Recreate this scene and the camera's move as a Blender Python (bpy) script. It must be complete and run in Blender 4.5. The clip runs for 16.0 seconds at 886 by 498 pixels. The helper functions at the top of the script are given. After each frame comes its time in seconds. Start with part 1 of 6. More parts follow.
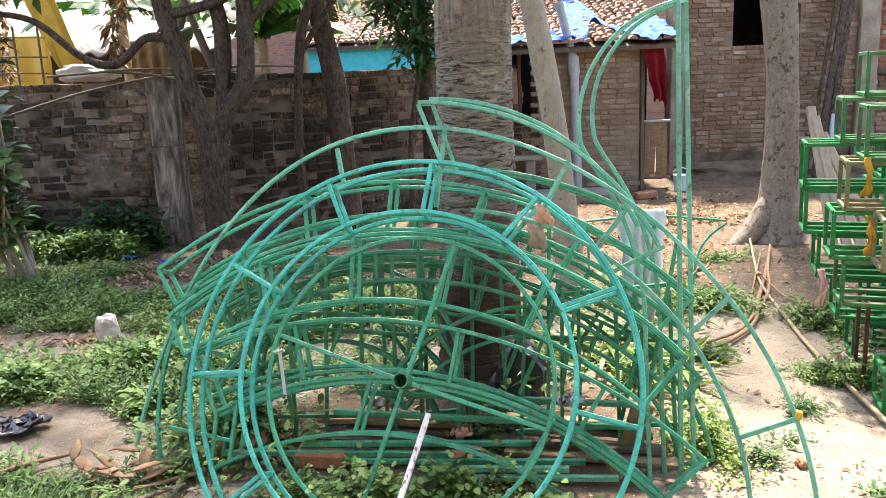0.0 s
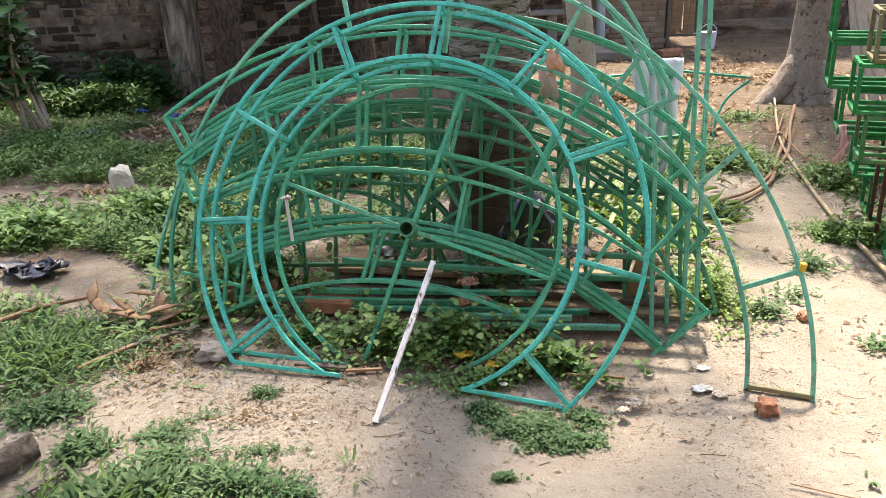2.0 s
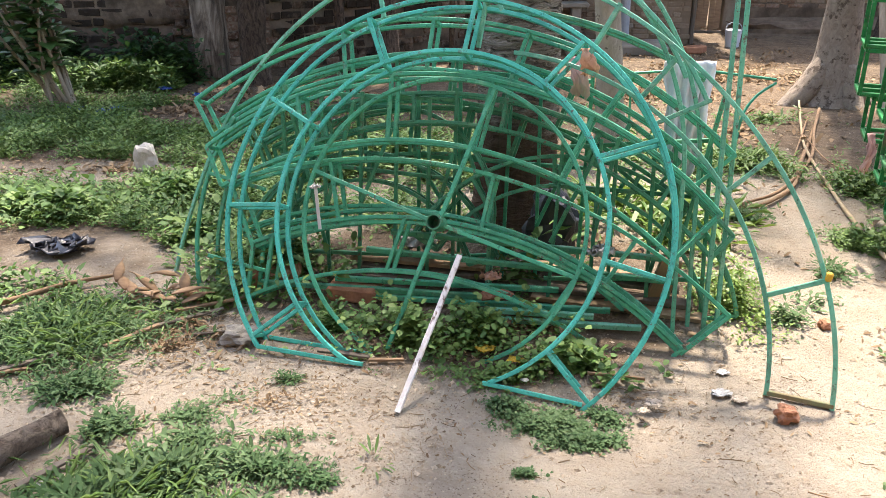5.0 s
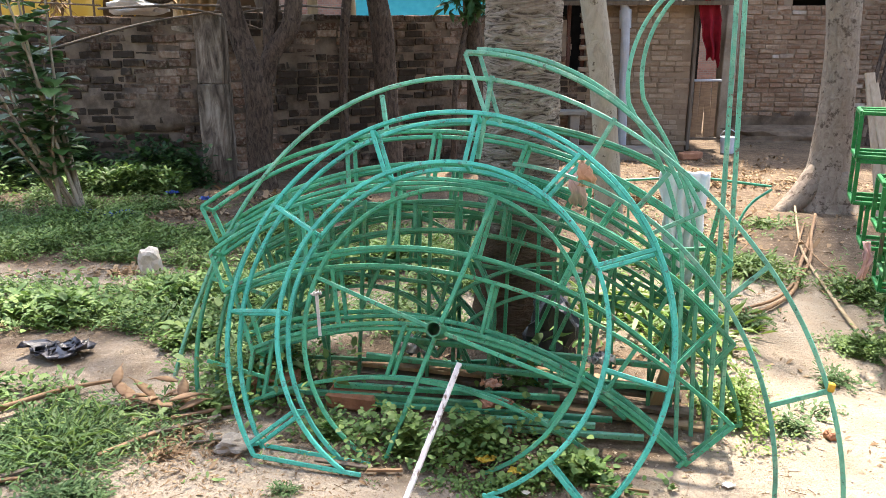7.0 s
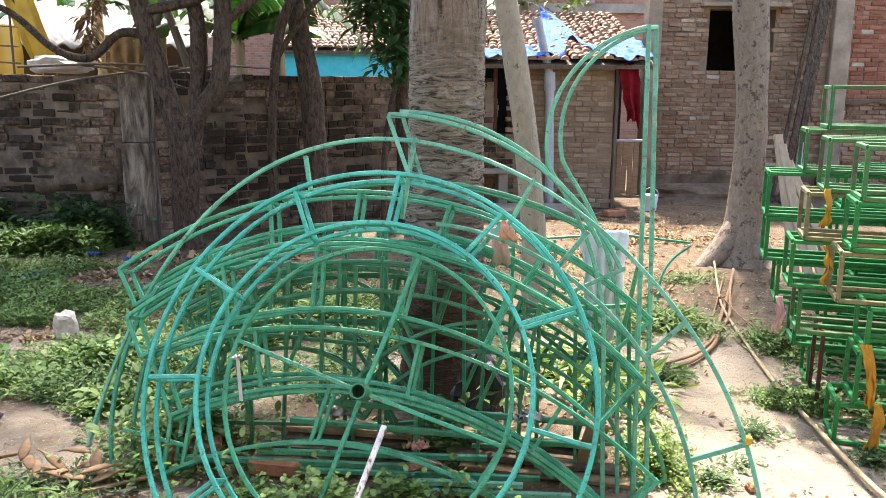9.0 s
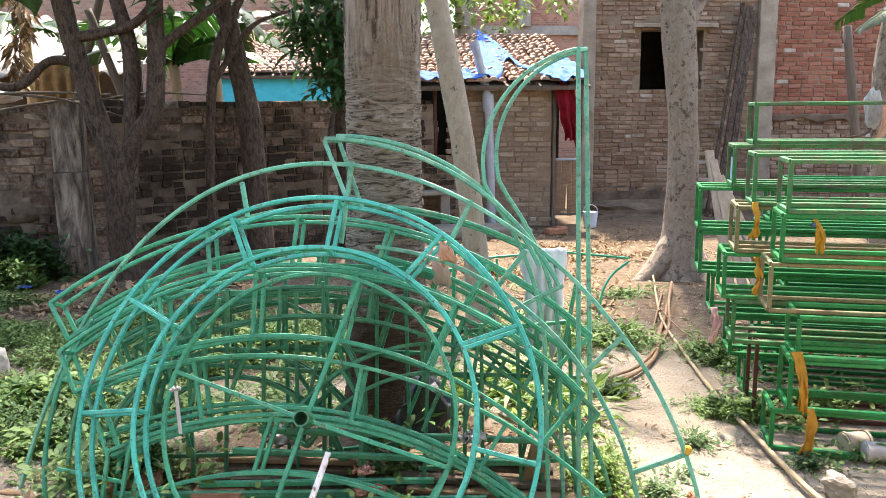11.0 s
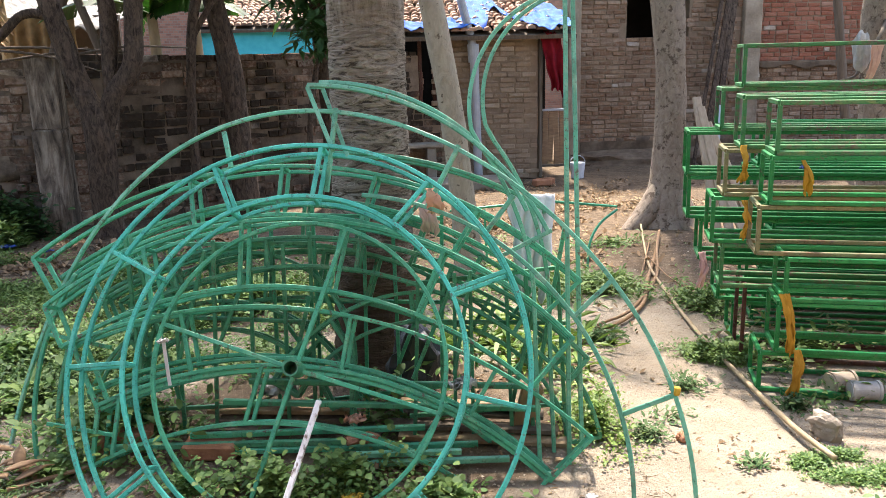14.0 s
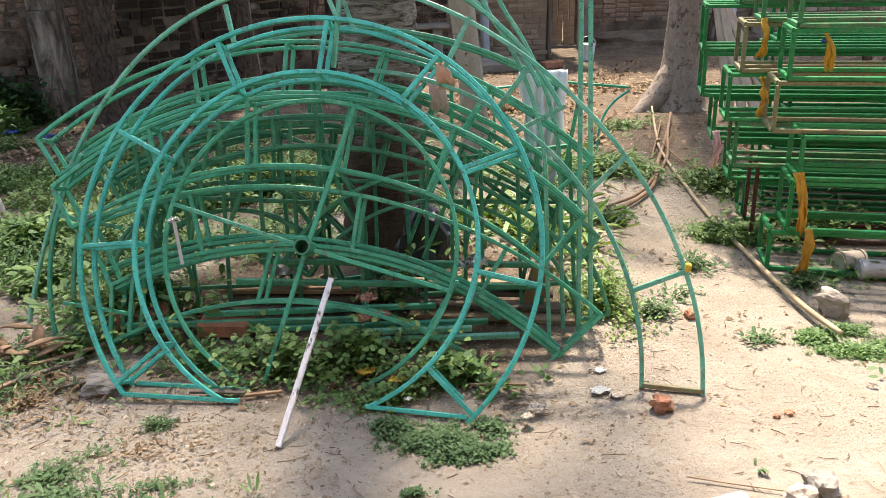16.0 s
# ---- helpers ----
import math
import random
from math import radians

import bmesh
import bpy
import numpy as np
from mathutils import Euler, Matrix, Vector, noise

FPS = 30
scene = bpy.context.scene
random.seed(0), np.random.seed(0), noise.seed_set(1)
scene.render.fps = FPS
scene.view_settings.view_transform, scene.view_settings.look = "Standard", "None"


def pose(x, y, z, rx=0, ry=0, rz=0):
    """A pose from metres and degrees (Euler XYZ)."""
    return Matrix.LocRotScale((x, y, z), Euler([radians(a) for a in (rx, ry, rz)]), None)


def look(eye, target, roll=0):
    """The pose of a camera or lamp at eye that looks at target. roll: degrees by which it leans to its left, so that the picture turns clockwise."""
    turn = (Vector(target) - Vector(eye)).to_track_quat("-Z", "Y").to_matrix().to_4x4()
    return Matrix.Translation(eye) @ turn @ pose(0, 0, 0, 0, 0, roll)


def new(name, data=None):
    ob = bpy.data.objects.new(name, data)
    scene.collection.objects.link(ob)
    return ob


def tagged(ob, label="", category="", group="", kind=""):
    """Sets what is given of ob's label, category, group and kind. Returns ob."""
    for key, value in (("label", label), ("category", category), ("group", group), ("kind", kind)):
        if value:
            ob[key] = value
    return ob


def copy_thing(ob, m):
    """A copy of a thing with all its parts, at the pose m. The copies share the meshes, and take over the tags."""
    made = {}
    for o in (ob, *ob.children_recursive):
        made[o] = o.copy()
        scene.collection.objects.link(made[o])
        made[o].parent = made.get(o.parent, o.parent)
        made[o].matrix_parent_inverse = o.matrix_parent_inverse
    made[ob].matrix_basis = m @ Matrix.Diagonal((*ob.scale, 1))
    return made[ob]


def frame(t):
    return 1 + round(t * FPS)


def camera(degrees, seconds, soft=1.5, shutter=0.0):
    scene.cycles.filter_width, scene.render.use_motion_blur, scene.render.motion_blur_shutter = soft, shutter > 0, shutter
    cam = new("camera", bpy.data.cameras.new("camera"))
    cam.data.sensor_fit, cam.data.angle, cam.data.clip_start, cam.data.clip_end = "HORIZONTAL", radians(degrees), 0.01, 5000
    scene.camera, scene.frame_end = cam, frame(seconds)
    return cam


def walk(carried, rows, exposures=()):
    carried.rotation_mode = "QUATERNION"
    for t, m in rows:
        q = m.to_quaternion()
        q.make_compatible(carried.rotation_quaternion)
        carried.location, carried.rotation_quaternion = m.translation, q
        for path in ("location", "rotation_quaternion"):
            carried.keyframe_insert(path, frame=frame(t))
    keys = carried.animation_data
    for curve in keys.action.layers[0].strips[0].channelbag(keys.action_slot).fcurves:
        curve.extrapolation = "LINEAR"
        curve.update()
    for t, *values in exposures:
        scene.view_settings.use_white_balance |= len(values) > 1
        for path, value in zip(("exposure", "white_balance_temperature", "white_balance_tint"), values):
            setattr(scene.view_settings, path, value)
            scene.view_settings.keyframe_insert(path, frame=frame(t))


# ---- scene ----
# camera and walk
cam = camera(58.1, 16.0, 0.5)
PATH = [
    (0, (-0.006, -0.034, 1.526), (-0.016, 1.922, 1.107), -2.5),
    (0.5, (0.002, -0.031, 1.512), (-0.014, 1.909, 1.025), -2.4),
    (1, (0.037, -0.024, 1.494), (-0.007, 1.886, 0.903), -2.5),
    (1.5, (0.039, -0.024, 1.478), (-0.013, 1.855, 0.795), -2.3),
    (2, (0.038, -0.025, 1.464), (-0.032, 1.831, 0.723), -2.3),
    (2.5, (0.036, -0.031, 1.46), (-0.048, 1.807, 0.676), -2.2),
    (3, (0.036, -0.036, 1.449), (-0.049, 1.788, 0.634), -2.1),
    (3.2, (0.035, -0.039, 1.449), (-0.049, 1.782, 0.626), -2.0),
    (5.3, (-0.029, -0.035, 1.51), (-0.125, 1.816, 0.758), -0.1),
    (5.5, (-0.031, -0.039, 1.515), (-0.129, 1.818, 0.781), -0.1),
    (6, (-0.026, -0.045, 1.519), (-0.129, 1.834, 0.841), -0.2),
    (6.5, (-0.02, -0.042, 1.527), (-0.126, 1.858, 0.912), -0.2),
    (7, (-0.013, -0.042, 1.534), (-0.116, 1.881, 0.995), -0.1),
    (7.5, (-0.002, -0.046, 1.537), (-0.095, 1.894, 1.061), 0.1),
    (8, (0.008, -0.047, 1.54), (-0.044, 1.905, 1.107), 0.2),
    (8.5, (0.017, -0.044, 1.545), (0.025, 1.913, 1.135), 0.5),
    (9, (0.024, -0.039, 1.545), (0.085, 1.92, 1.145), 0.4),
    (11.5, (0.052, -0.05, 1.549), (0.267, 1.91, 1.209), -0.9),
    (12, (0.057, -0.042, 1.549), (0.284, 1.916, 1.211), -1.2),
    (12.5, (0.06, -0.031, 1.542), (0.292, 1.926, 1.205), -1.3),
    (13, (0.059, -0.026, 1.533), (0.293, 1.931, 1.193), -1.3),
    (13.5, (0.056, -0.026, 1.522), (0.286, 1.924, 1.14), -1.4),
    (14, (0.049, -0.028, 1.51), (0.272, 1.907, 1.054), -1.4),
    (14.5, (0.042, -0.028, 1.498), (0.259, 1.886, 0.963), -1.5),
    (15, (0.039, -0.024, 1.488), (0.246, 1.869, 0.877), -1.6),
    (15.5, (0.029, -0.016, 1.475), (0.23, 1.856, 0.799), -1.7),
    (16, (0.029, -0.011, 1.466), (0.223, 1.845, 0.745), -1.8),
]
walk(cam, [(t, look(eye, target, roll)) for t, eye, target, roll in PATH], [(0.0, 3.15, 7050, 12), (3.0, 2.62, 7050, 12), (7.5, 3.1, 7050, 12), (12.5, 3.15, 7050, 12), (14.0, 2.82, 7050, 12), (16.0, 2.58, 7050, 12)])

# ---- world, sun ----
SUN_EL, SUN_AZ = 64.0, 8.0      # height of the sun, and its bearing from +y towards +x
world = bpy.data.worlds.new("sky")
scene.world = world
world.use_nodes = True
wn = world.node_tree
sky = wn.nodes.new("ShaderNodeTexSky")
sky.sky_type, sky.sun_disc = "NISHITA", False
sky.sun_elevation, sky.sun_rotation = radians(SUN_EL), radians(SUN_AZ)
sky.dust_density = 2.0
wn.links.new(sky.outputs[0], wn.nodes["Background"].inputs[0])
wn.nodes["Background"].inputs[1].default_value = 0.11
sun = new("sun", bpy.data.lights.new("sun", "SUN"))
sun.data.energy, sun.data.angle, sun.data.color = 2.35, radians(3.0), (1.0, 0.955, 0.90)
se, sa = radians(SUN_EL), radians(SUN_AZ)
sun.matrix_world = look((math.sin(sa) * math.cos(se) * 30, math.cos(sa) * math.cos(se) * 30, math.sin(se) * 30), (0, 0, 0))

# ---- materials ----


class Mat:
    """A node material with short ways to noise, ramps and bumps."""

    def __init__(self, name, rough=0.8, metal=0.0):
        self.m = bpy.data.materials.new(name)
        self.m.use_nodes = True
        self.t = self.m.node_tree
        self.b = self.t.nodes["Principled BSDF"]
        self.b.inputs["Roughness"].default_value = rough
        self.b.inputs["Metallic"].default_value = metal
        if rough > 0.65:
            self.b.inputs["Specular IOR Level"].default_value = 0.12
        self.co = self.t.nodes.new("ShaderNodeTexCoord").outputs["Object"]
        self.geo = self.t.nodes.new("ShaderNodeNewGeometry")

    def world(self):
        self.co = self.geo.outputs["Position"]
        return self

    def link(self, a, b):
        self.t.links.new(a, b)

    def stretch(self, sx, sy, sz):
        n = self.t.nodes.new("ShaderNodeMapping")
        n.inputs["Scale"].default_value = (sx, sy, sz)
        self.link(self.co, n.inputs[0])
        return n.outputs[0]

    def noise(self, scale, detail=4, rough=0.6, co=None, dist=0.0):
        n = self.t.nodes.new("ShaderNodeTexNoise")
        n.inputs["Scale"].default_value, n.inputs["Detail"].default_value = scale, detail
        n.inputs["Roughness"].default_value, n.inputs["Distortion"].default_value = rough, dist
        self.link(co or self.co, n.inputs["Vector"])
        return n.outputs["Fac"]

    def ramp(self, fac, *stops):
        n = self.t.nodes.new("ShaderNodeValToRGB")
        e = n.color_ramp.elements
        while len(e) < len(stops):
            e.new(0.5)
        for el, (p, c) in zip(e, stops):
            el.position = p
            el.color = (*c, 1) if isinstance(c, tuple) else (c, c, c, 1)
        self.link(fac, n.inputs[0])
        return n.outputs[0]

    def mix(self, fac, a, b, how="MIX"):
        n = self.t.nodes.new("ShaderNodeMix")
        n.data_type, n.blend_type = "RGBA", how
        for v, s in ((fac, n.inputs[0]), (a, n.inputs[6]), (b, n.inputs[7])):
            if isinstance(v, (float, int)):
                s.default_value = v
            elif isinstance(v, tuple):
                s.default_value = (*v, 1)
            else:
                self.link(v, s)
        return n.outputs[2]

    def math(self, op, a, b):
        n = self.t.nodes.new("ShaderNodeMath")
        n.operation = op
        for v, s in ((a, n.inputs[0]), (b, n.inputs[1])):
            if isinstance(v, (float, int)):
                s.default_value = v
            else:
                self.link(v, s)
        return n.outputs[0]

    def island(self):
        return self.geo.outputs["Random Per Island"]

    def each(self):
        return self.t.nodes.new("ShaderNodeObjectInfo").outputs["Random"]

    def color(self, c):
        if isinstance(c, tuple):
            self.b.inputs["Base Color"].default_value = (*c, 1)
        else:
            self.link(c, self.b.inputs["Base Color"])
        return self

    def bump(self, fac, strength=0.4, dist=0.01):
        n = self.t.nodes.new("ShaderNodeBump")
        n.inputs["Strength"].default_value, n.inputs["Distance"].default_value = strength, dist
        self.link(fac, n.inputs["Height"])
        self.link(n.outputs[0], self.b.inputs["Normal"])
        return self

    def rough(self, fac):
        self.link(fac, self.b.inputs["Roughness"])
        return self


def painted(name, c1, c2, rust=0.56, rough=0.42):
    """Old enamel on steel tube: two shades, a chalky bloom, chips down to primer and rust."""
    m = Mat(name, rough)
    m.b.inputs["Specular IOR Level"].default_value = 0.35
    tone = m.mix(m.ramp(m.noise(2.2, 5), (0.35, 0.0), (0.68, 1.0)), c1, c2)
    tone = m.mix(m.math("MULTIPLY", m.each(), 0.45), tone, (c1[0] * 0.8, c1[1] * 0.66, c1[2] * 0.66))
    tone = m.mix(m.ramp(m.noise(7, 7, 0.7), (0.47, 0.0), (0.66, 0.6)), tone, (c1[0] * 0.9, c1[1] * 0.5, c1[2] * 0.52))
    tone = m.mix(m.ramp(m.noise(16, 6, 0.7), (0.52, 0.0), (0.72, 0.5)), tone, (c2[0] * 2.2 + 0.05, c2[1] * 1.15, c2[2] * 1.2))
    line = m.ramp(m.noise(70, 5, 0.75), (0.56, 0.0), (0.66, 0.75))
    tone = m.mix(line, tone, (c1[0] * 0.25, c1[1] * 0.22, c1[2] * 0.22))
    chip = m.ramp(m.noise(44, 8, 0.72), (rust + 0.05, 0.0), (rust + 0.09, 1.0))
    chip = m.math("MULTIPLY", chip, m.ramp(m.noise(3.1, 3), (0.46, 0.0), (0.62, 1.0)))
    m.color(m.mix(chip, tone, m.mix(m.noise(40), (0.06, 0.04, 0.03), (0.17, 0.13, 0.10))))
    m.rough(m.ramp(m.noise(14, 4), (0.3, rough - 0.08), (0.7, rough + 0.22)))
    return m.bump(m.noise(60, 4), 0.25, 0.002).m


MAT_TEAL = painted("teal_enamel", (0.04, 0.43, 0.32), (0.08, 0.58, 0.455), 0.51)
MAT_GREEN = painted("sea_green_enamel", (0.042, 0.33, 0.185), (0.085, 0.46, 0.27), 0.515)
MAT_PALE = painted("pale_green_enamel", (0.09, 0.38, 0.245), (0.17, 0.50, 0.34), 0.51)
# the sea green about a fifth darker, mainly on tubes at the back
MAT_BACK = painted("darker_green_enamel", (0.045, 0.26, 0.14), (0.08, 0.35, 0.20), 0.51)
MAT_RACK = painted("grass_green_enamel", (0.006, 0.18, 0.045), (0.015, 0.27, 0.075), 0.52)
MAT_WORN = painted("worn_grass_green_enamel", (0.02, 0.19, 0.06), (0.10, 0.21, 0.085), 0.44, 0.55)
MAT_RUST = painted("rusty_brown_tube", (0.20, 0.15, 0.08), (0.14, 0.23, 0.10), 0.5, 0.6)
MAT_DARKRUST = painted("dark_red_oxide", (0.07, 0.03, 0.02), (0.11, 0.05, 0.035), 0.5, 0.6)


def brick_mat(name, a, b, c, dirt, dirt_scale=0.9, amount=(0.42, 0.62), low=0.75, blot=0.4, lime=0.4):
    m = Mat(name, 0.9)
    pick = m.each()
    isl = m.island()
    m.world()
    rnd = m.math("FRACT", m.math("ADD", pick, isl), 0.0)
    base = m.ramp(rnd, (0.0, (a[0] * low, a[1] * low, a[2] * low)), (0.3, a), (0.6, b), (0.95, c), (1.0, (0.48, 0.42, 0.35)))
    base = m.mix(m.ramp(m.noise(9, 5, 0.7), (0.42, 0.0), (0.7, blot)), base, (a[0] * 0.5, a[1] * 0.5, a[2] * 0.5))
    base = m.mix(m.ramp(m.noise(30, 6), (0.45, 0.0), (0.75, lime)), base, (0.36, 0.31, 0.25))
    base = m.mix(m.ramp(m.noise(dirt_scale, 6, 0.65), (amount[0], 0.0), (amount[1], 0.9)), base, dirt)
    m.color(base)
    return m.bump(m.noise(55, 8, 0.7), 0.6, 0.012).m


MAT_BRICK_OLD = brick_mat("mossy_old_brick", (0.175, 0.10, 0.066), (0.225, 0.14, 0.094), (0.33, 0.23, 0.165), (0.026, 0.021, 0.016), 1.7, (0.42, 0.55), 0.4, 0.9, 0.75)
MAT_BRICK_TAN = brick_mat("tan_brick", (0.25, 0.14, 0.085), (0.30, 0.19, 0.12), (0.38, 0.27, 0.19), (0.16, 0.10, 0.065), 1.6, (0.46, 0.70), 0.55, 0.7, 0.6)
MAT_BRICK_SHED = brick_mat("smeared_tan_brick", (0.25, 0.18, 0.125), (0.29, 0.215, 0.15), (0.33, 0.26, 0.19), (0.20, 0.145, 0.10), 1.3, (0.45, 0.75), 0.85, 0.45)
MAT_BRICK_RED = brick_mat("red_brick", (0.25, 0.085, 0.05), (0.30, 0.11, 0.066), (0.33, 0.155, 0.10), (0.19, 0.09, 0.06), 0.7, (0.55, 0.8), 0.8, 0.4, 0.25)


def cement(name, a, b, scale=1.2):
    m = Mat(name, 0.92).world()
    base = m.mix(m.ramp(m.noise(scale, 7, 0.65), (0.36, 0.0), (0.64, 1.0)), a, b)
    base = m.mix(m.ramp(m.noise(18, 6), (0.45, 0.0), (0.8, 0.5)), base, (a[0] * 0.6, a[1] * 0.58, a[2] * 0.55))
    m.color(base)
    return m.bump(m.noise(24, 9, 0.7), 0.6, 0.02).m


MAT_MORTAR_OLD = cement("dark_mud_mortar", (0.24, 0.18, 0.13), (0.06, 0.047, 0.036), 2.4)
MAT_MORTAR = cement("sandy_mortar", (0.27, 0.20, 0.14), (0.16, 0.115, 0.08))
MAT_CEMENT = cement("weathered_cement", (0.33, 0.30, 0.255), (0.17, 0.15, 0.125))
MAT_CEMENT_DARK = cement("blackened_cement", (0.11, 0.10, 0.085), (0.045, 0.042, 0.037))


def streaked():
    m = Mat("streaked_cement", 0.92).world()
    run = m.noise(1.0, 8, 0.7, m.stretch(11, 11, 2.4), 0.8)
    base = m.ramp(run, (0.36, (0.05, 0.04, 0.032)), (0.5, (0.22, 0.175, 0.135)), (0.66, (0.46, 0.39, 0.31)))
    base = m.mix(m.ramp(m.noise(2.0, 5), (0.45, 0.0), (0.6, 0.5)), base, (0.09, 0.072, 0.056))
    m.color(base)
    return m.bump(m.noise(22, 9, 0.75), 0.9, 0.03).m


MAT_PIER = streaked()
MAT_PLASTER = cement("stained_render", (0.20, 0.145, 0.10), (0.08, 0.057, 0.04), 4.0)
MAT_SMEAR = cement("smeared_lime_render", (0.24, 0.18, 0.13), (0.06, 0.046, 0.035), 4.5)
MAT_STONE = cement("pale_stone", (0.46, 0.39, 0.31), (0.30, 0.25, 0.195), 6)
# lighter copy of the stone above; gives the weed stone its sunlit look
MAT_PALESTONE = cement("bright_pale_stone", (0.66, 0.60, 0.51), (0.48, 0.42, 0.34), 6)
MAT_REDSTONE = cement("broken_red_brick", (0.44, 0.22, 0.13), (0.28, 0.13, 0.08), 14)


def wood_mat(name, a, b, grain=(30, 30, 3), rough=0.85):
    m = Mat(name, rough)
    g = m.noise(1.0, 8, 0.65, m.stretch(*grain), 0.6)
    base = m.mix(m.ramp(g, (0.32, 0.0), (0.68, 1.0)), a, b)
    base = m.mix(m.math("MULTIPLY", m.each(), 0.4), base, (a[0] * 0.6, a[1] * 0.6, a[2] * 0.6))
    m.color(base)
    return m.bump(g, 0.5, 0.006).m


MAT_PLANK = wood_mat("sawn_plank", (0.36, 0.26, 0.16), (0.25, 0.17, 0.10))
MAT_PALEWOOD = wood_mat("pale_split_wood", (0.52, 0.42, 0.32), (0.34, 0.26, 0.19))
MAT_OLDWOOD = wood_mat("grey_old_wood", (0.17, 0.14, 0.11), (0.09, 0.07, 0.055))
MAT_BAMBOO = wood_mat("dry_pole_wood", (0.45, 0.35, 0.22), (0.32, 0.24, 0.15), (20, 20, 6))
MAT_FIBRE = wood_mat("dry_leaf_fibre", (0.33, 0.22, 0.13), (0.18, 0.11, 0.07), (8, 40, 40))


def bark_mat(name, a, b, dark, stretch, bump=0.8, patch=(0.5, 0.62), spots=7):
    m = Mat(name, 0.93)
    g = m.noise(1.0, 9, 0.7, m.stretch(*stretch), 0.8)
    base = m.mix(m.ramp(g, (0.34, 0.0), (0.66, 1.0)), a, b)
    base = m.mix(m.ramp(m.noise(spots, 6, 0.7), (patch[0], 0.0), (patch[1], 0.85)), base, dark)
    m.color(base)
    return m.bump(g, bump, 0.035).m




def palm_mat():
    """Fine wavy rings low on the trunk, upright fissures higher up."""
    m = Mat("ringed_palm_bark", 0.93)
    rings = m.noise(1.0, 6, 0.65, m.stretch(6.5, 6.5, 32), 2.2)
    cracks = m.noise(1.0, 7, 0.7, m.stretch(26, 26, 3.2), 0.8)
    sep = m.t.nodes.new("ShaderNodeSeparateXYZ")
    m.link(m.co, sep.inputs[0])
    high = m.ramp(m.math("ADD", m.math("MULTIPLY", sep.outputs[2], 0.25), m.math("MULTIPLY", m.noise(2.5), 0.12)), (0.45, 0.0), (0.54, 1.0))
    g = m.mix(high, rings, cracks)
    base = m.ramp(g, (0.40, (0.075, 0.057, 0.042)), (0.46, (0.23, 0.185, 0.14)), (0.60, (0.37, 0.305, 0.24)))
    base = m.mix(m.ramp(m.noise(2.4, 6, 0.7), (0.5, 0.0), (0.68, 0.6)), base, (0.15, 0.11, 0.08))
    foot = m.ramp(m.math("ADD", sep.outputs[2], m.math("MULTIPLY", m.noise(5, 6), 0.7)), (0.85, 1.0), (1.15, 0.0))
    base = m.mix(foot, base, m.mix(cracks, (0.045, 0.03, 0.02), (0.17, 0.11, 0.07)))  # fibrous brown root boss, darkened further to hold the heap's shade
    m.color(base)
    return m.bump(g, 1.0, 0.05).m


MAT_PALM = palm_mat()
MAT_PALETREE = bark_mat("pale_smooth_bark", (0.36, 0.295, 0.235), (0.22, 0.175, 0.135), (0.085, 0.062, 0.047), (22, 22, 14), 0.9, (0.55, 0.62), 15)
MAT_TANTREE = bark_mat("tan_knotted_bark", (0.40, 0.34, 0.26), (0.29, 0.24, 0.18), (0.09, 0.065, 0.045), (18, 18, 10), 0.7, (0.60, 0.66), 14)
MAT_LOG = bark_mat("weathered_log_bark", (0.27, 0.215, 0.165), (0.06, 0.045, 0.035), (0.19, 0.15, 0.12), (19, 24, 26), 1.0, (0.56, 0.7))
MAT_DARKBARK = bark_mat("dark_rough_bark", (0.15, 0.108, 0.08), (0.025, 0.018, 0.014), (0.22, 0.175, 0.14), (34, 34, 12), 1.0, (0.60, 0.78))


def leaf_mat(name, a, b, c, rough=0.55, trans=0.25):
    m = Mat(name, rough)
    base = m.ramp(m.island(), (0.0, a), (0.55, b), (1.0, c))
    base = m.mix(m.ramp(m.noise(1.3, 3), (0.4, 0.0), (0.7, 0.5)), base, c)
    m.color(base)
    m.b.inputs["Transmission Weight"].default_value = 0.0
    mixer = m.t.nodes.new("ShaderNodeMixShader")
    tr = m.t.nodes.new("ShaderNodeBsdfTranslucent")
    m.link(base, tr.inputs[0])
    mixer.inputs[0].default_value = trans
    m.link(m.b.outputs[0], mixer.inputs[1])
    m.link(tr.outputs[0], mixer.inputs[2])
    m.link(mixer.outputs[0], m.t.nodes["Material Output"].inputs[0])
    return m.m


MAT_LEAF_DARK = leaf_mat("dark_mango_leaf", (0.015, 0.05, 0.014), (0.03, 0.085, 0.02), (0.05, 0.12, 0.03))
MAT_LEAF_BRIGHT = leaf_mat("light_green_leaf", (0.05, 0.12, 0.018), (0.11, 0.20, 0.028), (0.21, 0.30, 0.05), 0.5, 0.3)
MAT_LEAF_WEED = leaf_mat("weed_leaf", (0.045, 0.105, 0.022), (0.085, 0.175, 0.036), (0.18, 0.27, 0.065), 0.6)
MAT_LEAF_GROUND = leaf_mat("ground_herb", (0.045, 0.095, 0.035), (0.075, 0.145, 0.055), (0.15, 0.21, 0.10), 0.7)
MAT_LEAF_SHRUB = leaf_mat("milkweed_leaf", (0.04, 0.095, 0.025), (0.065, 0.145, 0.036), (0.11, 0.21, 0.06), 0.5)
MAT_BANANA = leaf_mat("banana_leaf", (0.006, 0.026, 0.004), (0.012, 0.05, 0.005), (0.025, 0.085, 0.008), 0.5, 0.3)
MAT_DRYLEAF = leaf_mat("fallen_dry_leaf", (0.09, 0.055, 0.03), (0.18, 0.115, 0.065), (0.36, 0.26, 0.16), 0.85, 0.1)


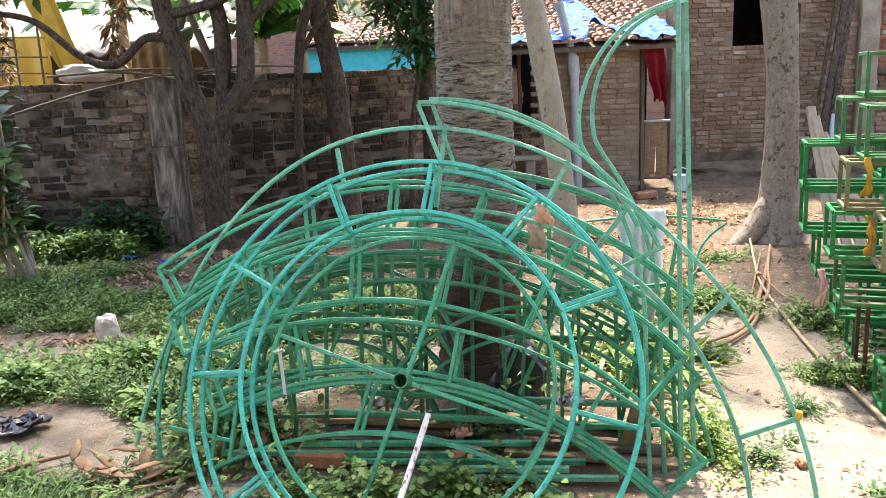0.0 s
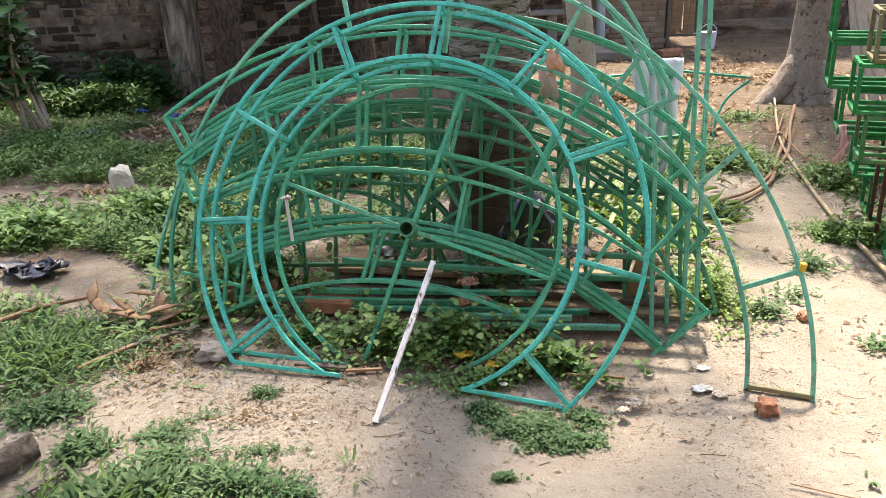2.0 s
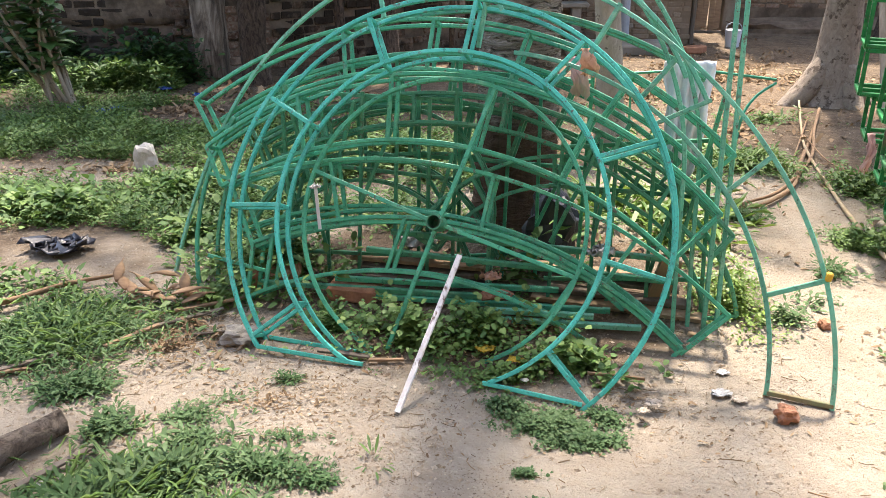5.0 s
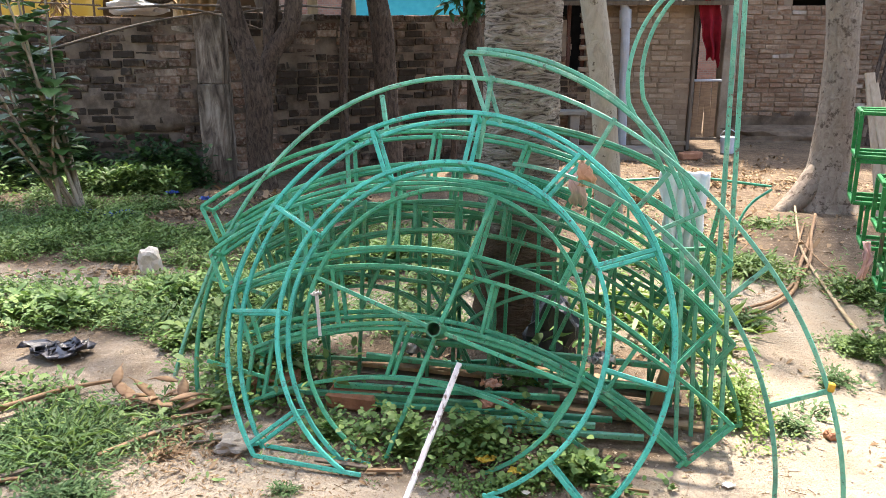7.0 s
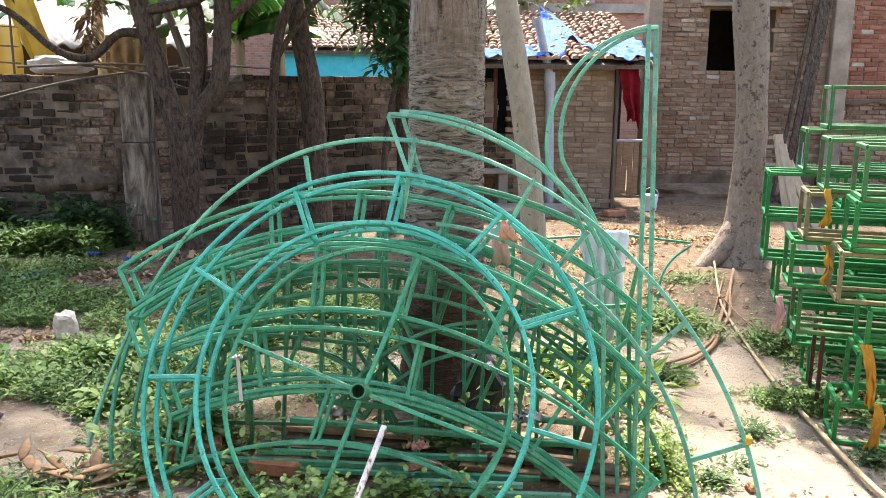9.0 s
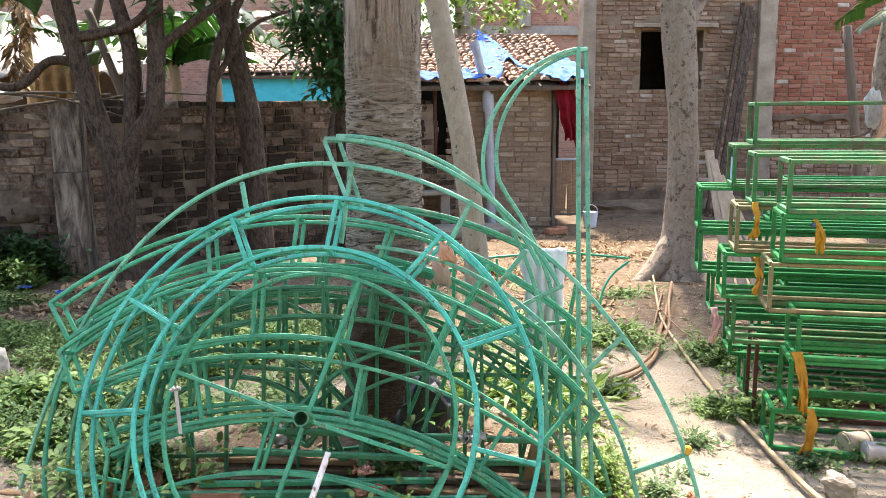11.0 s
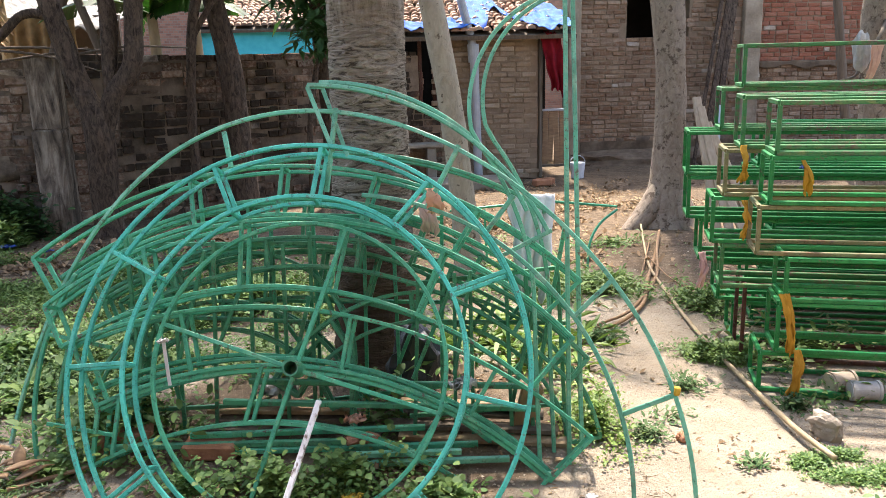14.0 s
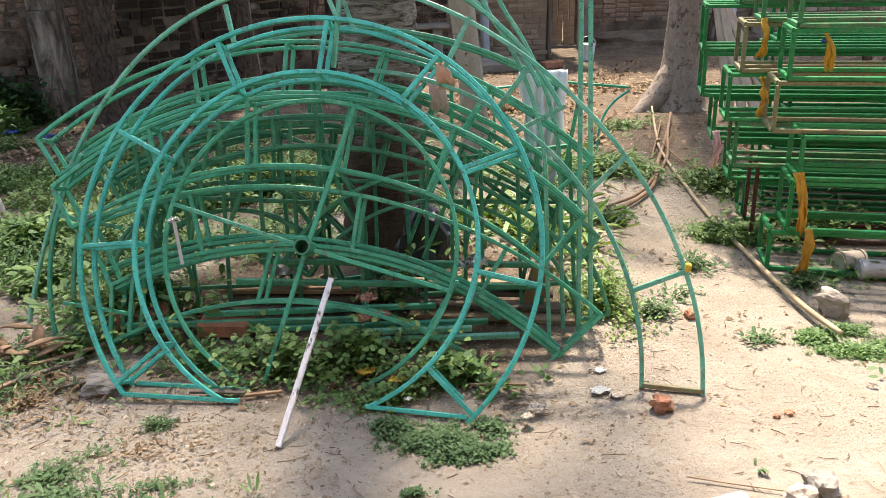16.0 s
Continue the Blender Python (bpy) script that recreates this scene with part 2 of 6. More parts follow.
def cloth_mat(name, a, b, rough=0.9):
    m = Mat(name, rough)
    m.color(m.mix(m.ramp(m.noise(9, 6), (0.35, 0.0), (0.7, 1.0)), a, b))
    return m.bump(m.noise(34, 5), 0.5, 0.01).m


MAT_WHITECLOTH = cloth_mat("washed_grey_cloth", (0.62, 0.63, 0.66), (0.45, 0.46, 0.50))
MAT_PEACH = cloth_mat("peach_rag", (0.62, 0.36, 0.25), (0.46, 0.25, 0.18))
MAT_PINK = cloth_mat("dusty_pink_rag", (0.55, 0.36, 0.33), (0.40, 0.25, 0.24))
MAT_RED = cloth_mat("crimson_cloth", (0.22, 0.012, 0.022), (0.12, 0.006, 0.011))
MAT_YELLOW = cloth_mat("mustard_cloth", (0.50, 0.28, 0.045), (0.33, 0.17, 0.025))
MAT_YELLOWSHEET = cloth_mat("yellow_sheet", (0.55, 0.36, 0.025), (0.44, 0.27, 0.025), 0.6)
MAT_BLUETARP = cloth_mat("blue_tarpaulin", (0.008, 0.05, 0.28), (0.05, 0.16, 0.46), 0.7)
MAT_BLUERAG = cloth_mat("deep_blue_plastic", (0.03, 0.10, 0.42), (0.02, 0.05, 0.24), 0.5)
MAT_TURQ = cloth_mat("turquoise_sheet", (0.03, 0.48, 0.58), (0.06, 0.58, 0.66), 0.6)
MAT_BLACKBAG = cloth_mat("black_plastic", (0.02, 0.02, 0.028), (0.035, 0.035, 0.045), 0.35)
MAT_SACKING = cloth_mat("brown_sacking", (0.30, 0.20, 0.10), (0.18, 0.12, 0.06))
MAT_LITTER = cloth_mat("white_plastic_litter", (0.46, 0.45, 0.42), (0.28, 0.27, 0.26), 0.6)
MAT_PVC = cloth_mat("grey_pvc", (0.30, 0.32, 0.35), (0.38, 0.40, 0.43), 0.5)
MAT_WHITEPOLE = cement("worn_white_paint", (0.80, 0.77, 0.74), (0.66, 0.61, 0.57), 12)
wear = MAT_WHITEPOLE.node_tree
wear_n = wear.nodes.new("ShaderNodeTexNoise")
wear_n.inputs["Scale"].default_value, wear_n.inputs["Detail"].default_value = 9, 7
wear_r = wear.nodes.new("ShaderNodeValToRGB")
wear_r.color_ramp.elements[0].position, wear_r.color_ramp.elements[1].position = 0.55, 0.64
wear_m = wear.nodes.new("ShaderNodeMix")
wear_m.data_type = "RGBA"
wear_m.inputs[7].default_value = (0.20, 0.14, 0.105, 1)
wear.links.new(wear_n.outputs["Fac"], wear_r.inputs[0])
wear.links.new(wear_r.outputs[0], wear_m.inputs[0])
wear.links.new(wear.nodes["Principled BSDF"].inputs["Base Color"].links[0].from_socket, wear_m.inputs[6])
wear.links.new(wear_m.outputs[2], wear.nodes["Principled BSDF"].inputs["Base Color"])
# near-black colour stands in for the shade inside room and shed
MAT_ROOMSHADE = cloth_mat("room_shade_black", (0.03, 0.028, 0.026), (0.02, 0.019, 0.018))
MAT_SHEETROOF = cloth_mat("whitewashed_roof_sheet", (0.24, 0.23, 0.21), (0.09, 0.082, 0.072), 0.85)
MAT_TILE = brick_mat("clay_roof_tile", (0.34, 0.19, 0.13), (0.40, 0.265, 0.19), (0.44, 0.33, 0.25), (0.16, 0.11, 0.08), 1.5, (0.45, 0.65), 0.6)
MAT_YELLOWFILM = leaf_mat("yellow_film", (0.50, 0.40, 0.10), (0.54, 0.43, 0.12), (0.42, 0.33, 0.10), 0.4, 0.4)
MAT_PILLAR = cement("sandy_cement", (0.37, 0.305, 0.23), (0.20, 0.155, 0.11), 3.0)
MAT_SHEDMORTAR = cement("smeared_mud_mortar", (0.28, 0.21, 0.15), (0.17, 0.125, 0.085), 2.5)
MAT_SHELTERSHADE = cement("shelter_shade_tone", (0.12, 0.09, 0.07), (0.05, 0.04, 0.032))


def far_brick_mat():
    """Brickwork too far off to lay one by one."""
    m = Mat("far_red_brickwork", 0.9).world()
    n = m.t.nodes.new("ShaderNodeTexBrick")
    n.inputs["Color1"].default_value, n.inputs["Color2"].default_value = (0.40, 0.19, 0.125, 1), (0.24, 0.11, 0.075, 1)
    n.inputs["Mortar"].default_value = (0.26, 0.20, 0.15, 1)
    n.inputs["Scale"].default_value, n.inputs["Mortar Size"].default_value = 4.6, 0.025
    turn = m.t.nodes.new("ShaderNodeMapping")
    turn.inputs["Rotation"].default_value = (radians(90), 0, 0)
    m.link(m.co, turn.inputs[0])
    m.link(turn.outputs[0], n.inputs["Vector"])
    base = m.mix(m.ramp(m.noise(1.2, 6), (0.45, 0.0), (0.7, 0.6)), n.outputs["Color"], (0.30, 0.24, 0.18))
    return m.color(base).bump(n.outputs["Fac"], 0.5, -0.02).m


MAT_FARBRICK = far_brick_mat()


def ground_mat():
    m = Mat("sandy_yard_soil", 0.95).world()
    big = m.noise(0.55, 6, 0.6)
    mid = m.noise(3.2, 8, 0.65)
    fine = m.noise(38, 6, 0.75)
    sand = m.mix(m.ramp(mid, (0.35, 0.0), (0.65, 1.0)), (0.275, 0.226, 0.172), (0.35, 0.30, 0.235))
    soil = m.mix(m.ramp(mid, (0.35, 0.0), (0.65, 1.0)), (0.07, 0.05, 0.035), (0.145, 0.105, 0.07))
    sep = m.t.nodes.new("ShaderNodeSeparateXYZ")
    m.link(m.co, sep.inputs[0])
    # dark earth by the boundary wall, at the far end and, with shade toned in, under the heap; pale trodden sand
    # elsewhere
    x, y = sep.outputs[0], sep.outputs[1]
    far = m.math("ADD", m.math("MULTIPLY", m.math("MINIMUM", x, 1.0), -0.24), m.math("MULTIPLY", y, 0.10))
    far = m.math("ADD", far, m.math("MULTIPLY", m.math("MULTIPLY", m.ramp(m.math("MULTIPLY", x, 0.2), (0.42, 0.0), (0.56, 1.0)), m.ramp(m.math("MULTIPLY", y, 0.1), (0.33, 0.0), (0.43, 1.0))), 0.9))
    far = m.math("ADD", far, m.math("MULTIPLY", m.ramp(m.math("MULTIPLY", y, 0.1), (0.41, 0.0), (0.64, 1.0)), 1.15))
    tx, ty = m.math("MULTIPLY", m.math("ADD", x, 2.7), 0.85), m.math("MULTIPLY", m.math("SUBTRACT", y, 4.75), 2.4)
    tongue = m.math("ADD", m.math("MULTIPLY", tx, tx), m.math("MULTIPLY", ty, ty))
    far = m.math("SUBTRACT", far, m.math("MULTIPLY", m.ramp(tongue, (0.3, 1.0), (0.9, 0.0)), 0.9))
    # soil ellipse under the heap; its dark tone also carries the heap's shade
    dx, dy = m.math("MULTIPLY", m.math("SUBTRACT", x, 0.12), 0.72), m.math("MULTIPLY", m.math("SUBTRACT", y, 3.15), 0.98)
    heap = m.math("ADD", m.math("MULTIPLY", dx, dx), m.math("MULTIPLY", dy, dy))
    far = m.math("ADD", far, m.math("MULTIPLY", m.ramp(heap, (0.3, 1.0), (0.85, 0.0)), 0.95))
    far = m.math("ADD", far, m.math("MULTIPLY", m.math("SUBTRACT", big, 0.5), 1.8))
    far = m.math("ADD", far, m.math("MULTIPLY", m.math("SUBTRACT", mid, 0.5), 1.3))
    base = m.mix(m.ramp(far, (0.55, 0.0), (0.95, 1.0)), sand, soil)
    clod = m.noise(13, 8, 0.72)
    base = m.mix(m.ramp(clod, (0.45, 0.0), (0.68, 0.45)), base, (0.30, 0.225, 0.15))
    base = m.mix(m.ramp(fine, (0.54, 0.0), (0.70, 0.5)), base, (0.24, 0.175, 0.11))
    base = m.mix(m.ramp(m.noise(48, 5, 0.7), (0.60, 0.0), (0.72, 0.5)), base, (0.50, 0.44, 0.36))
    speck = m.ramp(m.noise(85, 3, 0.8), (0.59, 0.0), (0.64, 0.9))
    base = m.mix(m.math("MULTIPLY", speck, m.ramp(m.noise(2.1, 5), (0.38, 0.0), (0.58, 1.0))), base, (0.09, 0.062, 0.04))
    m.color(base)
    h = m.math("ADD", m.math("MULTIPLY", clod, 0.55), m.math("MULTIPLY", fine, 0.45))
    return m.bump(h, 0.9, 0.045).m


MAT_GROUND = ground_mat()
MAT_GRIT = leaf_mat("earth_grit", (0.16, 0.115, 0.075), (0.34, 0.26, 0.18), (0.50, 0.42, 0.32), 0.95, 0.0)

# ---- mesh helpers ----


def mesh_of(bm, name):
    me = bpy.data.meshes.new(name)
    bm.normal_update()
    bm.to_mesh(me)
    bm.free()
    return me


def part(name, bm, material, parent=None, label="", smooth=False):
    """One bmesh (or mesh) as one mesh object under a thing or a part."""
    me = bm if isinstance(bm, bpy.types.Mesh) else mesh_of(bm, name)
    if not me.materials:
        me.materials.append(material)
    if smooth:
        me.polygons.foreach_set("use_smooth", [True] * len(me.polygons))
    ob = new(name, me)
    if parent is not None:
        ob.parent = parent
        ob.matrix_parent_inverse = parent.matrix_basis.inverted()
    if label:
        ob["label"] = label
    return ob


def thing(name, label, category, at=(0, 0, 0), group="", kind=""):
    ob = new(name)
    ob.empty_display_size = 0.1
    ob.matrix_basis = Matrix.Translation(at)
    return tagged(ob, label, category, group, kind)


def raw(verts, faces, name):
    me = bpy.data.meshes.new(name)
    me.from_pydata(verts, [], faces)
    me.update()
    return me


def add_box(bm, m, sx, sy, sz, bevel=0.0):
    """A box of those sides, centred on m, with its edges taken off."""
    r = bmesh.ops.create_cube(bm, size=1.0, matrix=m @ Matrix.Diagonal((sx, sy, sz, 1)))
    if bevel:
        es = list({e for v in r["verts"] for e in v.link_edges})
        bmesh.ops.bevel(bm, geom=es, offset=bevel, segments=1, affect="EDGES")


def sweep(bm, pts, up, w, d, closed=False):
    """A square tube with softened corners along pts; w lies across, d along up."""
    pts = [Vector(p) for p in pts]
    up = Vector(up).normalized()
    k = 0.13
    prof = [(-0.5, -0.5 + k), (-0.5, 0.5 - k), (-0.5 + k, 0.5), (0.5 - k, 0.5), (0.5, 0.5 - k), (0.5, -0.5 + k), (0.5 - k, -0.5), (-0.5 + k, -0.5)]
    rings = []
    n = len(pts)
    for i, p in enumerate(pts):
        a = pts[(i - 1) % n] if closed or i else p
        b = pts[(i + 1) % n] if closed or i < n - 1 else p
        tan = (b - a).normalized()
        side = tan.cross(up).normalized()
        nn = side.cross(tan).normalized()
        rings.append([bm.verts.new(p + side * (x * w) + nn * (y * d)) for x, y in prof])
    for i in range(n if closed else n - 1):
        r, s = rings[i], rings[(i + 1) % n]
        for j in range(8):
            bm.faces.new((r[j], r[(j + 1) % 8], s[(j + 1) % 8], s[j]))
    if not closed:
        bm.faces.new(rings[0])
        bm.faces.new(reversed(rings[-1]))


def limb(bm, pts, radii, sides=10, lump=0.0, seed=0.0):
    """A round, tapering, slightly uneven stem through pts."""
    pts = [Vector(p) for p in pts]
    rings = []
    for i, p in enumerate(pts):
        tan = (pts[min(i + 1, len(pts) - 1)] - pts[max(i - 1, 0)]).normalized()
        side = tan.cross(Vector((0.31, 0.95, 0.05))).normalized()
        nn = side.cross(tan)
        ring = []
        for j in range(sides):
            a = 2 * math.pi * j / sides
            r = radii[i] * (1 + lump * noise.noise(Vector((math.cos(a) * 1.4, math.sin(a) * 1.4, p.z * 3 + seed))))
            ring.append(bm.verts.new(p + (side * math.cos(a) + nn * math.sin(a)) * r))
        rings.append(ring)
    for r, s in zip(rings, rings[1:]):
        for j in range(sides):
            bm.faces.new((r[j], r[(j + 1) % sides], s[(j + 1) % sides], s[j]))
    bm.faces.new(list(reversed(rings[0])))
    bm.faces.new(rings[-1])


def smooth_path(ctrl, n):
    """n + 1 points on a smooth curve through the control points."""
    c = [Vector(p) for p in ctrl]
    c = [c[0] * 2 - c[1]] + c + [c[-1] * 2 - c[-2]]
    out = []
    for i in range(n + 1):
        s = i / n * (len(c) - 3)
        k = min(int(s), len(c) - 4)
        f = s - k
        a, b, d, e = c[k:k + 4]
        out.append(0.5 * ((2 * b) + (d - a) * f + (2 * a - 5 * b + 4 * d - e) * f * f + (3 * b - a - 3 * d + e) * f ** 3))
    return out


def lerp(a, b, f):
    return a + (b - a) * f

# ---- ground ----


def ground_z(x, y):
    """Height of the yard: trodden flat in front, rougher and a little lower towards the sides."""
    d = noise.noise(Vector((x * 0.5, y * 0.5, 3.1))) * 0.03 + noise.noise(Vector((x * 2.3, y * 2.3, 7.7))) * 0.012
    far = max(0.0, y - 4.5) * 0.12 + max(0.0, -x - 1.2) * 0.35
    dip = 0.05 * math.exp(-(((x - 0.3) / 0.42) ** 2 + ((y - 2.1) / 0.3) ** 2))
    return d * min(1.6, 0.25 + far) - dip


def build_ground():
    xs = [-400, -120, -40, -20, -13] + [-9 + 0.12 * i for i in range(151)] + [13, 20, 40, 120, 400]
    ys = [-400, -100, -30, -10, -4] + [-1 + 0.12 * i for i in range(126)] + [17, 22, 40, 90, 200, 600]
    verts = [(x, y, ground_z(x, y) if abs(x) < 12 and -2 < y < 16 else 0.0) for y in ys for x in xs]
    w = len(xs)
    faces = [(j * w + i, j * w + i + 1, (j + 1) * w + i + 1, (j + 1) * w + i) for j in range(len(ys) - 1) for i in range(w - 1)]
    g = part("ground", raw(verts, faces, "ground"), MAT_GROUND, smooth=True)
    tagged(g, "pale sandy yard earth with darker soil and litter, heap's shade toned in", "ground", kind="structure")


build_ground()

# ---- walls ----
BRICK_MESH = {}


def brick_mesh(kind, mat, lx, ly, lz):
    """A few worn brick shapes to share."""
    key = (kind, round(lx, 3))
    if key not in BRICK_MESH:
        out = []
        for s in range(5):
            rnd = random.Random(kind + str(s))
            bm = bmesh.new()
            add_box(bm, Matrix.Identity(4), lx, ly, lz, 0.007)
            for v in bm.verts:
                v.co += Vector([rnd.uniform(-0.005, 0.005) for _ in range(3)])
            me = mesh_of(bm, "brick")
            me.materials.append(mat)
            out.append(me)
        BRICK_MESH[key] = out
    return BRICK_MESH[key]


def lay_bricks(wall, a, b, z0, z1, mat, kind, course=0.08, length=0.235, thick=0.11, near=None, skip=None, proud=0.012, slope=0.0, jit=1.0, halves=0.25):
    """Courses of single bricks on the line a-b; those in the stretch near are parts, the rest one joined part."""
    a, b = Vector((*a, 0)), Vector((*b, 0))
    run = (b - a).length
    d = (b - a) / run
    out = Vector((d.y, -d.x, 0))
    ang = math.atan2(d.y, d.x)
    rnd = random.Random(kind + "lay")
    meshes = brick_mesh(kind, mat, length - 0.008, thick, course - 0.012)
    half = brick_mesh(kind + "h", mat, length / 2 - 0.008, thick, course - 0.012)
    verts, faces = [], []
    made = 0
    row = 0
    z = z0 + course / 2
    while z < z1:
        x = -length / 2 * (row % 2)
        while x < run:
            l = length
            x += rnd.uniform(0.0, 0.012)
            if rnd.random() < halves:
                l = length / 2
            c = x + l / 2
            x += l
            if c < 0 or c > run - 0.03:
                continue
            zz = z + slope * c / run + jit * rnd.uniform(-0.006, 0.006) + 0.012 * jit * noise.noise(Vector((c * 0.7, z, 0)))
            if skip and skip(c, zz):
                continue
            p = a + d * c + out * (proud + jit * rnd.uniform(-0.014, 0.010) - thick / 2)
            m = Matrix.Translation((p.x, p.y, zz)) @ Matrix.Rotation(ang + jit * rnd.uniform(-0.014, 0.014), 4, "Z") @ Matrix.Rotation(jit * rnd.uniform(-0.016, 0.016), 4, "Y")
            me = rnd.choice(meshes if l == length else half)
            if near and made < 300 and near(c, zz):
                ob = new("brick", me)
                ob.parent = wall
                ob.matrix_basis = m
                made += 1
            else:
                k = len(verts)
                verts.extend([tuple(m @ v.co) for v in me.vertices])
                faces.extend([tuple(k + i for i in f.vertices) for f in me.polygons])
        z += course
        row += 1
    if verts:
        ob = part("bricks", raw(verts, faces, "bricks"), mat, wall)
        ob["kind"] = "stuff"


def slab(name, a, b, z0, z1, thick, mat, label, holes=()):
    """A wall core behind the line a-b, open at the holes (s0, s1, z0, z1)."""
    a, b = Vector((*a, 0)), Vector((*b, 0))
    run = (b - a).length
    d = (b - a) / run
    back = Vector((-d.y, d.x, 0))
    ss = sorted({0.0, run, *[h[0] for h in holes], *[h[1] for h in holes]})
    zs = sorted({z0, z1, *[h[2] for h in holes], *[h[3] for h in holes]})
    bm = bmesh.new()
    ang = math.atan2(d.y, d.x)
    for s0, s1 in zip(ss, ss[1:]):
        for q0, q1 in zip(zs, zs[1:]):
            cs, cz = (s0 + s1) / 2, (q0 + q1) / 2
            if any(h[0] < cs < h[1] and h[2] < cz < h[3] for h in holes):
                continue
            p = a + d * cs + back * (thick / 2)
            add_box(bm, Matrix.Translation((p.x, p.y, cz)) @ Matrix.Rotation(ang, 4, "Z"), s1 - s0, thick, q1 - q0)
    bmesh.ops.remove_doubles(bm, verts=bm.verts, dist=0.0005)
    ob = part(name, bm, mat)
    return tagged(ob, label, "wall", kind="structure")


def upright(name, x, y, z0, z1, sx, sy, mat, label, kind="structure", category="pillar", lean=0.0):
    bm = bmesh.new()
    add_box(bm, Matrix.Translation((x, y, (z0 + z1) / 2)) @ Matrix.Rotation(lean, 4, "Y"), sx, sy, z1 - z0, 0.012)
    bmesh.ops.subdivide_edges(bm, edges=[e for e in bm.edges if e.calc_length() > 0.6], cuts=10)
    for v in bm.verts:
        v.co += noise.noise_vector(v.co * 5) * 0.008
    return tagged(part(name, bm, mat), label, category, kind=kind)


# boundary wall: a near run with a pier, and a run that goes back to the shed
wall_boundary = slab("wall_boundary", (-11, 8.0), (-2.86, 8.0), 0.0, 1.62, 0.22, MAT_MORTAR_OLD, "old blackened brick boundary wall with patchy render")
wall_back = slab("wall_back", (-2.62, 8.12), (1.0, 10.3), 0.0, 1.6, 0.22, MAT_MORTAR_OLD, "old dark brick boundary wall behind the trees")
pier = upright("wall_pier", -2.74, 8.02, 0.0, 0.98, 0.27, 0.34, MAT_PIER, "stained cement pier on the boundary wall")
upright("wall_pier_top", -2.74, 8.05, 0.978, 1.66, 0.262, 0.33, MAT_PIER, "stained upper cement pier of the boundary wall")


def rendered_band(name, x0, x1, y, z0, z1, mat, label):
    """A skin of render with a ragged lower edge."""
    n = 60
    verts, faces = [], []
    for i in range(n + 1):
        x = lerp(x0, x1, i / n)
        lo = z0 + 0.07 * noise.noise(Vector((x * 3.1, 0, 1))) + 0.03 * noise.noise(Vector((x * 11, 0, 5)))
        hi = z1 + 0.03 * noise.noise(Vector((x * 4.0, 2, 1)))
        for k in range(5):
            z = lerp(lo, hi, k / 4)
            verts.append((x, y - 0.012 - 0.012 * noise.noise(Vector((x * 2, z * 2, 0))), z))
    for i in range(n):
        for k in range(4):
            a = i * 5 + k
            faces.append((a, a + 5, a + 6, a + 1))
    me = raw(verts, faces, name)
    ob = part(name, me, mat, smooth=True)
    mod = ob.modifiers.new("thick", "SOLIDIFY")
    mod.thickness, mod.offset = 0.025, -1
    return tagged(ob, label, "render", kind="structure")


rendered_band("trim_wall_render", -10.9, -2.9, 7.998, 0.50, 0.93, MAT_SMEAR, "smeared and stained lime render low on the boundary wall")
rendered_band("trim_plinth", -10.9, -2.9, 7.94, 0.12, 0.27, MAT_CEMENT_DARK, "broken mossy cement plinth at the wall foot")

# house wall at the end of the yard
HOUSE_Y = 11.5
wall_house = slab("wall_house", (3.42, HOUSE_Y), (5.88, HOUSE_Y), 0.0, 5.6, 0.25, MAT_MORTAR, "unplastered tan brick house wall with a dark window opening",
                  [(0.70, 1.64, 1.79, 2.63)])
wall_house_red = slab("wall_house_red", (6.12, HOUSE_Y + 0.05), (12.0, HOUSE_Y + 0.05), 0.0, 5.6, 0.25, MAT_MORTAR, "red brick house wall with a rough band low down")
upright("house_pillar", 3.33, HOUSE_Y + 0.06, 0.0, 5.6, 0.19, 0.30, MAT_PILLAR, "raw cement corner pillar of the house")
upright("house_pillar", 6.0, HOUSE_Y + 0.06, 0.0, 5.6, 0.27, 0.30, MAT_PILLAR, "raw cement pillar between tan and red brick")
rendered_band("trim_red_ledge", 6.15, 11.9, HOUSE_Y + 0.0, 1.32, 1.41, MAT_PLASTER, "rough mud ledge between two kinds of brick")
rendered_band("trim_house_plinth", 3.44, 5.86, HOUSE_Y, 0.0, 0.36, MAT_PLASTER, "crumbling sandy render at the foot of the house")
slab("wall_house_side", (3.62, HOUSE_Y + 0.26), (4.1, 13.4), 0.0, 5.6, 0.2, MAT_MORTAR, "plain side wall of the house")
slab("wall_room", (4.1, HOUSE_Y + 1.9), (6.0, HOUSE_Y + 1.9), 0.0, 3.2, 0.1, MAT_ROOMSHADE, "back wall of the room, near-black for the shade inside")
slab("ceiling_room", (4.15, HOUSE_Y + 0.26), (6.2, HOUSE_Y + 0.26), 3.1, 3.2, 2.2, MAT_ROOMSHADE, "room ceiling, near-black for the shade inside")
slab("wall_room_side", (6.0, HOUSE_Y + 0.26), (6.0, HOUSE_Y + 2.2), 0.0, 3.1, 0.08, MAT_ROOMSHADE, "side wall of the room, near-black for the shade inside")


def lintel():
    bm = bmesh.new()
    add_box(bm, Matrix.Translation((4.6, HOUSE_Y - 0.03, 2.69)), 1.25, 0.2, 0.055, 0.008)
    tagged(part("window_lintel", bm, MAT_PILLAR), "thin cement lintel over the window opening", "lintel", kind="structure")


lintel()

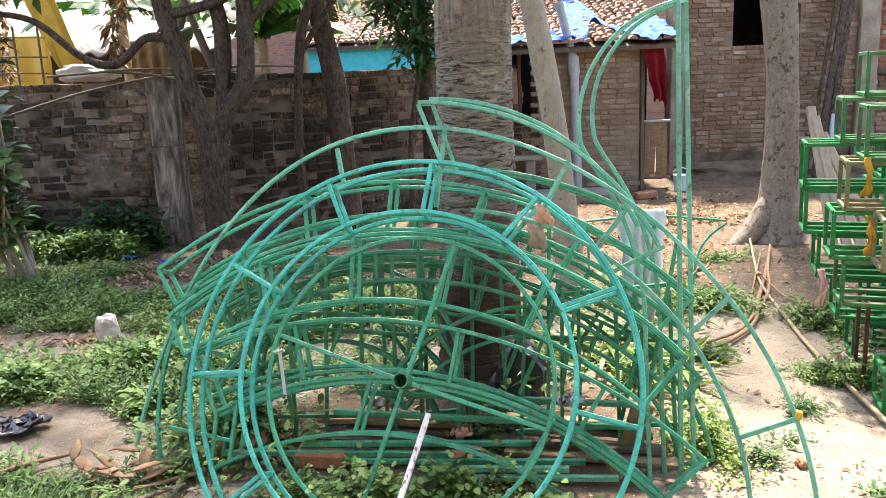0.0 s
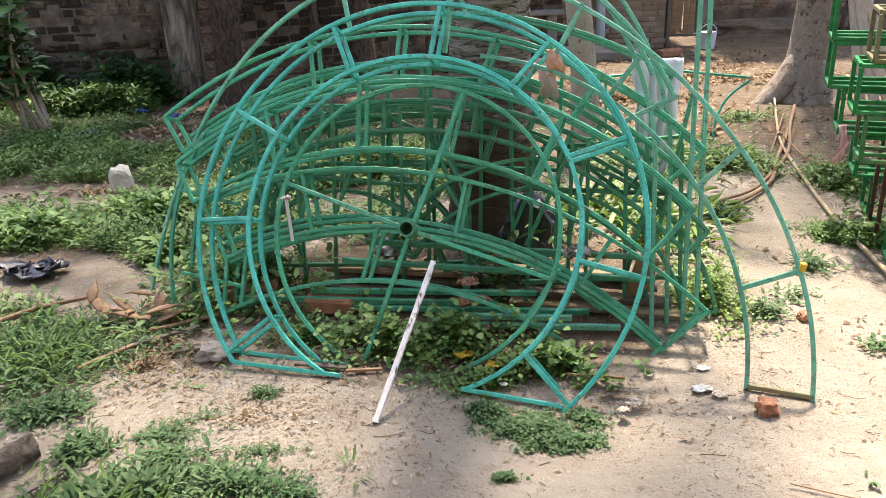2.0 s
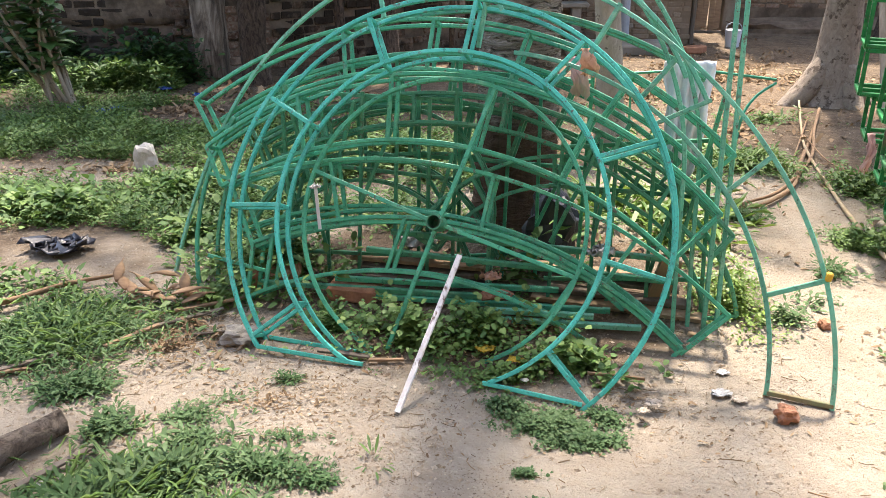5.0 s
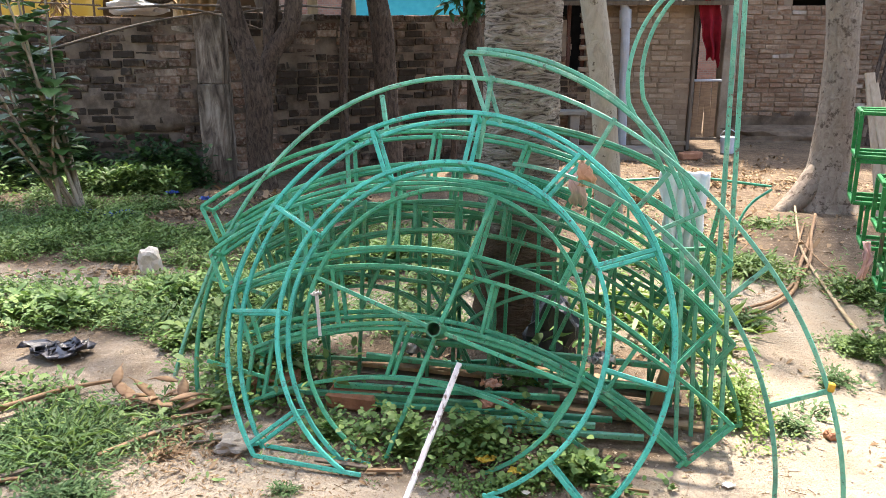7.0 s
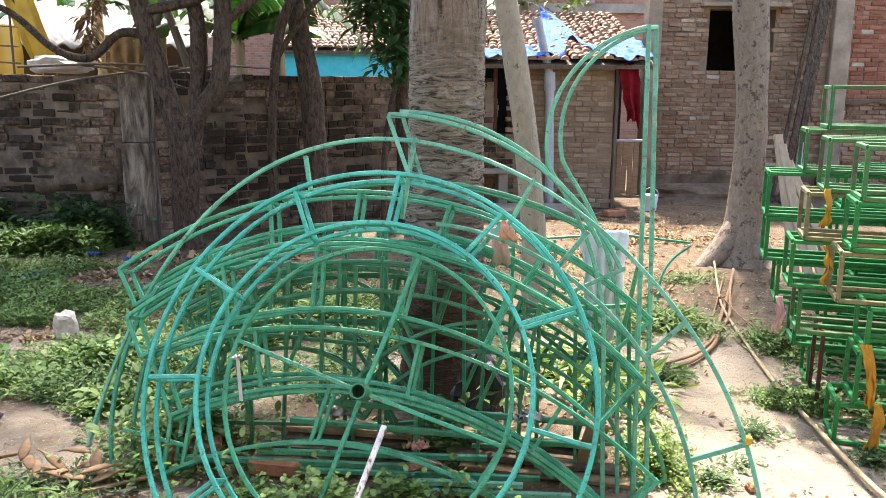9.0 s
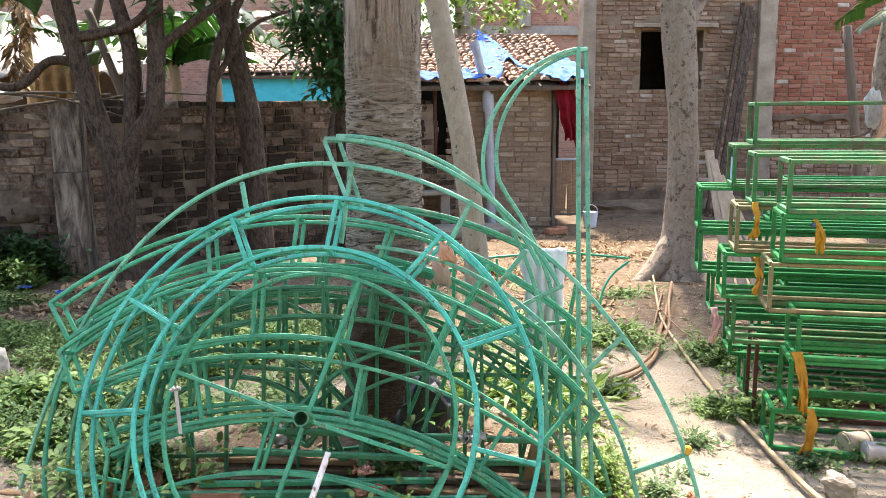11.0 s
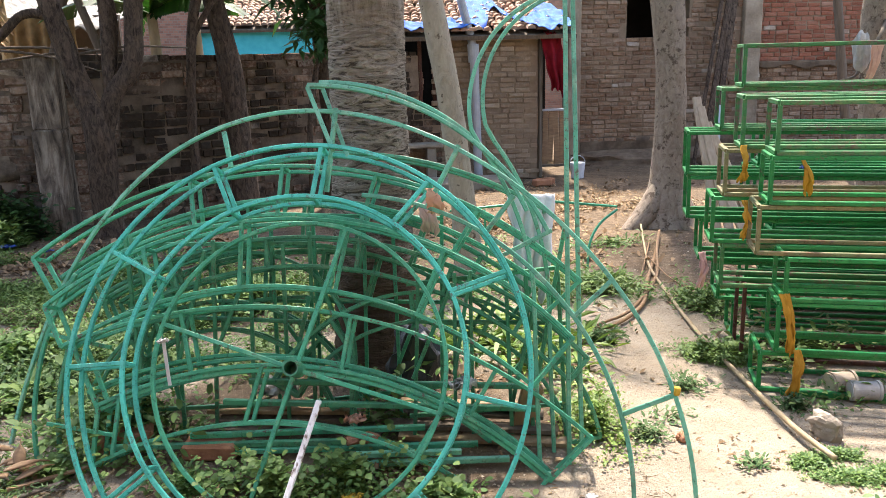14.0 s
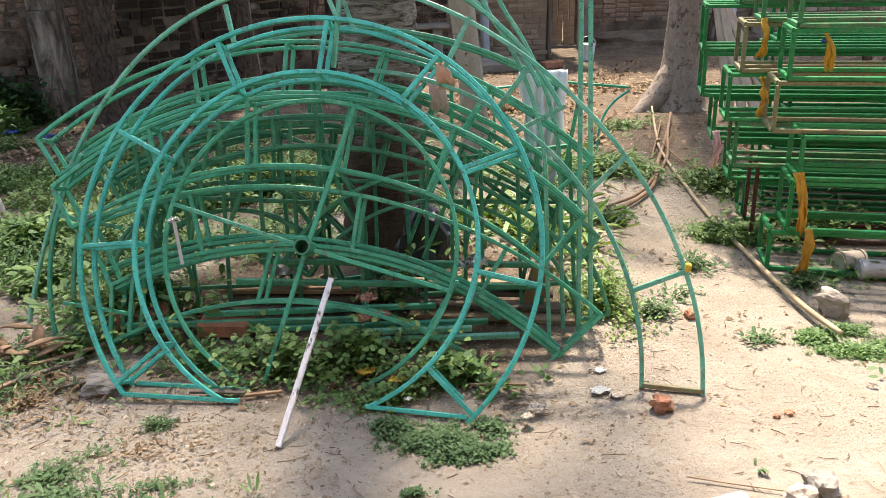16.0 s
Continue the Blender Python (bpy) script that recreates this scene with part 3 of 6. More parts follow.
# brick shed
SHED_Y = 10.2
wall_shed = slab("wall_shed", (1.22, SHED_Y), (2.5, SHED_Y), 0.0, 1.8, 0.22, MAT_SHEDMORTAR, "tan brick front wall of the small shed")
wall_shed_low = slab("wall_shed_low", (0.3, SHED_Y), (1.22, SHED_Y), 0.0, 0.95, 0.2, MAT_MORTAR, "low brick wall under the shed's open side")
slab("wall_shed_back", (0.3, SHED_Y + 2.0), (3.1, SHED_Y + 2.0), 0.0, 1.9, 0.12, MAT_ROOMSHADE, "back wall of the shed, near-black for the shade inside")
slab("wall_shed_side", (0.32, SHED_Y + 0.22), (0.32, SHED_Y + 2.0), 0.0, 1.9, 0.12, MAT_MORTAR_OLD, "side wall of the shed")
slab("wall_shed_end", (2.78, SHED_Y + 1.0), (2.78, SHED_Y + 2.0), 0.0, 1.9, 0.12, MAT_MORTAR_OLD, "short end wall of the shed")

# unseen plain walls, added behind the camera and at the yard's sides to block sky light
slab("wall_rear", (11.0, -1.8), (-11.0, -1.8), 0.0, 6.2, 0.25, MAT_MORTAR_OLD, "unseen tall wall behind the yard, added to block front sky light")
slab("wall_west", (-11.2, -1.8), (-11.2, 8.2), 0.0, 2.0, 0.25, MAT_MORTAR, "unseen plain wall added to block low side sky light")
slab("wall_east", (12.0, 11.5), (12.0, -1.8), 0.0, 2.2, 0.25, MAT_MORTAR, "unseen plain wall added to block low side sky light")

# ---- heap of welded frames ----
TUBE = 0.0155


class Plane:
    """A leaning plane y = a + b x + c z; u runs along it level, v up its slope, off behind it."""

    def __init__(self, a, b, c):
        self.n = Vector((-b, 1, -c)).normalized()
        self.o = Vector((0, a, 0))
        self.u = Vector((1, b, 0)).normalized()
        self.v = self.u.cross(self.n)

    def at(self, u, v, off=0.0):
        return self.o + self.u * u + self.v * v + self.n * off


def arc(pl, cu, cv, r, a0, a1, off=0.0, n=40):
    return [pl.at(cu + r * math.cos(radians(lerp(a0, a1, i / n))), cv + r * math.sin(radians(lerp(a0, a1, i / n))), off) for i in range(n + 1)]


def tube_part(name, parent, pts, up, mat, w=TUBE, d=TUBE, closed=False):
    bm = bmesh.new()
    sweep(bm, pts, up, w, d, closed)
    return part(name, bm, mat, parent)


def front_wheel():
    """Two rings in two layers, open at the foot, with rungs between them."""
    pl = Plane(2.34, -0.2, 0.5)
    w = thing("ring_frame", "turquoise-green welded steel ring frame, chipped, leaning on the heap", "metal frame", pl.at(-0.23, 0.0), "heap of frames")
    O, I = (-0.227, 0.543, 0.819), (-0.237, 0.558, 0.609)
    for off in (0.0, 0.1):
        tube_part("outer_ring", w, arc(pl, *O, 219, -46.5, off, 72), pl.n, MAT_TEAL)
        tube_part("inner_ring", w, arc(pl, *I, 243, -66, off, 60), pl.n, MAT_TEAL)
        for s, (u0, v0), (u1, v1) in ((0, (-0.863, 0.026), (-0.448, 0.010)), (1, (-0.008, 0.0), (0.338, -0.03))):
            tube_part("foot_bar", w, [pl.at(u0, v0 + off * 0.3, off), pl.at(u1, v1 + off * 0.3, off)], pl.n, MAT_TEAL)
        for a in (180, 149, 115, 86, 56, 25, -9, -44, -144):
            c, s = math.cos(radians(a)), math.sin(radians(a))
            tube_part("rung", w, [pl.at(O[0] + 0.81 * c, O[1] + 0.81 * s, off), pl.at(I[0] + 0.612 * c, I[1] + 0.612 * s, off)], pl.n, MAT_TEAL)
    for a in (180, 149, 115, 86, 56, 25, -9, -44, -144):
        c, s = math.cos(radians(a)), math.sin(radians(a))
        for C in (O, I):
            p, q = pl.at(C[0] + C[2] * c, C[1] + C[2] * s, 0.012), pl.at(C[0] + C[2] * c, C[1] + C[2] * s, 0.088)
            tube_part("spacer", w, [p, q], pl.u, MAT_TEAL, 0.0145, 0.0145)


front_wheel()


def spoked_ring():
    pl = Plane(2.34, -0.2, 0.5)
    off = 0.135
    w = thing("spoked_ring", "green steel ring with spokes and a short hub pipe", "metal frame", pl.at(-0.24, 0.0, off), "heap of frames")
    C = (-0.251, 0.556, 0.543)
    tube_part("rim", w, arc(pl, *C, 0, 360, off, 72)[:-1], pl.n, MAT_GREEN, 0.0155, 0.0155, True)
    hub = (-0.258, 0.55)
    for a in (73, 163, 253, 343):
        c, s = math.cos(radians(a)), math.sin(radians(a))
        tube_part("spoke", w, [pl.at(hub[0] + 0.03 * c, hub[1] + 0.03 * s, off), pl.at(C[0] + 0.54 * c, C[1] + 0.54 * s, off)], pl.n, MAT_GREEN, 0.0165, 0.0155)
    bm = bmesh.new()
    # open pipe
    ring = []
    for r, o in ((0.030, off + 0.03), (0.030, off - 0.075), (0.024, off - 0.075), (0.024, off + 0.02)):
        ring.append([bm.verts.new(pl.at(hub[0] + r * math.cos(k * math.pi / 8), hub[1] + r * math.sin(k * math.pi / 8), o)) for k in range(16)])
    for r, s in zip(ring, ring[1:]):
        for k in range(16):
            bm.faces.new((r[k], r[(k + 1) % 16], s[(k + 1) % 16], s[k]))
    bm.faces.new(ring[-1])
    bmesh.ops.recalc_face_normals(bm, faces=bm.faces)
    part("hub_pipe", bm, MAT_BACK, w, "short open steel pipe")


spoked_ring()


def crescent(pl, outer, inner, braces, label, mat, depth=0.10, layers=2, ends=True):
    """A curved ladder: outer and inner arcs (u, v, r, from, to) in two layers, rungs, end bars and spacers."""
    w = thing("crescent_frame", label, "metal frame", pl.at(outer[0], 0.0), "heap of frames")

    def on(C, f):
        a = radians(lerp(C[3], C[4], f))
        return C[0] + C[2] * math.cos(a), C[1] + C[2] * math.sin(a)

    for k in range(layers):
        off = k * depth
        tube_part("outer_arc", w, arc(pl, *outer, off), pl.n, mat)
        if inner:
            tube_part("inner_arc", w, arc(pl, *inner, off), pl.n, mat)
            fs = list(braces) + ([0.0, 1.0] if ends else [])
            for f in fs:
                tube_part("end_bar" if f in (0.0, 1.0) else "rung", w, [pl.at(*on(outer, f), off), pl.at(*on(inner, f), off)], pl.n, mat, 0.0155, 0.0155)
    if layers > 1:
        for f in [0.0, 1.0, *braces]:
            for C in (outer, inner):
                if C:
                    tube_part("spacer", w, [pl.at(*on(C, f), 0.013), pl.at(*on(C, f), depth - 0.013)], pl.u, mat, 0.016, 0.016)
    return w


P_A = Plane(2.64, -0.2, 0.4)
P_B = Plane(2.78, -0.2, 0.4)
P_C = Plane(2.95, -0.2, 0.4)
crescent(P_B, (-0.289, -0.484, 1.680, 129.0, 46.0), (-0.30, -0.56, 1.555, 127.6, 48.0), (0.3, 0.46, 0.62, 0.8), "sea-green curved ladder frame of square steel tube", MAT_GREEN)
crescent(P_A, (-0.274, -0.513, 1.517, 129.1, 44.4), (-0.334, -0.782, 1.526, 122.3, 49.2), (0.2, 0.38, 0.56, 0.74), "green curved ladder frame, paint rubbed at the edges", MAT_GREEN)
crescent(Plane(2.71, -0.2, 0.4), (-0.396, -1.307, 1.952, 112.1, 48.7), (-0.313, -1.176, 1.575, 116.0, 48.4), (0.21, 0.525, 0.8), "green curved ladder frame with square ends", MAT_GREEN)
crescent(Plane(2.70, -0.2, 0.4), (-0.313, -1.152, 1.575, 116.0, 48.4), (-0.33, -1.246, 1.45, 118.0, 50.0), (0.05, 0.36, 0.75), "low green curved ladder frame under the heap", MAT_GREEN)
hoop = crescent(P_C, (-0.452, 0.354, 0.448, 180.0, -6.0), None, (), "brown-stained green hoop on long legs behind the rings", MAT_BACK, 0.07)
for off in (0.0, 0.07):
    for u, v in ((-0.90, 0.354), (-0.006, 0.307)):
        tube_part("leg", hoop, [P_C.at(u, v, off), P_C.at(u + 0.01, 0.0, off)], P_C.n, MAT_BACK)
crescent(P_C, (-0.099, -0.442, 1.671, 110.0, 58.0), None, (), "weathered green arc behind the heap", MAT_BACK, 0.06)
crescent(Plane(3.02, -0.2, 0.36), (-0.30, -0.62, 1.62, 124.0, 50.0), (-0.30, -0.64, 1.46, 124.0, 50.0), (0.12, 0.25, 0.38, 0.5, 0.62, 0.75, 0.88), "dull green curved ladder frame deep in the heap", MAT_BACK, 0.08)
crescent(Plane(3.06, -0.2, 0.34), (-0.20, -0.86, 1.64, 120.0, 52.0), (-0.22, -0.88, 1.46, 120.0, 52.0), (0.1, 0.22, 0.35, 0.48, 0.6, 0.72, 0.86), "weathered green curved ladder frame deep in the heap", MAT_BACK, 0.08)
crescent(Plane(2.92, -0.2, 0.4), (-0.42, -1.195, 1.58, 116.0, 52.0), None, (), "pair of green arcs inside the heap", MAT_GREEN, 0.07)
crescent(Plane(2.98, -0.15, 0.3), (0.30, -0.10, 0.72, 150.0, 10.0), (0.30, -0.10, 0.60, 150.0, 10.0), (0.2, 0.4, 0.6, 0.8), "smaller dull green hoop frame behind the rings", MAT_BACK, 0.07)

crescent(Plane(2.84, -0.2, 0.4), (-0.27, -0.56, 1.61, 127.0, 44.0), None, (), "pair of long green arcs inside the heap", MAT_GREEN, 0.06)
crescent(Plane(2.88, -0.2, 0.38), (-0.22, -0.72, 1.60, 122.0, 44.0), (-0.22, -0.74, 1.50, 122.0, 44.0), (0.15, 0.34, 0.52, 0.7, 0.86), "darker green curved ladder frame inside the heap", MAT_BACK, 0.07)
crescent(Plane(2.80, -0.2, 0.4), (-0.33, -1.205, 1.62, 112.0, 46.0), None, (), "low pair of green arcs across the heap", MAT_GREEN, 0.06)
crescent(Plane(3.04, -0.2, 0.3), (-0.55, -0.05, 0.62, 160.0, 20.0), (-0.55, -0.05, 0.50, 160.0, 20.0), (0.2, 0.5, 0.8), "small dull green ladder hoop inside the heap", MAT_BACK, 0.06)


def big_arch():
    """The wide arch whose far leg stands on bare sand."""
    pl = Plane(2.68, -0.4, 0.3)
    w = thing("arch_frame", "tall green steel arch with rungs, one leg standing on bare sand", "metal frame", pl.at(0.0, 0.0), "heap of frames")

    def outer(deg):
        a = radians(deg)
        r = 1.4467 - 0.0571 * math.cos(a) - 0.1356 * math.sin(a) - 0.0731 * math.cos(2 * a) + 0.0539 * math.sin(2 * a) + 0.0546 * math.cos(3 * a) - 0.0029 * math.sin(3 * a)
        return -0.15 + r * math.cos(a), r * math.sin(a)

    tube_part("outer_arc", w, [pl.at(*outer(lerp(180.5, 0.0, i / 80))) for i in range(81)], pl.n, MAT_PALE)
    tube_part("inner_arc", w, arc(pl, -0.053, 0.0, 1.071, 88, 0.2, 0.0), pl.n, MAT_PALE)
    for (u0, v0), (u1, v1) in (((-0.61, 1.31), (-0.57, 1.17)), ((-0.14, 1.40), (-0.16, 1.08)), ((0.35, 1.26), (0.24, 1.03)), ((0.56, 1.08), (0.46, 0.94)), ((0.92, 0.80), (0.79, 0.66)), ((1.14, 0.42), (0.97, 0.34))):
        tube_part("rung", w, [pl.at(u0, v0), pl.at(u1, v1)], pl.n, MAT_PALE, 0.0165, 0.0165)
    tube_part("foot_bar", w, [pl.at(1.02, 0.012), pl.at(1.225, 0.012)], pl.n, MAT_RUST, 0.0165, 0.0165)
    bm = bmesh.new()
    add_box(bm, Matrix.Translation(pl.at(1.142, 0.432, -0.004)) @ Matrix.Rotation(0.2, 4, "Y"), 0.021, 0.021, 0.03, 0.004)
    part("tape_wrap", bm, MAT_YELLOWSHEET, w, "wrap of bright yellow tape")


big_arch()


def crest():
    """The narrow hooked frame on top, two layers."""
    pl = Plane(2.48, -0.1, 0.4)
    w = thing("hooked_frame", "pale green hooked steel frame lying over the arch", "metal frame", pl.at(0.3, 0.9), "heap of frames")
    for C, off in (((-0.17, 0.566, 0.982, 88.8, 24.0), 0.0), ((-0.117, 0.746, 0.841, 90.0, 22.0), 0.08)):
        tube_part("outer_arc", w, arc(pl, *C, off), pl.n, MAT_PALE)
    for off, du in ((0.0, 0.0), (0.08, 0.045)):
        tube_part("end_bar", w, [pl.at(-0.15 + du, 1.54 + du * 0.6, off), pl.at(-0.055 + du, 1.29, off)], pl.n, MAT_PALE, 0.0165, 0.0165)
    tube_part("end_bar", w, [pl.at(0.74, 0.97), pl.at(0.56, 0.885)], pl.n, MAT_PALE, 0.0155, 0.0155)
    tube_part("spacer", w, [pl.at(-0.15, 1.545, 0.01), pl.at(-0.105, 1.567, 0.075)], pl.u, MAT_PALE, 0.016, 0.016)


crest()


def swan_neck():
    """Twin poles with a half-round bow that swings back to two upright legs."""
    pl = Plane(2.766, -0.1, 0.23)
    w = thing("bow_frame", "tall pale green twin-pole frame with a half-round bow", "metal frame", pl.at(0.85, 0.0), "heap of frames")
    for off, C, L, pu, pb in ((0.0, (0.945, 1.366, 0.459, 100.5, 190.0), (-0.351, 0.619, 1.066, 35.1, 0.0), 0.864, 0.832),
                              (0.1, (0.987, 1.409, 0.442, 100.4, 192.0), (-0.30, 0.63, 1.085, 35.1, 0.0), 0.912, 0.899)):
        tube_part("pole", w, [pl.at(pu, C[1] + C[2] + 0.0, off), pl.at(pb, 0.0, off)], pl.n, MAT_PALE, 0.0165, 0.0165)
        up = arc(pl, *C, off, 30)
        low = arc(pl, *L, off, 24)
        tube_part("bow", w, up + low + [pl.at(L[0] + L[2], 0.3, off), pl.at(L[0] + L[2] + 0.005, 0.0, off)], pl.n, MAT_PALE, 0.0155, 0.0155)
    tube_part("spacer", w, [pl.at(0.86, 1.82, 0.012), pl.at(0.912, 1.845, 0.09)], pl.u, MAT_PALE, 0.016, 0.016)


swan_neck()


def left_legs():
    pl = Plane(2.75, -0.2, 0.4)
    w = thing("curved_frame", "dull green curved steel legs at the side of the heap", "metal frame", pl.at(-1.25, 0.0), "heap of frames")
    tube_part("leg", w, arc(pl, -0.29, 0.269, 0.989, 196.5, 150.0), pl.n, MAT_GREEN)
    tube_part("leg", w, arc(pl, -0.23, 0.25, 0.989, 195.5, 152.0, 0.07), pl.n, MAT_BACK)
    tube_part("cross_bar", w, [pl.at(-1.22, 0.17), pl.at(-0.95, 0.13)], pl.n, MAT_GREEN)
    tube_part("cross_bar", w, [pl.at(-1.24, 0.52), pl.at(-0.98, 0.47)], pl.n, MAT_GREEN)


left_legs()


def lattice(x0, x1, y, top, uprights, label, lean, mat, seed):
    """A standing lattice of uprights, rails and slanting struts behind the heap."""
    rnd = random.Random(seed)
    pl = Plane(y, -0.12, lean)
    w = thing("welded_lattice", label, "metal frame", pl.at((x0 + x1) / 2, 0.0), "heap of frames")
    us = [lerp(x0, x1, i / (uprights - 1)) + rnd.uniform(-0.03, 0.03) for i in range(uprights)]
    for u in us:
        tube_part("upright", w, [pl.at(u, 0.0), pl.at(u + rnd.uniform(-0.03, 0.03), top * rnd.uniform(0.92, 1.0))], pl.n, mat, 0.0155, 0.0155)
    for v in (0.10, 0.5, top * 0.92):
        tube_part("rail", w, [pl.at(us[0] - 0.02, v + rnd.uniform(-0.04, 0.04), 0.024), pl.at(us[-1] + 0.02, v + rnd.uniform(-0.04, 0.04), 0.024)], pl.n, mat, 0.0165, 0.0165)
    for a, b in zip(us, us[1:]):
        if rnd.random() < 0.75:
            lo, hi = sorted((rnd.uniform(0.12, 0.35), rnd.uniform(0.5, 0.9)))
            if rnd.random() < 0.5:
                lo, hi = hi, lo
            tube_part("strut", w, [pl.at(a, lo, -0.022), pl.at(b, hi, -0.022)], pl.n, mat, 0.016, 0.016)


lattice(-0.85, -0.12, 3.12, 0.86, 6, "dull green welded lattice standing behind the heap", 0.1, MAT_BACK, 3)
lattice(0.28, 0.90, 3.02, 0.72, 6, "dull green welded lattice with slanting struts", 0.12, MAT_BACK, 8)
lattice(-0.30, 0.40, 3.22, 0.98, 5, "weathered green lattice standing close to the palm", 0.06, MAT_GREEN, 11)


def far_frame():
    """A curved frame lying further back by the cloth."""
    w = thing("flat_frame", "green steel frame propped low behind the heap", "metal frame", (1.7, 5.6, 0), "heap of frames")
    up = (0, 1, 0.2)
    tube_part("rail", w, [(2.0, 5.6, 0.44), (1.45, 5.58, 0.51), (0.75, 5.56, 0.47)], up, MAT_GREEN)
    tube_part("bow", w, smooth_path([(2.0, 5.59, 0.42), (1.86, 5.55, 0.33), (1.77, 5.5, 0.2), (1.74, 5.46, 0.0)], 14), up, MAT_GREEN)
    tube_part("leg", w, [(1.02, 5.57, 0.0), (1.0, 5.56, 0.47)], up, MAT_GREEN)
    tube_part("leg", w, [(0.78, 5.57, 0.0), (0.77, 5.56, 0.46)], up, MAT_GREEN)


far_frame()

# ---- stack of box frames ----


def box_frame(length, depth, height, mat, mid=False, label="grass-green welded steel box frame in a stack, edges rusted"):
    """A long welded box of square tube: four rails, ends and mid stays. Its near lower end is the origin."""
    w = thing("box_frame", label, "metal frame", group="stack of box frames")
    t = 0.019
    for y in (0.0, depth * 0.5, depth) if mid else (0.0, depth):
        for z in (t / 2, height - t / 2):
            tube_part("rail", w, [(0, y, z), (length, y, z)], (0, 0, 1), mat, t, t)
    for x in (0.0, length * 0.5, length):
        for y in (0.0, depth):
            tube_part("post", w, [(x, y, t), (x, y, height - t)], (0, 1, 0), mat, t, t)
        for z in (t / 2, height - t / 2):
            tube_part("cross_bar", w, [(x, t / 2, z), (x, depth - t / 2, z)], (0, 0, 1), mat, t, t)
    return w


def rack_stack():
    """Rows of frames stacked one on another, their ends uneven."""
    yaw = -19
    rust = "rust-browned green steel box frame in a stack"
    worn = "green steel box frame in a stack, paint worn off its rails"
    # x, y, foot, height, turn, paint, label
    for x, y, z, h, turn, mat, label in (
            (1.871, 3.218, 0.0, 0.194, 0.0, MAT_RACK, ""), (1.927, 3.186, 0.196, 0.236, 0.0, MAT_RACK, ""), (1.945, 3.176, 0.434, 0.204, 0.5, MAT_RACK, ""),
            (1.833, 3.239, 0.640, 0.226, 0.0, MAT_RUST, rust), (1.866, 3.221, 0.868, 0.216, -0.5, MAT_RACK, ""), (1.88, 3.213, 1.086, 0.232, 0.0, MAT_WORN, worn),
            (1.98, 3.60, 0.0, 0.402, 0.0, MAT_DARKRUST, "dark red oxide steel frame under the stack"),
            (1.828, 3.557, 0.404, 0.218, 0.0, MAT_WORN, worn), (1.781, 3.58, 0.624, 0.228, 0.5, MAT_RACK, ""), (1.823, 3.559, 0.854, 0.226, 0.0, MAT_RUST, rust), (1.883, 3.529, 1.082, 0.246, -0.5, MAT_WORN, worn),
            (2.08, 3.90, 0.0, 0.218, 0.0, MAT_RACK, ""), (2.0, 3.93, 0.22, 0.216, 0.5, MAT_RACK, ""), (1.90, 3.96, 0.438, 0.228, 0.0, MAT_RACK, ""), (1.83, 3.975, 0.668, 0.228, 0.0, MAT_RACK, ""),
            (1.819, 3.98, 0.898, 0.232, -0.5, MAT_RACK, ""), (1.964, 3.914, 1.132, 0.218, 0.0, MAT_WORN, worn), (2.047, 3.872, 1.352, 0.212, 0.5, MAT_WORN, worn)):
        w = box_frame(2.3, 0.25, h, mat, y > 3.5 and z > 0)
        w.matrix_basis = pose(x, y, z, 0, 0, yaw + turn)
        if label:
            tagged(w, label)
    inner = box_frame(2.2, 0.25, 0.222, MAT_RACK, True)
    inner.matrix_basis = pose(2.34, 4.18, 0.0, 0, 0, yaw)
    for x, y, k, turn in ((2.30, 4.20, 1, 0.5), (2.36, 4.17, 2, 0), (2.28, 4.21, 3, -0.5), (2.33, 4.19, 4, 0), (2.56, 4.44, 0, 0), (2.52, 4.45, 1, 0), (2.58, 4.43, 2, 0.5), (2.5, 4.46, 3, 0), (2.55, 4.44, 4, -0.5)):
        copy_thing(inner, pose(x, y, 0.224 * k, 0, 0, yaw + turn))


rack_stack()

# ---- trees ----


def leaf_cloud(name, spots, mat, parent=None, size=0.07, wide=0.4, seed=1, droop=0.4):
    """Many single leaves, each a bent diamond of four triangles, round the spots (x, y, z, radius, count)."""
    rnd = random.Random(seed)
    verts, faces = [], []
    for x, y, z, r, count in spots:
        for _ in range(count):
            d = Vector((rnd.gauss(0, 1), rnd.gauss(0, 1), rnd.gauss(0, 0.8)))
            d = d.normalized() * r * rnd.random() ** 0.45
            p = Vector((x, y, z)) + d
            a = rnd.uniform(0, 6.283)
            fwd = Vector((math.cos(a), math.sin(a), rnd.uniform(-droop - 0.4, 0.5 - droop))).normalized()
            side = fwd.cross(Vector((rnd.uniform(-0.4, 0.4), rnd.uniform(-0.4, 0.4), 1))).normalized()
            up = side.cross(fwd)
            l = size * rnd.uniform(0.6, 1.35)
            w = l * wide * 0.5
            k = len(verts)
            verts += [tuple(p), tuple(p + fwd * l * 0.45 + side * w + up * w * 0.3), tuple(p + fwd * l - up * l * 0.12), tuple(p + fwd * l * 0.45 - side * w + up * w * 0.3), tuple(p + fwd * l * 0.5)]
            faces += [(k, k + 4, k + 1), (k + 1, k + 4, k + 2), (k, k + 3, k + 4), (k + 3, k + 2, k + 4)]
    return part(name, raw(verts, faces, name), mat, parent)


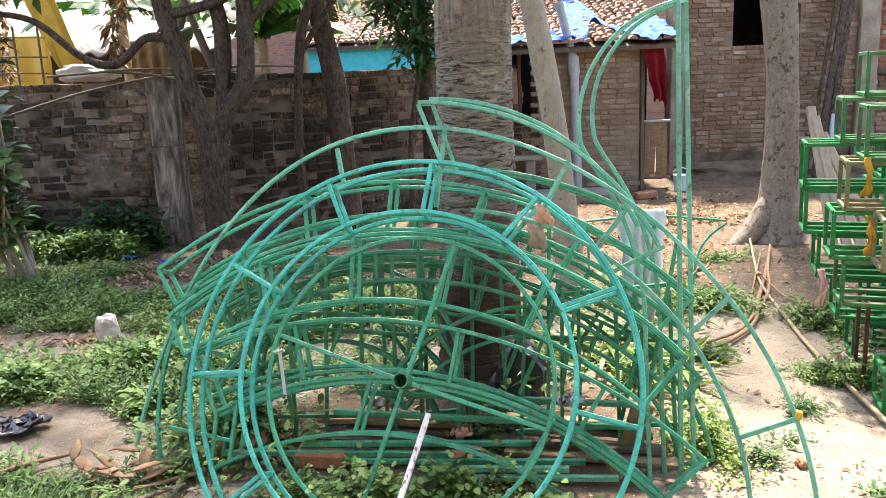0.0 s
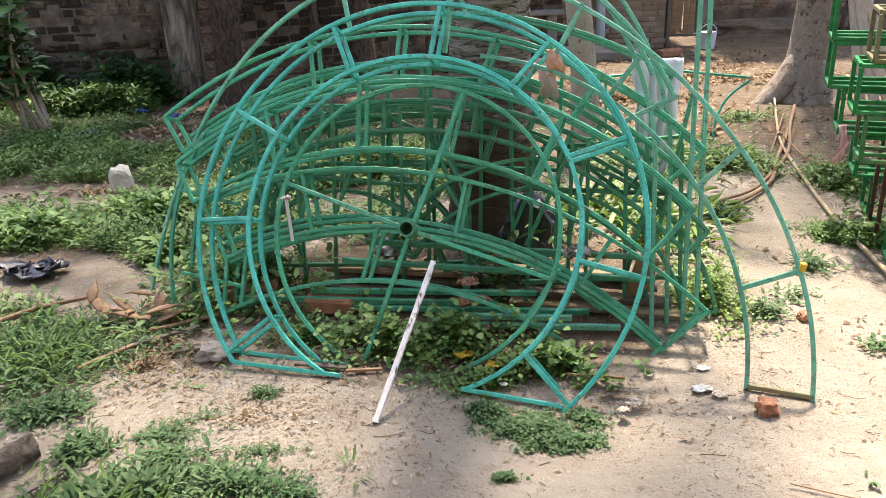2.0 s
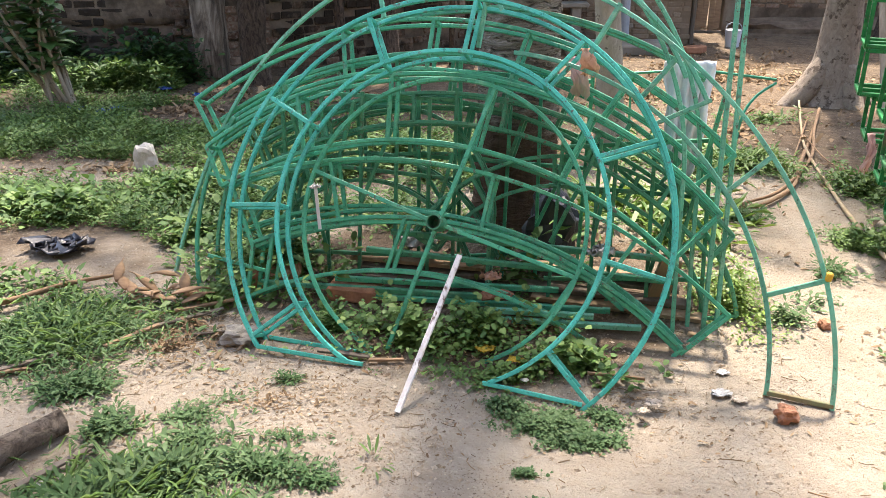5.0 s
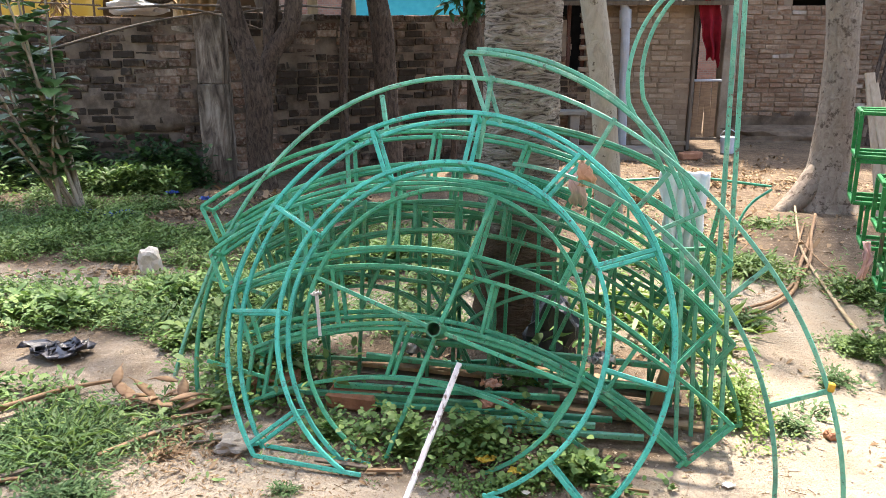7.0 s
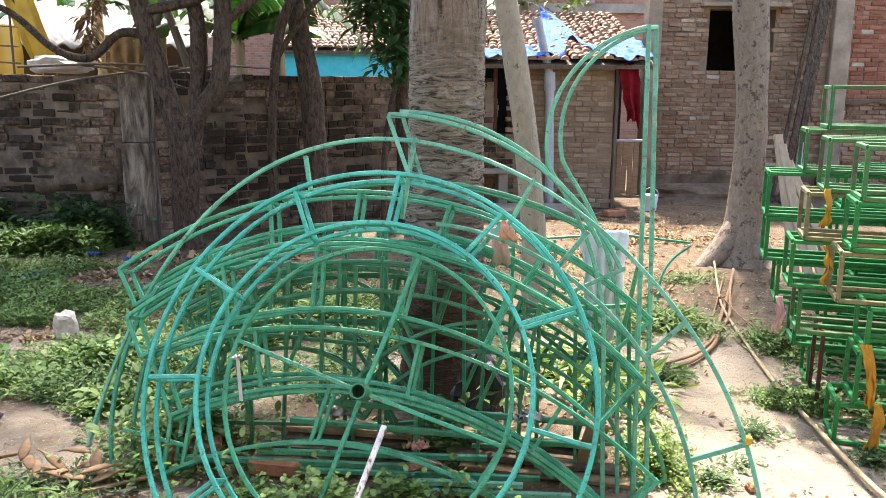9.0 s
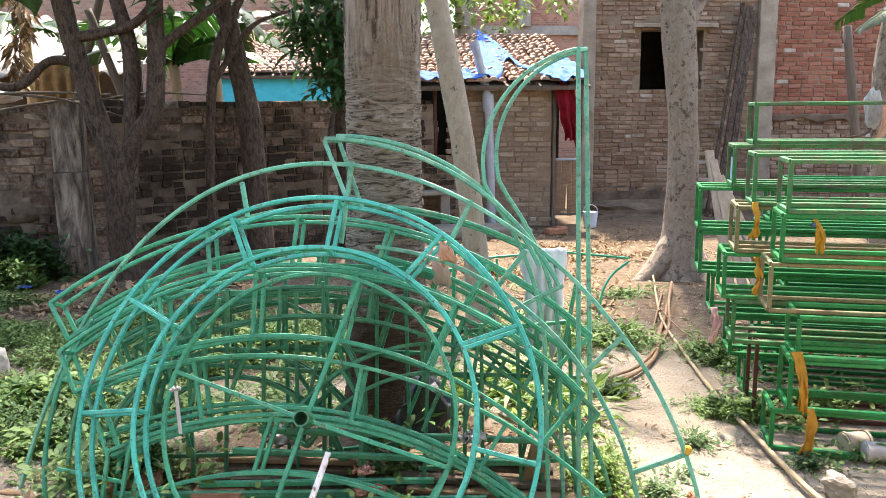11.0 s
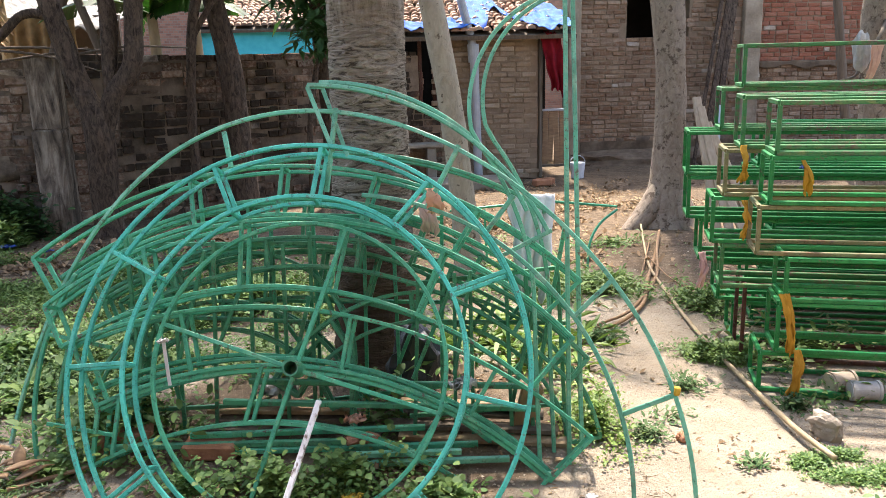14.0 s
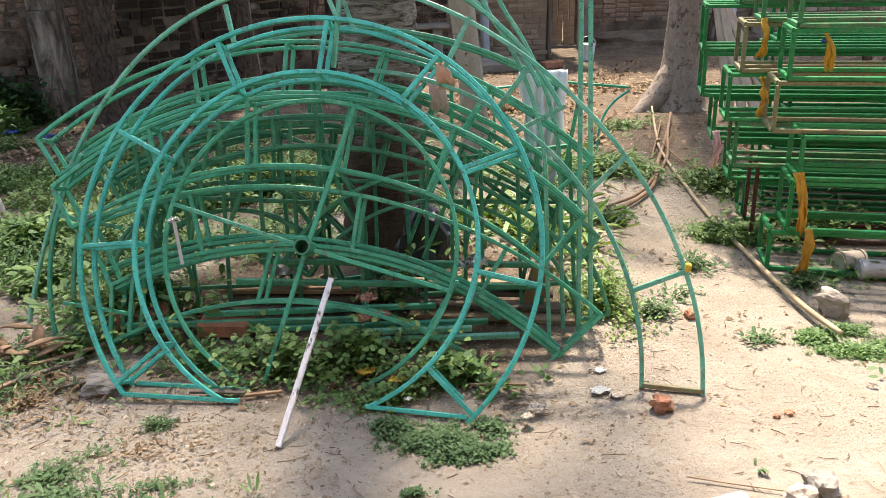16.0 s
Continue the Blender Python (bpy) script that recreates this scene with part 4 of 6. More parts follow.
def tree(label, base, limbs, mat, crown, leaf, leaf_size=0.13, wide=0.34, lump=0.1, seed=1, sides=12):
    """limbs: lists of (x, y, z, radius) control points, the first the trunk; crown: leaf spots, those above the view
    added for shade.
    """
    w = thing("tree", label, "tree", base)
    for i, ctrl in enumerate(limbs):
        n = 7 * (len(ctrl) - 1)
        pts = smooth_path([c[:3] for c in ctrl], n)
        rad = [c.x for c in smooth_path([(c[3], 0, 0) for c in ctrl], n)]
        bm = bmesh.new()
        limb(bm, pts, rad, sides, lump, seed + i)
        part("trunk" if i == 0 else "branch", bm, mat, w, smooth=True)
    if crown:
        leaf_cloud("crown", crown, leaf, w, leaf_size, wide, seed)
    return w


def ringed_palm():
    """The thick palm-like trunk that the heap leans on: ring scars as ridges."""
    w = thing("tree", "thick grey palm trunk with wavy ring scars", "tree", (0.13, 3.85, 0))
    bm = bmesh.new()
    rings, sides, n = [], 56, 300
    for i in range(n + 1):
        z = 2.4 * i / 200 if i <= 200 else 2.4 + 5.6 * (i - 200) / 100
        r = 0.185 + 0.05 * math.exp(-z * 5) + 0.008 * math.sin(z * 3) - 0.010 * max(0.0, z - 1.6)
        ring = []
        for j in range(sides):
            a = 2 * math.pi * j / sides
            q = Vector((math.cos(a) * 1.3, math.sin(a) * 1.3, z * 2.2))
            wob = z + 0.05 * noise.noise(q * 1.5)
            rid = abs(math.sin(wob * 58 + 5.0 * noise.noise(q * 1.1) + 2.0 * noise.noise(q * 3.5)))
            deep = 0.008 if z < 1.95 else 0.002
            rr = r + deep * (0.5 - (1 - rid) ** 2) * (0.4 + abs(noise.noise(q * 2.5)) * 2) + 0.009 * noise.noise(q * 5)
            ring.append(bm.verts.new((0.145 + 0.008 * z + rr * math.cos(a), 3.85 + rr * math.sin(a), z)))
        rings.append(ring)
    for r, s in zip(rings, rings[1:]):
        for j in range(sides):
            bm.faces.new((r[j], r[(j + 1) % sides], s[(j + 1) % sides], s[j]))
    part("trunk", bm, MAT_PALM, w, smooth=True)


ringed_palm()

# unseen leaf clumps, set along the sun's path to shade heap and grass
tree("slanting tan tree with knots", (0.86, 5.5, 0),
     [[(0.90, 5.5, 0.0, 0.13), (0.85, 5.5, 0.4, 0.095), (0.745, 5.5, 1.35, 0.085), (0.57, 5.5, 2.3, 0.078), (0.42, 5.6, 3.4, 0.07), (0.3, 6.1, 5.6, 0.055), (0.1, 6.7, 7.6, 0.04)]], MAT_TANTREE,
     [(-0.8, 5.3, 3.9, 0.95, 60), (0.4, 5.1, 4.0, 0.9, 60), (1.35, 5.5, 3.8, 0.7, 50), (0.0, 6.2, 4.3, 1.0, 110), (-1.7, 5.8, 4.0, 0.8, 90), (-1.1, 5.9, 8.2, 1.35, 170), (0.7, 6.4, 8.4, 1.3, 90), (0.0, 7.4, 8.3, 1.2, 110), (-1.2, 6.9, 8.0, 1.1, 110)], MAT_LEAF_DARK, 0.24, seed=4, lump=0.12)

# crown out of view, leaf counts set for dapples on the back sand
tree("tall pale grey tree with flared roots", (2.95, 6.95, 0),
     [[(2.93, 6.95, -0.05, 0.34), (2.94, 6.95, 0.10, 0.25), (2.95, 6.95, 0.42, 0.175), (2.95, 6.95, 0.9, 0.14), (2.92, 6.95, 1.5, 0.135), (2.84, 6.95, 2.4, 0.15), (2.8, 6.95, 3.2, 0.14), (2.7, 7.2, 6.6, 0.08)],
      [(2.9, 6.95, 2.2, 0.09), (3.12, 6.98, 2.75, 0.075), (3.35, 7.0, 3.6, 0.06), (3.9, 7.3, 6.8, 0.04)],
      [(2.88, 6.93, 0.34, 0.11), (2.68, 6.85, 0.09, 0.10), (2.46, 6.78, -0.08, 0.06)],
      [(3.0, 6.85, 0.30, 0.10), (3.04, 6.72, 0.06, 0.09), (3.08, 6.58, -0.06, 0.05)],
      [(3.02, 6.95, 0.30, 0.10), (3.16, 6.9, 0.06, 0.09), (3.3, 6.85, -0.06, 0.05)]], MAT_PALETREE,
     [(2.6, 7.6, 7.0, 1.3, 300), (4.0, 7.4, 7.3, 1.3, 400), (3.2, 8.6, 7.2, 1.3, 600)], MAT_LEAF_DARK, 0.22, seed=9, lump=0.1, sides=18)

# high clumps are unseen, added to shade wall and grass; the low ones show
tree("dark forked tree in front of the boundary wall", (-2.2, 7.6, 0),
     [[(-2.2, 7.6, -0.03, 0.15), (-2.21, 7.6, 0.3, 0.125), (-2.19, 7.6, 0.98, 0.13), (-2.3, 7.6, 1.35, 0.10), (-2.46, 7.6, 2.0, 0.09), (-2.56, 7.6, 2.5, 0.085), (-2.7, 7.5, 3.6, 0.07)],
      [(-2.17, 7.6, 0.95, 0.10), (-2.02, 7.6, 1.3, 0.085), (-1.84, 7.6, 1.55, 0.085), (-1.78, 7.6, 2.0, 0.08), (-1.76, 7.6, 2.5, 0.075), (-1.7, 7.6, 3.6, 0.06)],
      [(-2.06, 7.62, 1.25, 0.06), (-2.04, 7.65, 1.6, 0.07), (-2.02, 7.66, 2.1, 0.075), (-2.12, 7.66, 2.6, 0.06)],
      [(-1.8, 7.6, 2.05, 0.045), (-1.6, 7.58, 2.22, 0.045), (-1.3, 7.56, 2.42, 0.04), (-0.9, 7.5, 2.75, 0.03)],
      [(-2.44, 7.6, 1.98, 0.05), (-2.7, 7.57, 2.0, 0.04), (-2.98, 7.55, 1.78, 0.04), (-3.3, 7.55, 1.86, 0.035), (-3.7, 7.5, 2.2, 0.03), (-4.3, 7.4, 2.3, 0.02)],
      [(-2.5, 7.6, 2.2, 0.05), (-2.2, 7.58, 2.25, 0.045), (-1.9, 7.56, 2.35, 0.04), (-1.6, 7.5, 2.7, 0.03)]], MAT_DARKBARK,
     [(-2.6, 7.8, 3.7, 1.2, 330), (-1.4, 8.3, 3.5, 1.0, 300), (-4.2, 8.0, 3.6, 1.0, 250), (-1.2, 7.5, 3.9, 1.2, 420), (-3.9, 7.6, 4.1, 1.1, 450), (-2.2, 8.4, 4.6, 1.3, 900), (-5.0, 7.8, 4.4, 1.0, 500), (-3.2, 7.4, 2.75, 0.4, 90), (-3.75, 7.4, 2.6, 0.3, 50), (-1.5, 7.5, 2.75, 0.35, 60)], MAT_LEAF_DARK, 0.24, seed=12, lump=0.14)

# trunk carried out of view; its added crown shades the ground behind the heap
tree("thick dark leaning trunk by the wall", (-1.1, 8.35, 0),
     [[(-1.02, 8.4, 0.0, 0.15), (-1.05, 8.4, 0.6, 0.125), (-1.09, 8.4, 1.5, 0.115), (-1.22, 8.4, 2.3, 0.10), (-1.32, 8.4, 3.3, 0.09), (-0.9, 8.3, 7.4, 0.06)]], MAT_DARKBARK,
     [(-0.9, 8.2, 8.0, 1.5, 200), (0.4, 8.6, 8.2, 1.3, 260), (-2.2, 8.8, 7.6, 1.0, 300)], MAT_LEAF_DARK, 0.24, seed=15)
tree("thin dark stem by the wall", (-1.45, 8.2, 0),
     [[(-1.42, 8.2, 0.0, 0.06), (-1.47, 8.2, 0.5, 0.05), (-1.46, 8.2, 1.2, 0.045), (-1.36, 8.2, 2.05, 0.05), (-1.1, 8.2, 2.6, 0.04), (-0.7, 8.2, 3.3, 0.03)],
      [(-1.4, 8.2, 1.8, 0.03), (-1.2, 8.2, 2.1, 0.028), (-0.95, 8.15, 2.38, 0.022), (-0.6, 8.1, 2.5, 0.012)]], MAT_DARKBARK, [], None, seed=18)
tree("dark mango tree with hanging leaves beside the wall", (-0.2, 9.0, 0),
     [[(-0.12, 9.0, 0.0, 0.12), (-0.13, 9.0, 1.0, 0.10), (-0.2, 9.0, 2.0, 0.09), (-0.25, 9.0, 3.2, 0.07)],
      [(-0.36, 8.7, 0.0, 0.035), (-0.35, 8.7, 0.8, 0.03), (-0.28, 8.75, 1.3, 0.03), (-0.2, 8.95, 1.7, 0.025)]], MAT_DARKBARK,
     [(-0.30, 8.7, 2.25, 0.38, 260), (-0.2, 8.6, 1.85, 0.28, 170), (-0.5, 8.6, 2.5, 0.4, 240), (-0.1, 8.7, 2.7, 0.5, 260), (0.0, 8.4, 3.9, 1.1, 900), (0.6, 9.2, 4.3, 1.1, 600)], MAT_LEAF_DARK, 0.22, 0.27, seed=21)
tree("light-leaved tree behind the shed roof", (1.6, 13.0, 0),
     [[(1.9, 13.0, 0.0, 0.09), (1.85, 13.0, 1.6, 0.08), (1.6, 13.0, 3.4, 0.06)]], MAT_TANTREE,
     [(1.3, 13.0, 2.95, 0.45, 170), (1.8, 12.9, 3.3, 0.6, 260), (2.4, 13.0, 3.1, 0.4, 150), (1.1, 12.9, 3.5, 0.6, 220), (3.4, 13.2, 3.3, 0.3, 80)], MAT_LEAF_BRIGHT, 0.17, 0.4, seed=24)
tree("rough grey trunk beside the stack", (4.35, 6.3, 0),
     [[(4.55, 6.3, 0.0, 0.16), (4.48, 6.3, 0.9, 0.13), (4.4, 6.3, 1.8, 0.11), (4.5, 6.3, 2.8, 0.10)]], MAT_PALETREE, [(4.6, 6.2, 3.9, 1.0, 400)], MAT_LEAF_DARK, 0.18, seed=27)


# ---- distance beyond the walls ----


def tiled_roof(name, x0, x1, y0, y1, z0, z1, label, seed):
    """A pitched field of half-round clay tiles, each proud of the last."""
    rnd = random.Random(seed)
    w = thing(name, label, "roof", ((x0 + x1) / 2, y0, 0))
    verts, faces = [], []
    rows, cols = 17, int((x1 - x0) / 0.105)
    for j in range(rows):
        for i in range(cols):
            f0, f1 = j / rows, (j + 1.25) / rows
            x = lerp(x0, x1, (i + 0.5) / cols) + rnd.uniform(-0.02, 0.02)
            lift = rnd.uniform(0.0, 0.02)
            k = len(verts)
            for f, up in ((f0, 0.03), (f1, 0.0)):
                y, z = lerp(y0, y1, f), lerp(z0, z1, f) + up + lift
                for q in range(5):
                    a = math.pi * q / 4
                    verts.append((x - 0.056 * math.cos(a) * (1.0 if up else 0.85), y, z + 0.045 * math.sin(a)))
            for q in range(4):
                faces.append((k + q, k + q + 1, k + q + 6, k + q + 5))
            faces.append(tuple(k + q for q in range(5)))
    t = part("tiles", raw(verts, faces, "tiles"), MAT_TILE, w)
    t["kind"] = "stuff"
    bm = bmesh.new()
    sl = math.atan2(z1 - z0, y1 - y0)
    add_box(bm, Matrix.Translation(((x0 + x1) / 2, (y0 + y1) / 2, (z0 + z1) / 2 - 0.05)) @ Matrix.Rotation(sl, 4, "X"), x1 - x0, math.hypot(y1 - y0, z1 - z0), 0.05)
    part("roof_deck", bm, MAT_OLDWOOD, w)
    return w


tiled_roof("shed_roof", 0.3, 2.95, SHED_Y - 0.22, SHED_Y + 2.3, 1.84, 2.62, "old clay tile roof of the shed", 5)
tiled_roof("house_roof", -2.4, 0.5, 14.2, 17.5, 2.15, 3.15, "clay tile roof of a house beyond the wall", 6)


def sheet(name, label, category, f, nu, nv, mat, thick=0.006, group=""):
    """A thin cloth or sheet from f(s, t), s and t from 0 to 1."""
    verts = [tuple(f(i / nu, j / nv)) for j in range(nv + 1) for i in range(nu + 1)]
    faces = [(j * (nu + 1) + i, j * (nu + 1) + i + 1, (j + 1) * (nu + 1) + i + 1, (j + 1) * (nu + 1) + i) for j in range(nv) for i in range(nu)]
    ob = part(name, raw(verts, faces, name), mat, smooth=True)
    mod = ob.modifiers.new("thick", "SOLIDIFY")
    mod.thickness = thick
    return tagged(ob, label, category, group)


def shed_tarp():
    def f(s, t):
        x = 0.32 + 2.6 * s
        lo = 0.0 + 0.10 * noise.noise(Vector((s * 11, 0, 2))) + 0.35 * math.exp(-((s - 0.66) / 0.07) ** 2)
        hi = 0.16 + 0.30 * noise.noise(Vector((s * 6, 3, 2))) + 0.75 * math.exp(-((s - 0.62) / 0.09) ** 2) + 0.2 * math.exp(-((s - 0.95) / 0.12) ** 2)
        q = lerp(lo, max(hi, lo + 0.1), t)
        return Vector((x, lerp(SHED_Y - 0.25, SHED_Y + 2.3, q), lerp(1.92, 2.70, q) + 0.05 * noise.noise(Vector((x * 9, q * 14, 0))) + 0.02 * noise.noise(Vector((x * 25, q * 30, 0)))))
    sheet("tarpaulin", "crumpled blue tarpaulin over the shed's clay tiles", "tarpaulin", f, 90, 20, MAT_BLUETARP)


shed_tarp()


def turquoise():
    slab("wall_far_house", (-2.4, 14.3), (0.5, 14.3), 0.0, 2.15, 0.2, MAT_TURQ, "turquoise wall of the house beyond")


turquoise()


def white_roof():
    def f(s, t):
        x = lerp(-12.0, -3.2, s)
        return Vector((x, lerp(11.2, 15.0, t), lerp(2.05, 2.65 + 0.25 * min(2.2, -3.2 - x), t) + 0.04 * math.sin(x * 22)))
    sheet("shelter_roof", "sunlit whitewashed sheet roof of a shelter beyond the wall", "roof", f, 160, 6, MAT_SHEETROOF, 0.02)
    # dark-toned wall stands in for the shade under the shelter roof
    slab("wall_shelter", (-12, 12.6), (-3.2, 12.6), 0.0, 2.3, 0.1, MAT_SHELTERSHADE, "shelter back wall, dark tone standing in for the shade under the roof")


white_roof()
far_brick = slab("wall_far_upper", (2.6, 21.0), (7.5, 21.0), 0.0, 8.0, 0.3, MAT_FARBRICK, "red brick upper storey of a far building")
slab("wall_far_left", (-4.5, 19.0), (1.0, 19.0), 0.0, 5.5, 0.3, MAT_FARBRICK, "brick building beyond the tile roofs")
slab("trim_far_beam", (2.5, 20.9), (7.6, 20.9), 3.40, 3.62, 0.1, MAT_CEMENT, "cement band on the far building")
slab("wall_far_block", (-14.0, 19.0), (-4.6, 19.0), 0.0, 5.4, 0.3, MAT_FARBRICK, "far brick building behind the shelter")

for x in (2.75, 4.3):
    upright("far_column", x, 20.85, 3.6, 6.5, 0.3, 0.2, MAT_CEMENT, "cement column of the far building", "structure", "column")

# ---- loose things in the yard ----


def rock(name, label, category, x, y, z, sx, sy, sz, mat, seed, turn=0.0, group="", square=0.4, rugged=0.5):
    bm = bmesh.new()
    bmesh.ops.create_icosphere(bm, subdivisions=3, radius=1.0)
    for v in bm.verts:
        d = v.co.normalized()
        q = max(abs(d.x), abs(d.y), abs(d.z))
        r = lerp(1.0, 0.72 / q, square) * (1 + rugged * noise.noise(d * 1.6 + Vector((seed, 0, 0))) + 0.16 * noise.noise(d * 5 + Vector((0, seed, 0))))
        v.co = Vector((d.x * r * sx, d.y * r * sy, d.z * r * sz))
    m = Matrix.Translation((x, y, z)) @ Matrix.Rotation(turn, 4, "Z")
    bmesh.ops.transform(bm, matrix=m, verts=bm.verts)
    return tagged(part(name, bm, mat, smooth=False), label, category, group)


def bar(name, label, category, ctrl, radii, mat, sides=8, lump=0.1, n=16, seed=0, group=""):
    bm = bmesh.new()
    rad = [c.x for c in smooth_path([(r, 0, 0) for r in radii], n)]
    limb(bm, smooth_path(ctrl, n), rad, sides, lump, seed)
    return tagged(part(name, bm, mat, smooth=True), label, category, group)


def board(name, label, category, a, b, w, t, mat, up=(0, 0, 1), group=""):
    bm = bmesh.new()
    a, b = Vector(a), Vector(b)
    sweep(bm, [lerp(a, b, i / 4) for i in range(5)], up, w, t)
    return tagged(part(name, bm, mat), label, category, group)


def hang(name, label, x0, x1, y, z0, z1, mat, folds=5, depth=0.03, seed=1, narrow=0.0, category="cloth", dx=0.0):
    """Cloth hung from its upper edge z1 down to a ragged z0."""
    def f(s, t):
        w = 1 - narrow * t
        x = lerp(x0, x1, 0.5 + (s - 0.5) * w) + dx * t + 0.02 * noise.noise(Vector((s * 4, t * 4, seed)))
        z = lerp(z1, z0 + 0.06 * noise.noise(Vector((s * 5, 3, seed))) * (z1 - z0) * 4, t)
        yy = y - 0.03 * math.sin(t * 3.1) + depth * math.sin(s * folds * 6.28 + 1.5 * noise.noise(Vector((s * 2, t * 3, seed)))) * (0.35 + 0.65 * t)
        return Vector((x, yy, z))
    return sheet(name, label, category, f, 36, 22, mat, 0.003)


def crumple(name, label, category, x, y, z, r, mat, seed, flat=0.5, n=22, group=""):
    """A crumpled bit of film or rag."""
    def f(s, t):
        a, q = s * 6.283, t
        p = Vector((math.cos(a) * q, math.sin(a) * q, 0))
        w = noise.noise_vector(p * 3.4 + Vector((seed * 1.7, 0, 0)))
        return Vector((x + r * (p.x + 0.6 * w.x), y + r * (p.y * 0.7 + 0.6 * w.y), z + r * flat * abs(w.z + 0.4 * noise.noise(p * 6 + Vector((0, seed, 0))))))
    return sheet(name, label, category, f, n, 9, mat, 0.002, group)


# pole, stick and timber
board("white_pole", "white-painted square pole leaning from the sand on the ring frame", "pole", (-0.285, 2.15, 0.0), (-0.095, 2.56, 0.385), 0.019, 0.019, MAT_WHITEPOLE, (0, 1, -1))
bar("long_stick", "long crooked dry pole lying across the sand", "pole", [(2.66, 6.85, 0.05), (2.36, 5.95, 0.03), (2.16, 5.3, 0.03), (2.01, 4.5, 0.02), (1.91, 3.9, 0.02), (1.84, 3.29, 0.025), (1.79, 2.79, 0.035), (1.785, 2.49, 0.045)],
    [0.009, 0.009, 0.009, 0.010, 0.011, 0.011, 0.0115, 0.011], MAT_BAMBOO, 9, 0.12, 44)
crumple("red_rag", "scrap of red cloth on the end of the pole", "rag", 2.7, 6.96, 0.05, 0.06, MAT_RED, 3)
for i, (ctrl, rr) in enumerate((([(2.62, 6.3, 0.03), (2.3, 5.6, 0.02), (2.02, 5.0, 0.03), (1.8, 4.5, 0.03), (1.5, 4.15, 0.03), (1.36, 4.1, 0.04)], 0.013),
                                ([(2.66, 6.4, 0.06), (2.4, 5.8, 0.04), (2.12, 5.1, 0.03), (1.7, 4.42, 0.03), (1.42, 4.2, 0.02)], 0.012),
                                ([(2.5, 6.2, 0.04), (2.1, 5.3, 0.03), (1.95, 5.0, 0.02), (1.75, 4.85, 0.02), (1.5, 4.9, 0.02)], 0.006),
                                ([(2.25, 5.6, 0.05), (2.2, 5.0, 0.03), (2.3, 4.7, 0.02)], 0.005))):
    bar("dry_vine", "long curved brown dry stem on the ground", "vine", ctrl, [rr, rr, rr * 0.7], MAT_FIBRE, 6, 0.2, 30, i, "dry vines")


def log():
    bm = bmesh.new()
    pts = smooth_path([(-1.62, 1.52, 0.045), (-1.5, 1.70, 0.05), (-1.39, 1.89, 0.045), (-1.32, 2.0, 0.04)], 20)
    limb(bm, pts, [0.047 - 0.0006 * i for i in range(21)], 26, 0.22, 2)
    for v in bm.verts:
        v.co += noise.noise_vector(Vector((v.co.x * 30, v.co.y * 12, v.co.z * 40))) * 0.007
    tagged(part("log", bm, MAT_LOG, smooth=True), "weathered grey log lying in the grass", "log")


log()
bar("fallen_branch", "weathered fallen branch in the grass", "branch", [(-2.25, 2.62, 0.04), (-1.98, 2.8, 0.04), (-1.82, 3.0, 0.03), (-1.62, 3.12, 0.03)], [0.014, 0.013, 0.011, 0.007], MAT_FIBRE, 8, 0.3, 20, 4)
for i, (a, b, w) in enumerate((((-1.72, 2.32, 0.02), (-1.5, 2.47, 0.025), 0.035), ((-1.8, 2.28, 0.015), (-1.56, 2.37, 0.015), 0.025), ((-1.32, 1.72, 0.015), (-1.13, 1.98, 0.02), 0.035), ((-1.42, 2.5, 0.02), (-1.22, 2.72, 0.03), 0.03),
                               ((-1.3, 2.66, 0.02), (-0.98, 2.86, 0.03), 0.035), ((-1.25, 2.78, 0.03), (-0.92, 2.95, 0.03), 0.03), ((-0.42, 2.48, 0.012), (-0.68, 2.52, 0.02), 0.03), ((-0.42, 2.46, 0.012), (-0.25, 2.47, 0.012), 0.02),
                               ((-1.12, 2.62, 0.012), (-0.95, 2.66, 0.012), 0.018), ((0.36, 2.4, 0.015), (0.62, 2.36, 0.012), 0.012))):
    board("bark_strip", "dry brown strip of bark on the earth", "bark", a, lerp(Vector(a), Vector(b), 0.75), w * 0.65, 0.010, MAT_FIBRE if i % 2 else MAT_OLDWOOD, group="bark strips")


def husk(x, y, z, turn, length, tilt, i):
    def f(s, t):
        w = 0.024 * math.sin(min(1.0, t * 1.15 + 0.08) * 3.05)
        u = (s - 0.5) * 2
        p = Vector((u * w, length * t, 0.010 * (1 - u * u) * math.sin(t * 3) + 0.04 * t * (1 - t)))
        return Matrix.Translation((x, y, z)) @ (Matrix.Rotation(turn, 4, "Z") @ Matrix.Rotation(tilt, 4, "X")) @ p
    sheet("dry_husk", "curled dry palm leaf sheath, pale brown", "dry leaf", f, 6, 10, MAT_FIBRE, 0.004, "dry husks")


for i, (x, y, turn, l, tilt) in enumerate(((-1.46, 2.9, 0.6, 0.24, 0.3), (-1.42, 2.98, 2.6, 0.22, 0.2), (-1.38, 2.93, 3.4, 0.2, 0.35), (-1.32, 2.95, -2.2, 0.22, 0.3), (-1.36, 2.9, 1.2, 0.26, 0.5), (-1.24, 2.88, 0.2, 0.2, 0.7), (-1.56, 2.96, 0.1, 0.22, 0.5), (-1.28, 2.84, -1.4, 0.26, 0.1), (-1.3, 3.0, 1.9, 0.2, 0.2))):
    husk(x, y, 0.02 + 0.008 * i, turn, l * 0.62, tilt * 0.9, i)
    husk(x + 0.05, y - 0.03, 0.015 + 0.005 * i, turn + 0.5, l * 0.55, tilt * 0.5, i)

